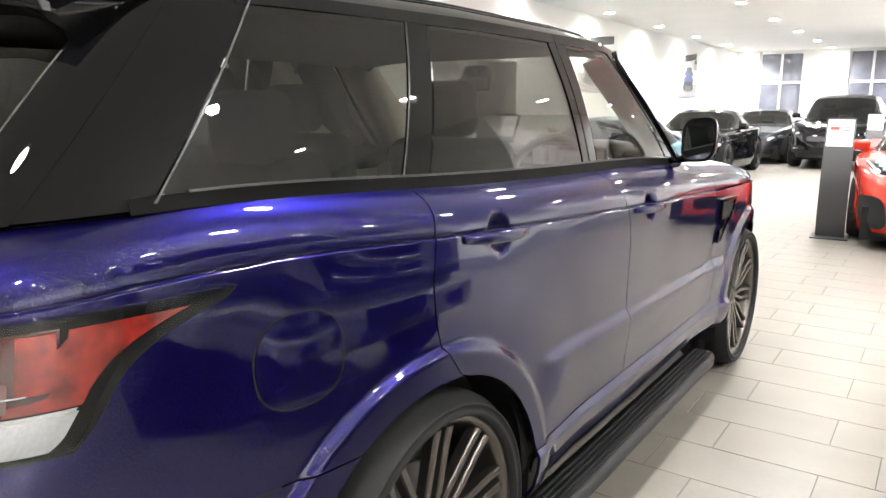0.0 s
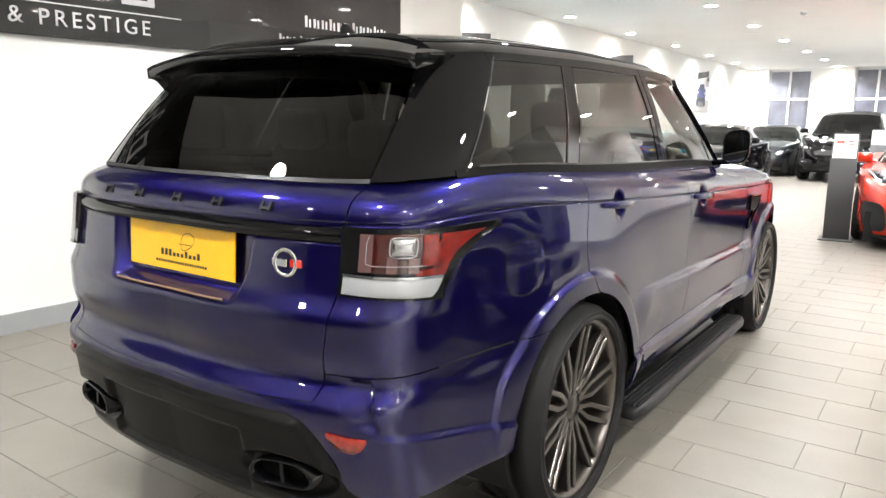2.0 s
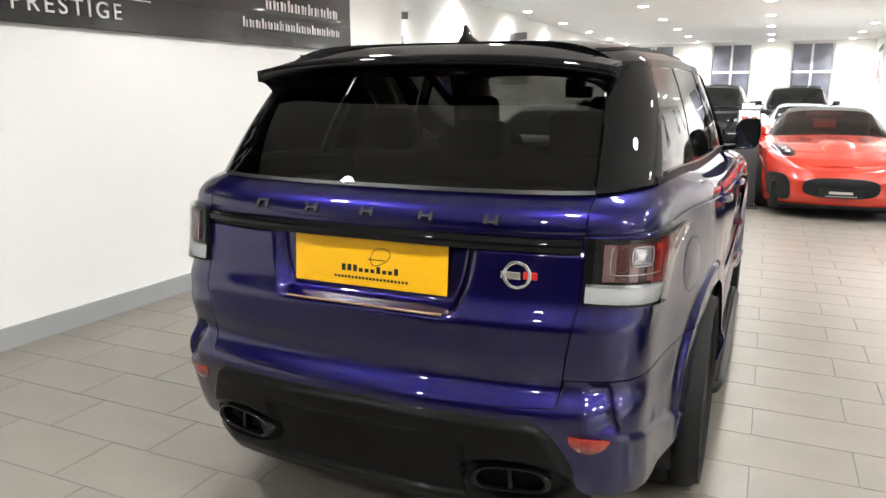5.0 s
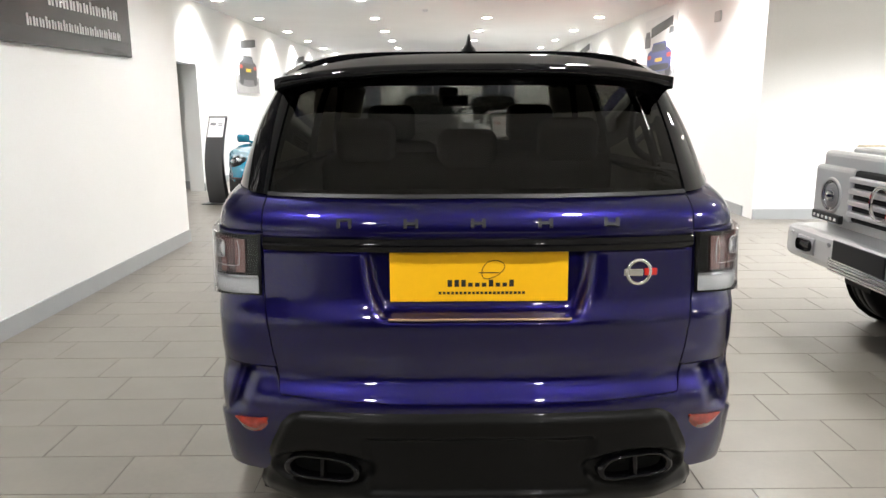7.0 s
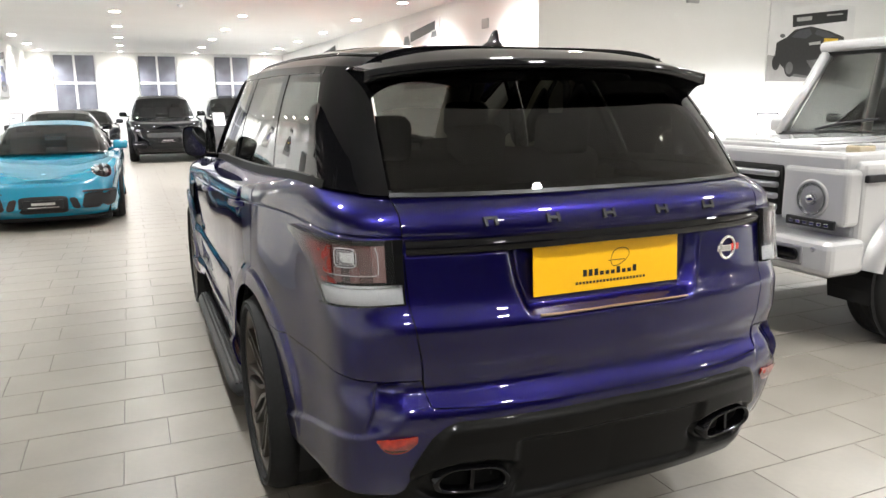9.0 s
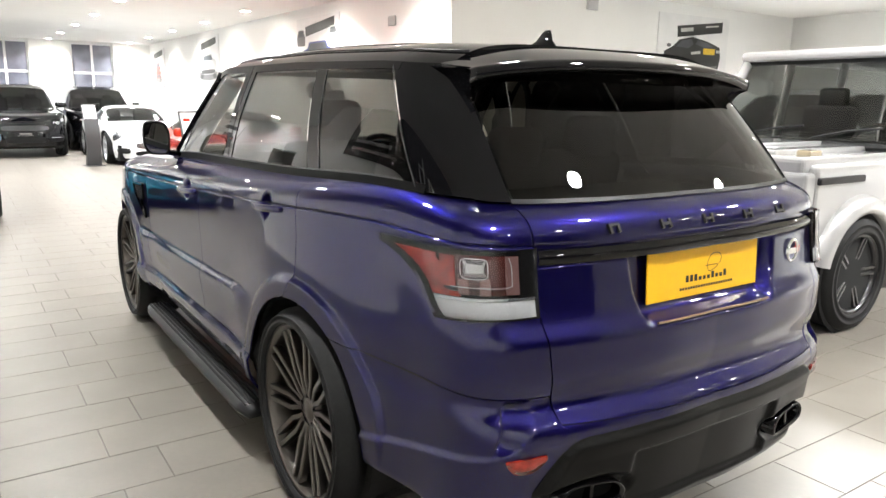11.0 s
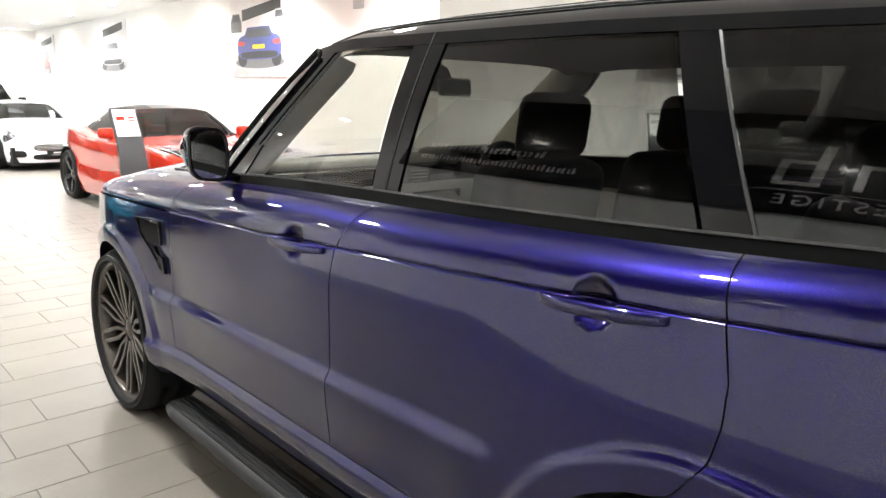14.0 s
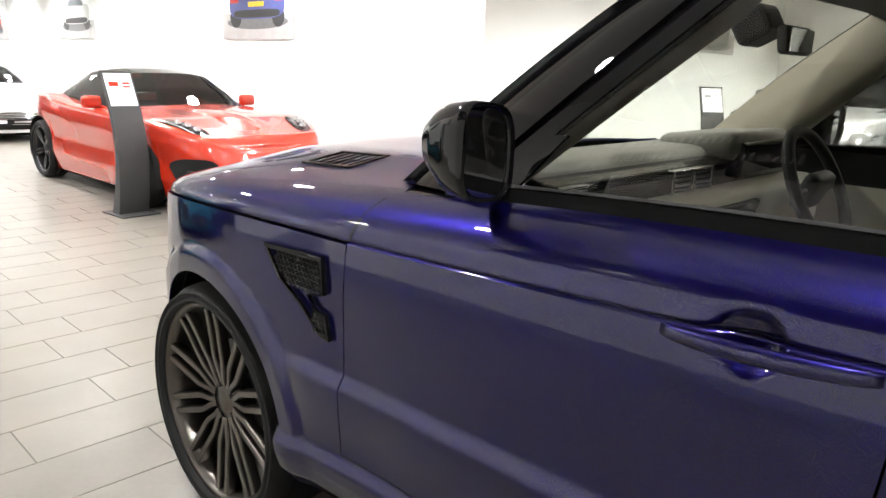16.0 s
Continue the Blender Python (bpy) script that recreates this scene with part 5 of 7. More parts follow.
part("dashboard_band", rounded(bmesh.new(), 0, 2.825, 1.172, 1.42, 0.10, 0.085, 0.012, 0.15), GLOSSBLACK, suv, "gloss black band with the air vents")
hood = part("instrument_hood", rounded(bmesh.new(), 0.385, 2.885, 1.238, 0.46, 0.26, 0.085, 0.036, -0.08), DASH, suv, smooth=True)
part("dial_panel", rounded(bmesh.new(), 0.385, 2.762, 1.205, 0.38, 0.03, 0.11, 0.012, 0.1), GLOSSBLACK, hood)
part("centre_screen", rounded(bmesh.new(), -0.02, 2.668, 1.065, 0.26, 0.02, 0.11, 0.006, 0.25), GLOSSBLACK, suv)
part("centre_console", rounded(bmesh.new(), 0, 2.25, 0.76, 0.26, 0.90, 0.22, 0.05), GLOSSBLACK, suv, smooth=True)
for x, w in ((-0.64, 0.045), (-0.150, 0.052), (-0.030, 0.052)):
    bm = bmesh.new()
    for q in (-1, 1):
        box(bm, x + q * w - 0.006, x + q * w + 0.006, 2.756, 2.782, 1.140, 1.206, bevel=0.002)
    box(bm, x - w, x + w, 2.758, 2.780, 1.200, 1.206, bevel=0.002)
    v = part("air_vent", bm, CHROME, suv, "bright-framed air vent")
    bm = bmesh.new()
    for i in range(4):
        box(bm, x - w + 0.006, x + w - 0.006, 2.760, 2.776, 1.146 + 0.014 * i, 1.152 + 0.014 * i)
    part("vent_slats", bm, STEEL, v)
bm = bmesh.new()
lathe(bm, [(0.185 + 0.018 * math.cos(a), 0.018 * math.sin(a)) for a in steps(0, 2 * math.pi, 10)], 40, Matrix.LocRotScale((0.37, 2.58, 1.13), Euler((0, 0, -math.pi / 2)), None) @ Matrix.Rotation(-0.45, 4, "Y"))
steer = part("steering_wheel", bm, LEATHER, suv, "black leather steering wheel", True)
bm = bmesh.new()
rounded(bm, 0.37, 2.595, 1.125, 0.16, 0.05, 0.12, 0.02, 0.45)
rounded(bm, 0.37, 2.595, 1.125, 0.34, 0.02, 0.03, 0.008, 0.45)
part("wheel_boss", bm, LEATHER, steer, smooth=True)
bm = bmesh.new()
rounded(bm, -0.01, 2.575, 1.540, 0.17, 0.03, 0.070, 0.012, -0.15)
rounded(bm, -0.05, 2.655, 1.575, 0.13, 0.09, 0.085, 0.02, -0.5)
inside_mirror = part("inside_mirror", bm, SATINBLACK, suv, "black inside mirror")
part("mirror_glass", a_box(-0.085, 0.065, 2.555, 2.558, 1.513, 1.567), bpy.data.materials["mirror_silver"], inside_mirror)
bm = bmesh.new()
sheet(bm, lambda u, v: roof(u * 0.97, 0.02 + 0.96 * v) + Vector((0, 0, -0.045)), steps(-1, 1, 16), steps(0, 1, 16))
part("headliner", bm, HEADLINER, suv, "dark roof lining", True)


def pillar_lining(u, v):
    """The padded inside of the windscreen pillar, from the screen's edge to the door frame."""
    a, b = screen(0.93, v), a_pillar(1.0, v) + Vector((-0.012, -0.045, -0.01))
    return a.lerp(b, u) + Vector((-0.075, -0.060, -0.040)) * math.sin(math.pi * u) ** 0.7


both("pillar_lining", pillar_lining, steps(0, 1, 10), steps(0, 1, 14), CREAM, suv, "cream pillar lining")
both("door_lining", lambda u, v: Vector((0.80, 1.0 + 2.0 * u, 0.55 + 0.66 * v)), steps(0, 1, 4), steps(0, 1, 4), LEATHER, suv)
both("door_card", lambda u, v: Vector((0.792, 2.05 + 0.85 * u, 0.85 + 0.25 * v)), steps(0, 1, 4), steps(0, 1, 4), CREAM, suv, "cream door card")
both("boot_lining", lambda u, v: Vector((0.70, 0.16 + 0.80 * u, 0.45 + 0.74 * v)), steps(0, 1, 4), steps(0, 1, 4), SATINBLACK, suv)
part("load_floor", a_box(-0.76, 0.76, 0.10, 0.95, 0.80, 0.83), SATINBLACK, suv)
part("parcel_cover", a_box(-0.72, 0.72, 0.16, 0.74, 1.17, 1.19), SATINBLACK, suv)


from mathutils.bvhtree import BVHTree

# ---- the other cars: one builder for the rounded ones ----
SHELLS = {}


def onto(car, origin, way, lift):
    """The point of a car's body that a straight line meets, lifted off it."""
    hit, n, _, _ = SHELLS[car.name].ray_cast(Vector(origin), Vector(way))
    if hit is None:
        return None
    if n.dot(Vector(way)) > 0:
        n = -n
    return hit + n * lift


class Body:
    """A car body from front (y = 0) to tail (y = length), as a skin over (s, z) with a deck and a cabin."""

    def __init__(self, length, width, waist, deck, cabin, base=0.20, n_front=2.6, n_rear=3.0, side=None, nose=None, tail=None, tuck=0.90):
        self.L, self.W, self.waist, self.deck, self.cab = length, width, waist, deck, cabin
        self.base, self.nf, self.nr, self.tuck = base, n_front, n_rear, tuck
        self.side = side or ((0.0, 0.93), (0.25, 0.985), (0.5, 0.965), (0.8, 1.0), (1.0, 0.985))
        self.nose = nose or ((0.0, 0.06), (0.3, 0.0), (0.6, 0.02), (1.0, 0.10))
        self.tail = tail or ((0.0, -0.10), (0.4, 0.0), (0.8, -0.02), (1.0, -0.06))

    def plan(self, s):
        c, k = math.cos(math.pi * s), math.sin(math.pi * s)
        n = self.nf if c > 0 else self.nr
        x = self.W / 2 * max(k, 0.0) ** (2 / n)
        y = self.L / 2 * (1 - math.copysign(abs(c) ** (2 / n), c))
        return x, y

    def skin(self, s, f, out=0.0):
        """f: 0 at the sill, 1 at the waist."""
        if out:
            e = 0.003
            n = (self.skin(min(s + e, 1), f) - self.skin(max(s - e, 0), f)).cross(self.skin(s, f + e) - self.skin(s, f - e))
            return self.skin(s, f) - n.normalized() * out * (-1 if n.x < 0 and 0.2 < s < 0.8 else 1)
        x, y = self.plan(s)
        fr, re = 1 - smooth(0, 0.22 * self.L, y), smooth(0.78 * self.L, self.L, y)
        zw = lin(y, *self.waist)
        z = self.base + (zw - self.base) * f
        k = lin(f, *self.side)
        return Vector((x * (k + (1 - k) * 0.4 * (fr + re)), y + fr * lin(f, *self.nose) + re * lin(f, *self.tail), z))

    def belt(self, s):
        p = self.skin(s, 1.0)
        t = self.tuck
        x, y = self.plan(s)
        cy = min(max(y, 0.25), self.L - 0.2)
        return Vector((p.x * t, p.y + (cy - p.y) * 0.45 if y < 0.25 or y > self.L - 0.2 else p.y, lin(y, *self.waist) + 0.035))

    def top(self, s, a):
        """The deck: a = 1 at its edge, 0 in the middle."""
        b = self.belt(s)
        zc = lin(b.y, *self.deck)
        return Vector((b.x * a, b.y, b.z + (zc - b.z) * (1 - a ** 2.2)))

    def front(self, x, f, out=0.01):
        """A point of the nose at a distance x from the middle."""
        a = abs(x)
        s = find(lambda q: self.skin(q, f), 0.0, 0.45, a, 0)
        p = self.skin(s, f)
        e = 0.01
        d = self.skin(s + e, f) - self.skin(max(s - e, 0), f)
        n = Vector((d.y, -d.x, 0)).normalized()
        p = p + n * out
        return Vector((math.copysign(p.x, x), p.y, p.z))

    def cabin(self, y, v):
        """The glasshouse: v = 0 at the belt, 0.5 at the roof's edge, 1 in the middle."""
        c = self.cab
        zr = lin(y, *c["roof"])
        zb = lin(y, *self.waist) + 0.03
        wb, wr = lin(y, *c["base"]), lin(y, *c["top"])
        zr = max(zr, zb + 0.005)
        if v < 0.5:
            t = v / 0.5
            edge = max(zr - 0.07, zb + 0.002)
            return Vector((wb + (wr - wb) * t + 0.02 * math.sin(math.pi * t), y, zb + (edge - zb) * t))
        t = (v - 0.5) / 0.5
        edge = max(zr - 0.07, zb + 0.002)
        return Vector((wr * math.cos(t * math.pi / 2) ** 0.8, y, edge + (zr - edge) * math.sin(t * math.pi / 2)))


def arches(y, z, wheels, r, zc):
    for c in wheels:
        if abs(y - c) < r:
            z = max(z, zc + math.sqrt(r * r - (y - c) ** 2))
    return z


def rounded_car(name, label, body, paint_mat, wheels, wheel_r, rim_mat, glass_mat, roof_mat=None, spokes=5, twin=True, rows=24):
    car = tagged(new(name), label, "car")
    b = body

    def flank(u, v):
        x, y = b.plan(u)
        p0 = b.skin(u, 0.0)
        zw = lin(y, *b.waist)
        lo = (arches(p0.y, b.base, wheels, wheel_r + 0.045, wheel_r) - b.base) / (zw - b.base) if x > b.W * 0.36 else 0.0
        return b.skin(u, min(lo, 0.97) + (1 - min(lo, 0.97)) * v)

    def shoulder(u, v):
        p, q = b.skin(u, 1.0), b.belt(u)
        return p.lerp(q, v) + Vector((0, 0, 0.012 * math.sin(math.pi * v)))
    us = steps(0, 1, 200)
    bm = bmesh.new()
    for fn, k in ((flank, False), (flip(flank), True)):
        sheet(bm, fn, us, steps(0, 1, rows), k)
    for fn, k in ((shoulder, False), (flip(shoulder), True)):
        sheet(bm, fn, us, steps(0, 1, 4), k)
    for k in (1, -1):
        sheet(bm, lambda u, v: Vector((k * b.top(u, 1 - v).x, *b.top(u, 1 - v)[1:])), us, steps(0, 1, 10), k < 0)
    # open the deck under the cabin
    ya, yb = b.cab["y"][0] + 0.12, b.cab["y"][3] - 0.20
    gone = []
    for f in bm.faces:
        c = f.calc_center_median()
        if ya < c.y < yb and abs(c.x) < lin(c.y, *b.cab["base"]) - 0.05:
            gone.append(f)
    bmesh.ops.delete(bm, geom=gone, context="FACES")
    bmesh.ops.remove_doubles(bm, verts=bm.verts, dist=0.0008)
    bmesh.ops.recalc_face_normals(bm, faces=bm.faces)
    SHELLS[car.name] = BVHTree.FromBMesh(bm)
    part("body", bm, paint_mat, car, smooth=True)
    part("underbody", a_box(-b.W * 0.40, b.W * 0.40, 0.25, b.L - 0.2, b.base - 0.06, b.base + 0.28), MATTBLACK, car)
    c = b.cab
    y0, y1, y2, y3 = c["y"]
    for fn_name, ya, yb, va, vb, mat in (("windscreen", y0, y1, 0.5, 1.0, glass_mat), ("roof", y1, y2, 0.5, 1.0, roof_mat or paint_mat), ("rear_window", y2, y3, 0.5, 1.0, glass_mat)):
        bm = bmesh.new()
        for k in (1, -1):
            sheet(bm, lambda u, v: Vector((k * b.cabin(ya + (yb - ya) * u, va + (vb - va) * v).x, *b.cabin(ya + (yb - ya) * u, va + (vb - va) * v)[1:])), steps(0, 1, 16), steps(0, 1, 10), k < 0)
        bmesh.ops.remove_doubles(bm, verts=bm.verts, dist=0.0005)
        bmesh.ops.recalc_face_normals(bm, faces=bm.faces)
        part(fn_name, bm, mat, car, smooth=True)
    both("pillar", lambda u, v: b.cabin(y0 + (y3 - y0) * u, 0.5 * v), steps(0, 1, 50), steps(0, 1, 8), c.get("pillar", GLOSSBLACK), car)
    g0, g1, g2, g3 = c["glass"]
    both("side_window", lambda u, v: b.cabin((g0 + (g1 - g0) * v) + ((g3 + (g2 - g3) * v) - (g0 + (g1 - g0) * v)) * u, 0.05 + 0.40 * v) + Vector((0.004, 0, 0)), steps(0, 1, 24), steps(0, 1, 6), glass_mat, car)
    part("cabin_floor", a_box(-b.W * 0.36, b.W * 0.36, y0 + 0.3, y3 - 0.1, b.base + 0.2, lin((y0 + y3) / 2, *b.waist) - 0.05), LEATHER, car)
    for x in (-b.W * 0.20, b.W * 0.20):
        bm = bmesh.new()
        ym = y1 + 0.45
        rounded(bm, x, ym, lin(ym, *b.waist) + 0.02, 0.46, 0.16, 0.50, 0.06, -0.2)
        rounded(bm, x, ym + 0.06, lin(ym, *b.waist) + 0.30, 0.26, 0.10, 0.16, 0.04, -0.1)
        part("seat", bm, LEATHER, car, smooth=True)
    made = wheel(rim_mat, wheel_r, wheel_r * 0.79, 0.24, spokes, twin)
    off = b.W / 2 - 0.155
    for i, (x, y) in enumerate((sx * off, y) for sx in (1, -1) for y in wheels):
        w = made if i == 0 else copy_thing(made, Matrix.Identity(4))
        set_wheel(w, car, x, y, wheel_r, x > 0, 0.3 * i)
    for k in (1, -1):
        for y in wheels:
            bm = bmesh.new()
            r = wheel_r + 0.05
            sheet(bm, lambda u, v: Vector((k * (b.W / 2 - 0.32 + 0.27 * v), y + r * math.cos(u), wheel_r + r * math.sin(u))), steps(-0.3, math.pi + 0.3, 18), steps(0, 1, 1))
            box(bm, k * (b.W / 2 - 0.34), k * (b.W / 2 - 0.32), y - r, y + r, wheel_r - 0.15, wheel_r + r)
            part("wheel_housing", bm, MATTBLACK, car)
    return car


def blob(car, name, fn, mat, label="", n=24, power=3.0, rings=5, smooth_it=True, dome=0.0):
    """A rounded patch: fn(a, b, lift) maps the square -1..1 to the surface."""
    bm = bmesh.new()
    rows = []
    for k in range(rings + 1):
        r = max(k / rings, 0.02)
        row = []
        for i in range(n):
            t = 2 * math.pi * i / n
            c, s = math.cos(t), math.sin(t)
            row.append(bm.verts.new(fn(r * math.copysign(abs(c) ** (2 / power), c), r * math.copysign(abs(s) ** (2 / power), s), dome * (1 - r * r))))
        rows.append(row)
    for a, b in zip(rows, rows[1:]):
        for i in range(n):
            j = (i + 1) % n
            bm.faces.new((a[i], a[j], b[j], b[i]))
    bm.faces.new(rows[0])
    bmesh.ops.recalc_face_normals(bm, faces=bm.faces)
    return part(name, bm, mat, car, label, smooth_it)


def nose_patch(car, body, name, x, f, w, h, mat, label="", power=4.0, out=0.012, dome=0.0, skew=0.0):
    """A patch laid on the nose, seen from the front."""
    centre = body.front(x, f)
    tall = centre.z - body.base

    def fn(a, b, d):
        px, pz = x + w * a + skew * b * w, body.base + tall * (1 + h / f * b)
        for _ in range(12):
            p = onto(car, (px, -1, pz), (0, 1, 0), out + d)
            if p and p.y < 1.2:
                return p
            px, pz = px * 0.985, pz * 0.99 + 0.003
        return body.front(px, f, out)
    return blob(car, name, fn, mat, label, power=power, dome=dome)


def top_patch(car, name, x, y, w, l, mat, label="", power=2.4, lift=0.006, dome=0.0, skew=0.0):
    """A patch laid on a bonnet or wing, seen from above; skew leans it outwards towards the back."""
    def fn(a, b, d):
        px, py = x + w * a + skew * b * l, y + l * b
        for _ in range(12):
            p = onto(car, (px, py, 3), (0, 0, -1), lift + d)
            if p and p.z > 0.35:
                return p
            px, py = px * 0.985, py + 0.008
        return Vector((px, py, 0.6))
    return blob(car, name, fn, mat, label, power=power, dome=dome)


def aimed_patch(car, name, centre, way, radius, mat, label="", lift=0.004, dome=0.0, power=2.0):
    """A patch laid on the body along a slanting line of sight."""
    way = Vector(way).normalized()
    side = way.cross(Vector((0, 0, 1))).normalized()
    up = side.cross(way)

    def fn(a, b, d):
        q = Vector(centre) + side * a * radius + up * b * radius * 1.12
        p = onto(car, q - way * 2, way, lift + d)
        return p if p and (p - q).length < 0.4 else q
    return blob(car, name, fn, mat, label, power=power, dome=dome)


def door_mirror(car, x, y, z, mat):
    for k in (1, -1):
        bm = bmesh.new()
        rounded(bm, k * x, y, z, 0.20, 0.10, 0.13, 0.04)
        tube(bm, [(k * (x - 0.16), y + 0.02, z - 0.07), (k * (x - 0.05), y + 0.01, z - 0.04)], 0.02, 6)
        part("door_mirror", bm, mat, car, smooth=True)


def place(car, x, y, turn=0.0):
    car.matrix_basis = Matrix.Translation((x, y, 0)) @ Matrix.Rotation(radians(turn), 4, "Z")


def show_plate(car, body, f, w=0.26, out=0.03):
    p = body.front(0.0, f, out)
    bm = a_box(-w, w, -0.004, 0.004, -0.055, 0.055, bevel=0.002)
    pl = part("show_plate", bm, SATINBLACK, car, "dark showroom plate with pale print bars")
    pl.location = p
    bm = bmesh.new()
    box(bm, -0.13, 0.13, -0.0012, 0.0, -0.006, 0.026)
    box(bm, -0.17, 0.17, -0.0012, 0.0, -0.036, -0.028)
    pr = part("print", bm, CHROME, pl)
    pr.location = (0, -0.0055, 0)


SEEGLASS = pane_material("dark_car_glass", (0.22, 0.23, 0.23))
TEAL = material("teal_paint", (0.003, 0.125, 0.19), 0.22, coat=1.0, coat_rough=0.02, grain=0.02, grain_scale=400)
RED = material("orange_red_paint", (0.42, 0.020, 0.005), 0.25, coat=1.0, coat_rough=0.02, grain=0.02, grain_scale=400)
WHITE = material("pearl_white_paint", (0.74, 0.75, 0.76), 0.28, coat=1.0, coat_rough=0.02, grain=0.01, grain_scale=400)
BLACKP = material("black_metallic_paint", (0.004, 0.004, 0.005), 0.04, spec=0.5, grain=0.05, grain_scale=600)
GREYP = material("dark_grey_paint", (0.022, 0.025, 0.030), 0.28, metal=0.4, coat=1.0, coat_rough=0.02, grain=0.05, grain_scale=600)
SILVERP = material("silver_metallic_paint", (0.42, 0.42, 0.42), 0.30, metal=0.4, coat=1.0, coat_rough=0.03, grain=0.03, grain_scale=700)

# ---- teal sports coupe ----
tb = Body(4.5, 1.85, ((0, 0.54), (0.12, 0.60), (0.35, 0.73), (0.65, 0.81), (1.1, 0.835), (2.2, 0.86), (3.4, 0.90), (4.0, 0.88), (4.5, 0.76)),
          ((0.0, 0.58), (0.25, 0.64), (0.6, 0.71), (1.0, 0.78), (1.45, 0.87), (3.6, 1.0), (4.5, 0.80)),
          {"y": (1.25, 1.95, 2.65, 4.05), "roof": ((1.25, 0.88), (1.6, 1.09), (1.95, 1.245), (2.3, 1.295), (2.65, 1.28), (3.2, 1.17), (4.05, 0.92)),
           "base": ((1.25, 0.72), (1.8, 0.77), (2.8, 0.78), (4.05, 0.60)), "top": ((1.25, 0.66), (1.95, 0.56), (2.65, 0.55), (4.05, 0.45)), "glass": (1.55, 2.0, 2.7, 3.2)},
          base=0.15, n_front=4.4, n_rear=3.2)
teal = rounded_car("sports_coupe", "bright teal sports coupe with round headlights parked facing forward", tb, TEAL, (0.98, 3.43), 0.335, DARKALLOY, SEEGLASS)
for k in (1, -1):
    mid = onto(teal, (k * 0.66, 0.34, 3), (0, 0, -1), 0.0)
    lamp = aimed_patch(teal, "headlamp", mid, (0, 0.80, -0.60), 0.118, GLOSSBLACK, "round dark headlamp", 0.004, 0.028)
    for dx, dz in ((-0.042, -0.042), (0.042, -0.042), (-0.042, 0.042), (0.042, 0.042)):
        q = mid + Vector((dx, 0.60 * dz, 0.80 * dz))
        p = onto(teal, q - Vector((0, 0.80, -0.60)), (0, 0.80, -0.60), 0.022) or q
        bm = bmesh.new()
        bmesh.ops.create_uvsphere(bm, u_segments=10, v_segments=6, radius=0.036, matrix=Matrix.Translation(p))
        part("lamp_bulb", bm, LAMPIN, lamp, smooth=True)
    nose_patch(teal, tb, "side_intake", k * 0.62, 0.46, 0.185, 0.21, MATTBLACK, "dark front intake with a bright upper blade", 6.0, 0.006, skew=0.12 * k)
    nose_patch(teal, tb, "intake_blade", k * 0.62, 0.70, 0.19, 0.03, SATINBLACK, "", 4, 0.022)
    nose_patch(teal, tb, "inner_intake", k * 0.345, 0.46, 0.045, 0.17, MATTBLACK, "", 3.5, 0.006, skew=-0.5 * k)
nose_patch(teal, tb, "centre_intake", 0.0, 0.44, 0.27, 0.26, MATTBLACK, "dark centre intake", 7.0, 0.006)
nose_patch(teal, tb, "front_splitter", 0.0, 0.05, 0.80, 0.05, MATTBLACK, "black front splitter", 5.0, 0.03)
top_patch(teal, "bonnet_crest", 0.0, 0.36, 0.025, 0.035, CHROME, "small crest", 2.5, 0.004)
show_plate(teal, tb, 0.46, 0.22, 0.02)
door_mirror(teal, 0.90, 1.62, 0.96, TEAL)
place(teal, -2.38, 8.05)

# ---- red sports coupe ----
rb = Body(4.47, 1.92, ((0, 0.60), (0.2, 0.70), (0.5, 0.79), (0.9, 0.855), (1.6, 0.88), (2.6, 0.91), (3.3, 0.985), (4.0, 0.965), (4.47, 0.87)),
          ((0.0, 0.60), (0.3, 0.74), (0.8, 0.88), (1.7, 0.97), (3.8, 0.99), (4.47, 0.88)),
          {"y": (1.60, 2.25, 2.75, 4.10), "roof": ((1.60, 0.93), (1.9, 1.125), (2.25, 1.29), (2.6, 1.335), (2.9, 1.325), (3.5, 1.20), (4.10, 0.99)),
           "base": ((1.6, 0.74), (2.2, 0.79), (3.0, 0.77), (4.10, 0.52)), "top": ((1.6, 0.68), (2.25, 0.57), (2.8, 0.55), (4.10, 0.40)), "glass": (1.92, 2.28, 2.9, 3.45)},
          base=0.16, n_front=3.6, n_rear=3.2, nose=((0.0, 0.05), (0.3, 0.0), (0.7, 0.0), (1.0, 0.06)))
red = rounded_car("sports_coupe", "orange-red sports coupe with black roof and black wheels", rb, RED, (1.08, 3.58), 0.345, DARKALLOY, SEEGLASS, GLOSSBLACK, 5, True)
for k in (1, -1):
    lamp = top_patch(red, "headlamp", k * 0.655, 0.58, 0.115, 0.25, SMOKE, "slim swept dark headlamp", 2.4, 0.004, 0.012, skew=k * 0.30)
    for t in (-0.5, -0.1, 0.3):
        p = onto(red, (k * (0.655 + 0.10 * t), 0.56 + 0.25 * t, 3), (0, 0, -1), 0.016)
        bm = bmesh.new()
        bmesh.ops.create_uvsphere(bm, u_segments=10, v_segments=6, radius=0.036, matrix=Matrix.Translation(p))
        part("lamp_bulb", bm, LAMPIN, lamp, smooth=True)
    top_patch(red, "lamp_brow", k * 0.735, 0.56, 0.014, 0.20, WHITELENS, "thin pale light guide", 3.0, 0.012, skew=k * 0.30)
    nose_patch(red, rb, "side_intake", k * 0.685, 0.42, 0.135, 0.30, MATTBLACK, "dark front side intake", 3.2, 0.006, skew=0.2 * k)
    # dark red colour stands for the shade inside the red vent
    top_patch(red, "bonnet_vent", k * 0.36, 1.20, 0.085, 0.14, DARKRED, "red bonnet vent, its shade put in as dark red", 3, 0.003)
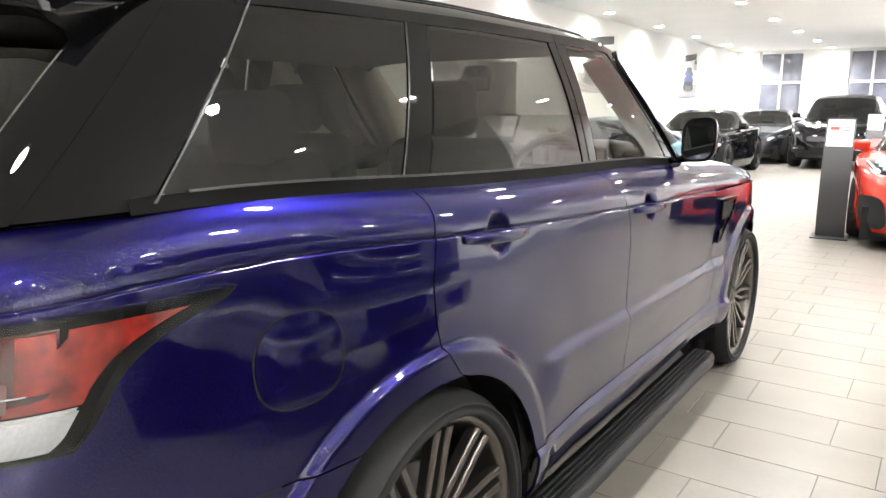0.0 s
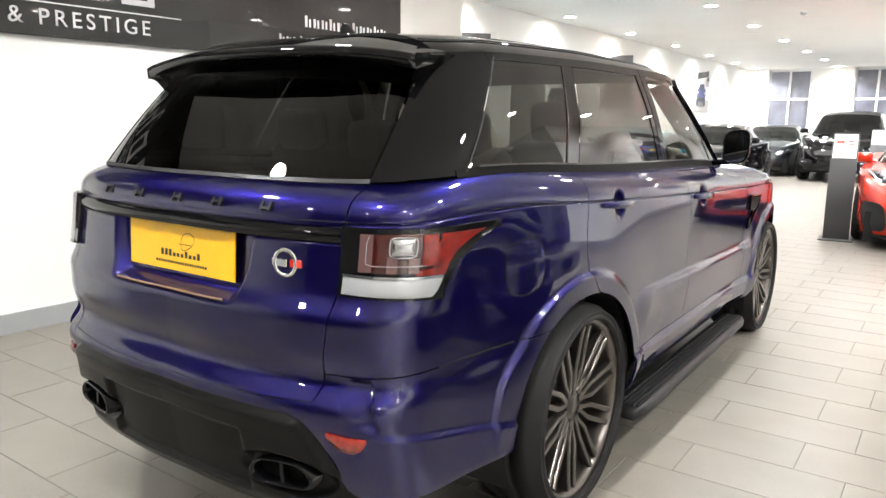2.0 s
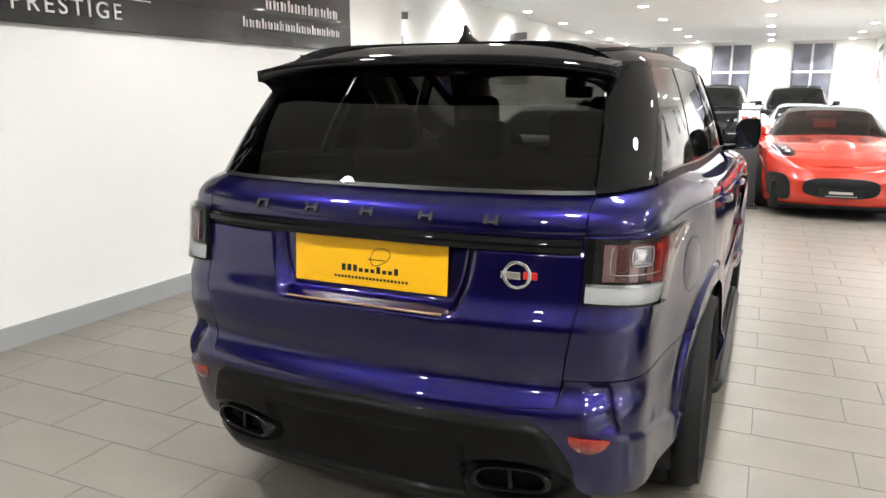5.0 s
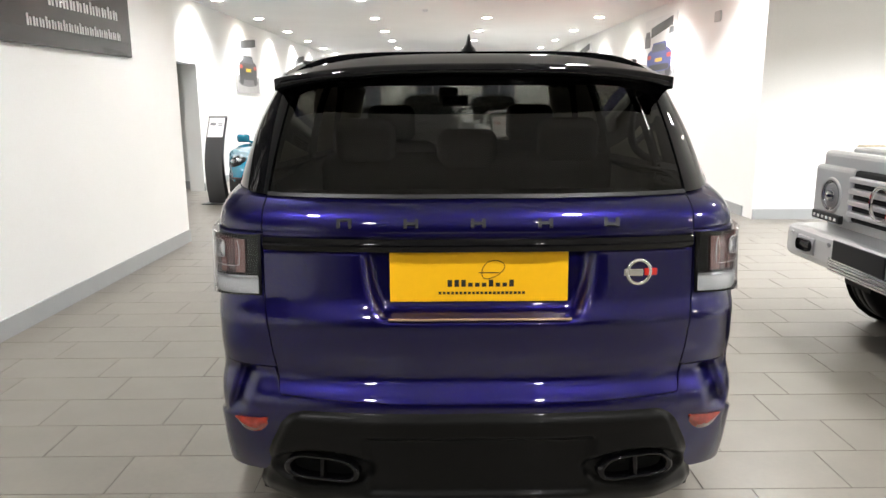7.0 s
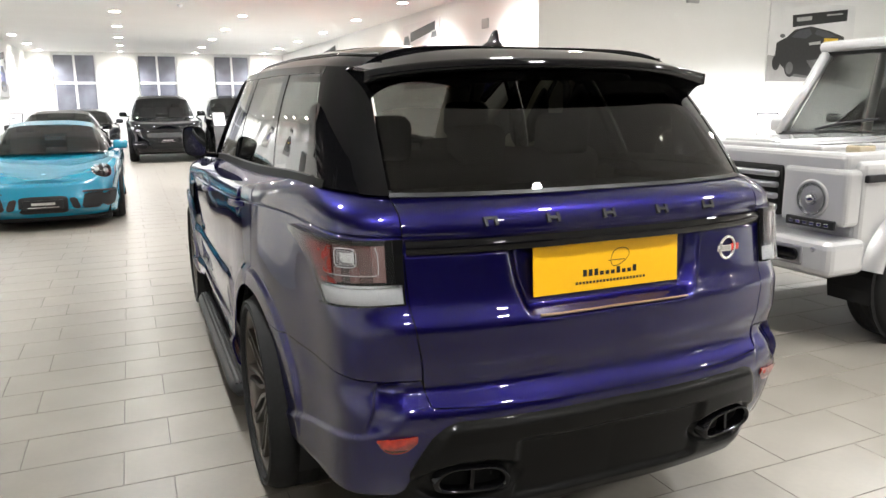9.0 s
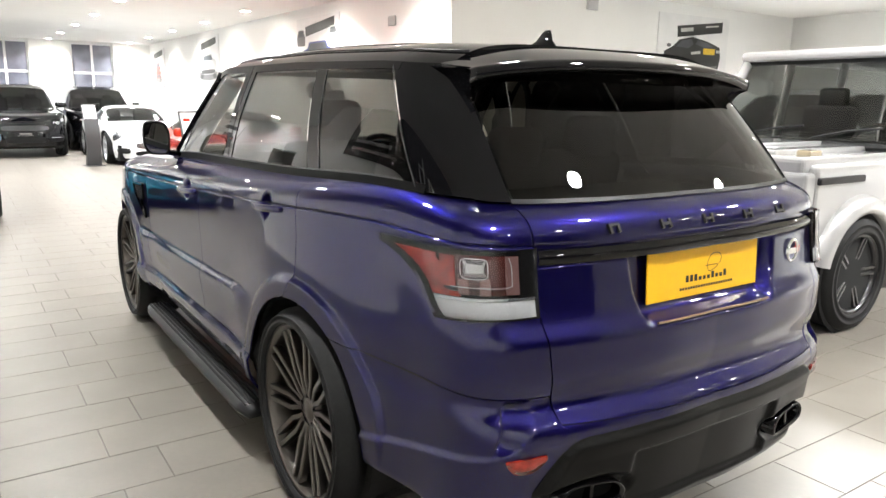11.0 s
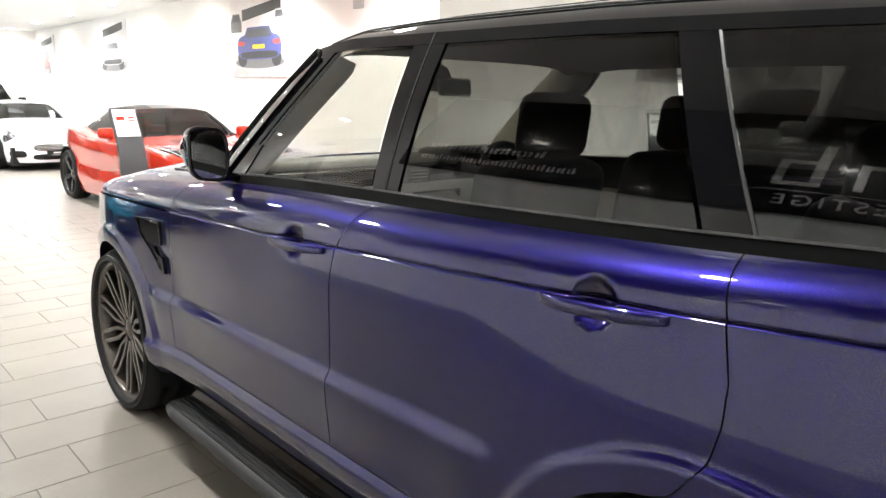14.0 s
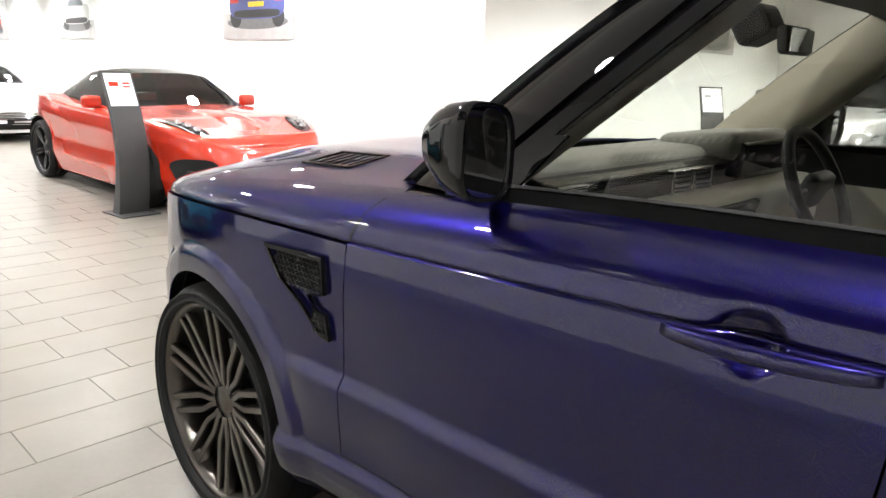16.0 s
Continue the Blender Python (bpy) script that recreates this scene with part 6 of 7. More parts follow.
nose_patch(red, rb, "grille", 0.0, 0.56, 0.42, 0.27, MATTBLACK, "dark oval mesh grille", 3.2, 0.006)
nose_patch(red, rb, "front_splitter", 0.0, 0.06, 0.78, 0.05, MATTBLACK, "black front splitter", 5.0, 0.03)
show_plate(red, rb, 0.42, 0.24)
door_mirror(red, 0.93, 1.98, 0.99, RED)
bm = bmesh.new()
rounded(bm, 0, 4.24, 0.955, 1.05, 0.16, 0.05, 0.018)
part("rear_wing", bm, RED, red, smooth=True)
place(red, 1.94, 7.92, 2.0)
top_patch(red, "bonnet_bulge", 0.0, 0.95, 0.22, 0.55, RED, "raised bonnet bulge", 3, -0.004, 0.035)

# ---- white sports coupe ----
hb = Body(4.72, 1.90, ((0, 0.58), (0.2, 0.68), (0.5, 0.76), (1.0, 0.83), (1.8, 0.86), (3.4, 0.92), (4.2, 0.92), (4.72, 0.86)),
          ((0.0, 0.62), (0.3, 0.74), (0.9, 0.86), (1.8, 0.94), (4.0, 0.98), (4.72, 0.90)),
          {"y": (1.70, 2.35, 2.95, 4.25), "roof": ((1.70, 0.92), (2.0, 1.08), (2.35, 1.225), (2.75, 1.28), (3.1, 1.26), (3.7, 1.14), (4.25, 0.98)),
           "base": ((1.7, 0.74), (2.4, 0.78), (3.2, 0.76), (4.25, 0.55)), "top": ((1.7, 0.68), (2.35, 0.57), (2.95, 0.55), (4.25, 0.42)), "glass": (2.0, 2.38, 3.1, 3.65), "pillar": WHITE},
          base=0.16, n_front=3.8, n_rear=3.2)
white = rounded_car("sports_coupe", "pearl white grand touring coupe with wide slatted grille", hb, WHITE, (0.95, 3.69), 0.35, SILVERALLOY, SEEGLASS, WHITE, 10, False)
for k in (1, -1):
    mid = onto(white, (k * 0.70, 0.36, 3), (0, 0, -1), 0.0)
    lamp = aimed_patch(white, "headlamp", mid, (0, 0.75, -0.66), 0.12, LAMPIN, "clear swept headlamp", 0.004, 0.012)
    bm = bmesh.new()
    bmesh.ops.create_uvsphere(bm, u_segments=12, v_segments=8, radius=0.055, matrix=Matrix.Translation(mid + Vector((0, 0.02, -0.005))))
    part("lamp_bulb", bm, LAMPIN, lamp, smooth=True)
    nose_patch(white, hb, "side_intake", k * 0.66, 0.32, 0.11, 0.12, MATTBLACK, "dark lower side intake", 3.0, 0.006)
nose_patch(white, hb, "grille", 0.0, 0.66, 0.44, 0.17, MATTBLACK, "wide dark grille with bright slats", 3.0, 0.006)
for i in range(5):
    nose_patch(white, hb, "grille_slat", 0.0, 0.54 + 0.06 * i, 0.42 - 0.02 * abs(i - 2), 0.012, CHROME, "", 6.0, 0.012)
nose_patch(white, hb, "lower_intake", 0.0, 0.26, 0.46, 0.13, MATTBLACK, "dark lower intake", 4.0, 0.006)
show_plate(white, hb, 0.42, 0.24)
door_mirror(white, 0.93, 2.08, 0.97, WHITE)
place(white, 1.86, 15.5, 1.5)

# ---- dark grand tourer and a dark saloon behind it ----
db = Body(4.80, 1.94, ((0, 0.62), (0.2, 0.76), (0.6, 0.86), (1.2, 0.91), (3.4, 0.97), (4.3, 0.97), (4.8, 0.90)),
          ((0.0, 0.66), (0.3, 0.82), (1.0, 0.94), (1.7, 1.0), (4.2, 1.03), (4.8, 0.92)),
          {"y": (1.60, 2.30, 3.05, 4.30), "roof": ((1.60, 0.97), (2.0, 1.20), (2.30, 1.34), (2.7, 1.40), (3.1, 1.38), (3.7, 1.24), (4.30, 1.02)),
           "base": ((1.6, 0.76), (2.4, 0.80), (3.4, 0.78), (4.3, 0.58)), "top": ((1.6, 0.70), (2.3, 0.60), (3.05, 0.58), (4.3, 0.45)), "glass": (1.95, 2.35, 3.25, 3.8)},
          base=0.18, n_front=3.4, n_rear=3.4)


def dark_car(name, label, body, mat, x, y, turn, wheels, r, grille_w=0.34):
    car = rounded_car(name, label, body, mat, wheels, r, DARKALLOY, SEEGLASS, mat, 5, True, rows=14)
    for k in (1, -1):
        for dx, rad in ((0.62, 0.10), (0.78, 0.07)):
            nose_patch(car, body, "headlamp", k * dx, 0.80, rad, rad * 1.25, LAMPIN, "round bright headlamp", 2.0, 0.012, 0.02)
        nose_patch(car, body, "side_intake", k * 0.62, 0.25, 0.16, 0.11, MATTBLACK, "dark lower intake", 3.5, 0.008)
    nose_patch(car, body, "grille", 0.0, 0.68, grille_w, 0.22, MATTBLACK, "dark mesh grille", 4.0, 0.010)
    nose_patch(car, body, "lower_intake", 0.0, 0.24, 0.34, 0.10, MATTBLACK, "", 4.0, 0.008)
    show_plate(car, body, 0.42, 0.24)
    door_mirror(car, body.W / 2 - 0.02, body.cab["y"][0] + 0.35, lin(body.cab["y"][0], *body.waist) + 0.12, mat)
    place(car, x, y, turn)
    return car


dark_car("grand_tourer", "black two-door grand tourer with round headlamps", db, BLACKP, -2.75, 14.1, 0.0, (0.92, 3.67), 0.36)
dark_car("saloon_car", "dark grey saloon car parked behind a black coupe", db, GREYP, -2.55, 19.6, 0.0, (0.92, 3.67), 0.36)

# ---- black sport utility vehicles ----
ub = Body(4.85, 1.98, ((0, 0.82), (0.15, 0.95), (0.4, 1.04), (1.0, 1.08), (2.0, 1.12), (4.0, 1.20), (4.85, 1.18)),
          ((0.0, 0.86), (0.2, 1.0), (0.8, 1.10), (1.7, 1.17), (4.85, 1.2)),
          {"y": (1.45, 2.20, 4.30, 4.80), "roof": ((1.45, 1.15), (1.85, 1.45), (2.20, 1.68), (2.7, 1.77), (3.6, 1.77), (4.30, 1.72), (4.80, 1.22)),
           "base": ((1.45, 0.82), (2.4, 0.86), (4.2, 0.84), (4.8, 0.74)), "top": ((1.45, 0.76), (2.2, 0.68), (4.2, 0.66), (4.8, 0.62)), "glass": (1.85, 2.25, 4.1, 4.35)},
          base=0.28, n_front=4.6, n_rear=5.0, tuck=0.88)


def black_suv(x, y, turn, label):
    car = rounded_car("sport_utility_vehicle", label, ub, BLACKP, (0.98, 3.90), 0.385, DARKALLOY, SEEGLASS, GLOSSBLACK, 10, True, rows=14)
    for k in (1, -1):
        nose_patch(car, ub, "headlamp", k * 0.74, 0.86, 0.17, 0.09, SMOKE, "dark slim headlamp", 4.0, 0.010)
        nose_patch(car, ub, "lamp_bulb", k * 0.70, 0.86, 0.045, 0.055, LAMPIN, "", 2.0, 0.016, 0.01)
        nose_patch(car, ub, "lamp_bulb", k * 0.82, 0.86, 0.045, 0.055, LAMPIN, "", 2.0, 0.016, 0.01)
        nose_patch(car, ub, "side_intake", k * 0.68, 0.30, 0.17, 0.14, SATINBLACK, "dark side intake", 3.5, 0.008)
        nose_patch(car, ub, "intake_blade", k * 0.68, 0.33, 0.15, 0.015, CHROME, "", 5.0, 0.016)
    nose_patch(car, ub, "grille", 0.0, 0.80, 0.50, 0.12, SATINBLACK, "black mesh grille", 5.0, 0.010)
    nose_patch(car, ub, "lower_intake", 0.0, 0.30, 0.42, 0.14, MATTBLACK, "dark lower intake", 5.0, 0.008)
    show_plate(car, ub, 0.55, 0.25)
    door_mirror(car, 1.04, 1.85, 1.24, BLACKP)
    place(car, x, y, turn)
    return car


black_suv(-0.45, 18.5, 0.0, "gloss black sport utility vehicle facing down the showroom")
black_suv(1.75, 20.38, 0.0, "black sport utility vehicle parked behind a white coupe")

# a silver-grey crossover at the back of the bay
BAYGREY = material("silver_grey_paint", (0.20, 0.20, 0.20), 0.28, metal=0.4, coat=1.0, coat_rough=0.02, grain=0.05, grain_scale=600)
bay_car = rounded_car("crossover_car", "silver-grey crossover parked beside the off-roader", ub, BAYGREY, (0.98, 3.90), 0.37, DARKALLOY, SEEGLASS, BAYGREY, 5, True, rows=14)
for k in (1, -1):
    nose_patch(bay_car, ub, "headlamp", k * 0.74, 0.86, 0.17, 0.09, LAMPIN, "clear slim headlamp", 4.0, 0.010)
nose_patch(bay_car, ub, "grille", 0.0, 0.74, 0.50, 0.16, SATINBLACK, "black grille", 5.0, 0.010)
door_mirror(bay_car, 1.04, 1.85, 1.24, BAYGREY)
place(bay_car, 6.35, 4.75, -90.0)


# ---- silver off-roader in the bay ----
def off_roader():
    car = tagged(new("off_roader"), "boxy silver off-road car with a slatted grille and flared arches", "car")
    W = 0.86
    bm = bmesh.new()
    rounded(bm, 0, 2.42, 0.86, 2 * W, 4.35, 0.60, 0.045)
    rounded(bm, 0, 0.82, 1.13, 2 * W - 0.10, 1.30, 0.16, 0.035)
    rounded(bm, 0, 2.98, 1.19, 2 * W - 0.04, 3.15, 0.10, 0.03)
    part("body", bm, SILVERP, car, smooth=False)
    bm = bmesh.new()
    rounded(bm, 0, 0.84, 1.215, 1.16, 1.22, 0.05, 0.020)
    rounded(bm, 0, 0.84, 1.235, 0.50, 1.16, 0.05, 0.022)
    part("bonnet", bm, SILVERP, car)
    # wing fronts, grille and its slats
    for k in (1, -1):
        part("lamp_panel", rounded(bmesh.new(), k * 0.62, 0.215, 0.945, 0.46, 0.14, 0.34, 0.03), SILVERP, car)
        bm = bmesh.new()
        lathe(bm, [(0.098, 0.0), (0.108, -0.012), (0.118, -0.004), (0.118, 0.03)], 36, Matrix.Translation((k * 0.62, 0.145, 0.925)) @ Matrix.Rotation(math.pi / 2, 4, "Z"))
        lamp = part("headlamp", bm, SILVERP, car, "round clear headlamp", True)
        bm = bmesh.new()
        lathe(bm, [(0.0, 0.03), (0.05, 0.012), (0.098, -0.006), (0.10, -0.012)], 30, Matrix.Translation((k * 0.62, 0.145, 0.925)) @ Matrix.Rotation(math.pi / 2, 4, "Z"))
        part("reflector_bowl", bm, LAMPIN, lamp, smooth=True)
        bm = bmesh.new()
        bmesh.ops.create_uvsphere(bm, u_segments=14, v_segments=8, radius=0.042, matrix=Matrix.Translation((k * 0.62, 0.150, 0.925)))
        part("lamp_bulb", bm, CHROME, lamp, smooth=True)
        bm = bmesh.new()
        lathe(bm, [(0.0, -0.014), (0.06, -0.020), (0.097, -0.010)], 30, Matrix.Translation((k * 0.62, 0.135, 0.925)) @ Matrix.Rotation(math.pi / 2, 4, "Z"))
        part("lamp_cover", bm, LENS, lamp, smooth=True)
        strip_l = part("daylight_strip", rounded(bmesh.new(), k * 0.63, 0.135, 0.785, 0.34, 0.03, 0.055, 0.008), SATINBLACK, car, "slim daytime running light strip")
        for i in range(6):
            part("light_diode", rounded(bmesh.new(), k * 0.63 - 0.125 + 0.05 * i, 0.118, 0.782, 0.032, 0.006, 0.020, 0.003), CHROME, strip_l)
        part("indicator", rounded(bmesh.new(), k * 0.70, 0.42, 1.222, 0.10, 0.15, 0.045, 0.016), material("amber_clear_lens", (0.36, 0.30, 0.20), 0.15, coat=1.0) if k == 1 else bpy.data.materials["amber_clear_lens"], car, "clear amber wing-top indicator")
    part("grille_surround", rounded(bmesh.new(), 0, 0.19, 0.95, 0.76, 0.10, 0.32, 0.02), MATTBLACK, car)
    for i in range(4):
        part("grille_slat", rounded(bmesh.new(), 0, 0.13, 0.845 + 0.070 * i, 0.74, 0.05, 0.036, 0.012), SILVERALLOY, car, "bright horizontal grille slat", True)
    bm = bmesh.new()
    m = Matrix.Translation((0, 0.095, 0.95)) @ Matrix.Rotation(math.pi / 2, 4, "Z")
    lathe(bm, [(0.088, 0.0), (0.088, -0.014), (0.104, -0.014), (0.104, 0.0)], 32, m)
    part("grille_emblem", bm, CHROME, car, "round chrome emblem ring", True)
    # bumper
    bumper_g = part("front_bumper", rounded(bmesh.new(), 0, 0.16, 0.60, 2 * W + 0.06, 0.32, 0.22, 0.05), SILVERP, car, smooth=False)
    part("number_plate_panel", rounded(bmesh.new(), 0, -0.008, 0.64, 0.52, 0.014, 0.12, 0.004), SATINBLACK, bumper_g, "dark showroom plate")
    for i in range(5):
        part("lower_slat", rounded(bmesh.new(), 0, -0.004, 0.505 + 0.018 * i, 0.62, 0.012, 0.009, 0.002), CHROME, bumper_g)
    for k in (1, -1):
        part("lamp_recess", rounded(bmesh.new(), k * 0.60, -0.002, 0.605, 0.22, 0.012, 0.11, 0.012), SILVERALLOY, bumper_g)
        part("fog_lamp", rounded(bmesh.new(), k * 0.60, -0.008, 0.605, 0.17, 0.016, 0.075, 0.03), GLOSSBLACK, bumper_g, "oval fog lamp")
        for dx in (-0.03, 0.03):
            part("parking_sensor", rounded(bmesh.new(), k * 0.32 + dx * 0 + k * (0.46 if dx > 0 else 0.0), -0.002, 0.655, 0.026, 0.008, 0.026, 0.01), SILVERALLOY, bumper_g)
    part("skid_plate", rounded(bmesh.new(), 0, 0.30, 0.50, 1.0, 0.40, 0.05, 0.02), MATTBLACK, car)
    # flared arches
    for k in (1, -1):
        for yc in (0.85, 3.70):
            bm = bmesh.new()
            prof = steps(0.0, math.pi - 0.22, 22)
            rows = []
            for r, x in ((0.425, W - 0.03), (0.425, W + 0.065), (0.455, W + 0.075), (0.525, W + 0.055), (0.555, W - 0.01)):
                rows.append([bm.verts.new((k * x, yc + r * math.cos(a) * 1.02, 0.40 + r * math.sin(a))) for a in prof])
            for a, b in zip(rows, rows[1:]):
                for i in range(len(prof) - 1):
                    bm.faces.new((a[i], a[i + 1], b[i + 1], b[i]))
            bmesh.ops.recalc_face_normals(bm, faces=bm.faces)
            part("wheel_flare", bm, SILVERP, car, "silver flared wheel arch", True)
            bm = bmesh.new()
            sheet(bm, lambda u, v: Vector((k * (W - 0.30 + 0.30 * v), yc + 0.43 * math.cos(u), 0.40 + 0.43 * math.sin(u))), steps(-0.3, math.pi + 0.3, 18), steps(0, 1, 1))
            lathe(bm, [(0.0, 0.0), (0.43, 0.0)], 24, Matrix.Translation((k * (W + 0.004), yc, 0.40)))
            part("wheel_housing", bm, MATTBLACK, car)
        part("side_moulding", rounded(bmesh.new(), k * (W + 0.006), 2.28, 0.98, 0.03, 1.70, 0.055, 0.008), SATINBLACK, car, "black side rubbing strip")
        part("side_moulding", rounded(bmesh.new(), k * (W + 0.006), 0.55, 1.06, 0.03, 0.55, 0.045, 0.008), SATINBLACK, car, "black side rubbing strip")
        part("door_seam", a_box(k * (W + 0.0005), k * (W + 0.002), 1.42, 1.428, 0.58, 1.15), MATTBLACK, car)
        part("door_seam", a_box(k * (W + 0.0005), k * (W + 0.002), 2.38, 2.388, 0.58, 1.15), MATTBLACK, car)
        part("door_handle", rounded(bmesh.new(), k * (W + 0.02), 2.22, 1.04, 0.03, 0.16, 0.03, 0.008), SILVERP, car)
    # cabin
    ya, yb, zb, zt = 1.40, 1.76, 1.23, 1.89
    for k in (1, -1):
        for a, b, rad in (((0.79, ya, zb), (0.70, yb, zt), 0.045), ((0.80, 2.45, zb), (0.715, 2.45, zt), 0.045), ((0.80, 3.40, zb), (0.715, 3.40, zt), 0.045), ((0.79, 4.50, zb), (0.70, 4.45, zt), 0.055)):
            bm = bmesh.new()
            tube(bm, [(k * a[0], a[1], a[2]), (k * b[0], b[1], b[2])], rad, 8)
            part("window_pillar", bm, SILVERP, car, smooth=True)
    part("roof", rounded(bmesh.new(), 0, 3.10, 1.935, 1.50, 2.80, 0.09, 0.04), SILVERP, car)
    bm = bmesh.new()
    sheet(bm, lambda u, v: Vector(((-0.76 + 1.52 * u) * (1 - 0.12 * v), ya + (yb - ya) * v, zb + (zt - zb) * v)), steps(0, 1, 2), steps(0, 1, 2))
    part("windscreen", bm, CLEAR, car, "upright clear windscreen")
    bm = bmesh.new()
    for a in (((-0.78, ya, zb), (0.78, ya, zb)), ((-0.70, yb, zt), (0.70, yb, zt))):
        tube(bm, a, 0.03, 6)
    part("screen_seal", bm, RUBBER, car)
    for k in (1, -1):
        for y0, y1 in ((1.50, 2.40), (2.50, 3.35), (3.45, 4.42)):
            bm = bmesh.new()
            sheet(bm, lambda u, v: Vector((k * (0.80 - 0.085 * v), y0 + (y1 - y0) * u + (0.36 * v * (1 - u) if y0 < 1.6 else 0), zb + (zt - zb) * v)), steps(0, 1, 2), steps(0, 1, 2))
            part("side_window", bm, SEEGLASS, car)
    part("rear_panel", rounded(bmesh.new(), 0, 4.52, 1.50, 1.50, 0.08, 0.74, 0.03), SILVERP, car)
    part("dashboard", rounded(bmesh.new(), 0, 1.66, 1.19, 1.42, 0.34, 0.14, 0.05), LEATHER, car, smooth=True)
    for x in (-0.36, 0.36):
        bm = bmesh.new()
        rounded(bm, x, 2.55, 1.22, 0.48, 0.16, 0.62, 0.06, -0.15)
        rounded(bm, x, 2.62, 1.60, 0.26, 0.10, 0.18, 0.04)
        part("seat", bm, LEATHER, car, smooth=True)
    bm = bmesh.new()
    lathe(bm, [(0.185 + 0.016 * math.cos(a), 0.016 * math.sin(a)) for a in steps(0, 2 * math.pi, 8)], 28, Matrix.LocRotScale((0.36, 1.95, 1.22), Euler((0, 0, math.pi / 2)), None) @ Matrix.Rotation(0.5, 4, "Y"))
    part("steering_wheel", bm, LEATHER, car, smooth=True)
    for x0 in (-0.45, 0.15):
        bm = bmesh.new()
        tube(bm, [(x0, ya + 0.0, zb + 0.05), (x0 + 0.25, ya + 0.03, zb + 0.11), (x0 + 0.50, ya + 0.05, zb + 0.14)], 0.011, 6)
        part("wiper", bm, SATINBLACK, car)
    door_mirror(car, 0.98, 1.62, 1.30, SILVERP)
    made = wheel(DARKALLOY, 0.40, 0.275, 0.27, 5, True)
    for i, (x, y) in enumerate((sx * 0.775, y) for sx in (1, -1) for y in (0.85, 3.70)):
        w = made if i == 0 else copy_thing(made, Matrix.Identity(4))
        set_wheel(w, car, x, y, 0.40, x > 0, 0.4 * i)
    part("underbody", a_box(-0.55, 0.55, 0.5, 4.4, 0.36, 0.60), MATTBLACK, car)
    return car


place(off_roader(), 2.29, 1.86, -90.0)

# ---- information totems ----
TOTEM = material("dark_grey_powder_coat", (0.05, 0.05, 0.052), 0.4, metal=0.2, grain=0.05, grain_scale=300, bump=0.05)
CARD = material("white_print_card", (0.82, 0.82, 0.82), 0.3, spec=0.4)
PRINTG = material("grey_print", (0.25, 0.25, 0.26), 0.5)


def totem(x, y, turn, swatch):
    t = tagged(new("information_totem"), "curved dark grey totem with a white information card on top", "display stand", "information totems")
    hgt, w = 1.31, 0.145

    def face(v):
        """Depth of the curved blade at a height fraction."""
        return -0.10 * math.sin(math.pi * min(v * 1.05, 1.0)) + 0.16 * v * v
    bm = bmesh.new()
    vs = steps(0, 1, 26)
    front = [[bm.verts.new((k * w, face(v), 0.012 + hgt * v)) for k in (-1, 1)] for v in vs]
    back = [[bm.verts.new((k * w, face(v) + 0.035 + 0.10 * (1 - v) ** 2, 0.012 + hgt * v)) for k in (-1, 1)] for v in vs]
    for rows, flipit in ((front, False), (back, True)):
        for a, b in zip(rows, rows[1:]):
            q = (a[0], a[1], b[1], b[0])
            bm.faces.new(q[::-1] if flipit else q)
    for i in range(len(vs) - 1):
        for k in (0, 1):
            bm.faces.new((front[i][k], front[i + 1][k], back[i + 1][k], back[i][k]))
    bm.faces.new((front[-1][0], front[-1][1], back[-1][1], back[-1][0]))
    bmesh.ops.recalc_face_normals(bm, faces=bm.faces)
    part("blade", bm, TOTEM, t)
    part("foot_plate", a_box(-0.19, 0.19, -0.16, 0.26, 0.0, 0.012, bevel=0.003), TOTEM, t)
    v0, v1 = 0.765, 0.985
    bm = bmesh.new()
    sheet(bm, lambda u, v: Vector((-0.128 + 0.256 * u, face(v0 + (v1 - v0) * v) - 0.006, 0.012 + hgt * (v0 + (v1 - v0) * v))), steps(0, 1, 1), steps(0, 1, 5))
    fold(bm, 0.004)
    card = part("information_card", bm, CARD, t, "white printed information card")
    bm = bmesh.new()
    for u0, u1, a, b in ((-0.10, -0.01, 0.60, 0.74), (0.03, 0.10, 0.66, 0.72), (0.03, 0.10, 0.56, 0.61)):
        va, vb = v0 + (v1 - v0) * a, v0 + (v1 - v0) * b
        sheet(bm, lambda u, v: Vector((u0 + (u1 - u0) * u, face(va + (vb - va) * v) - 0.0085, 0.012 + hgt * (va + (vb - va) * v))), steps(0, 1, 1), steps(0, 1, 2))
    part("print", bm, swatch, card, "small printed car picture and text bars")
    place(t, x, y, turn)
    return t


totem(0.83, 8.70, 4.0, RED)
totem(-3.53, 8.93, -12.0, PRINTG)
totem(0.62, 15.95, 6.0, PRINTG)
totem(-3.3, 22.0, -10.0, PRINTG)
totem(-3.9, 18.6, -10.0, PRINTG)
totem(7.1, 5.95, -40.0, PRINTG)

# ---- the company sign ----
SIGN = material("charcoal_sign_board", (0.014, 0.014, 0.015), 0.22, coat=0.4, grain=0.05, grain_scale=200)
SILVERLET = material("silver_lettering", (0.62, 0.62, 0.63), 0.35, metal=0.5)
sign_angle = math.atan2(-2.93 + 3.28, 14.85)
sign = tagged(new("company_sign"), "long charcoal wall sign with silver lettering", "sign")
sign.matrix_basis = Matrix.Translation((-3.066, 0.07, -0.152)) @ Matrix.Rotation(-sign_angle, 4, "Z") @ Matrix.Diagonal((1.0, 1.123, 1.12, 1.0))
part("board", a_box(0.004, 0.034, -3.1, 4.12, 1.868, 2.99, bevel=0.003), SIGN, sign)


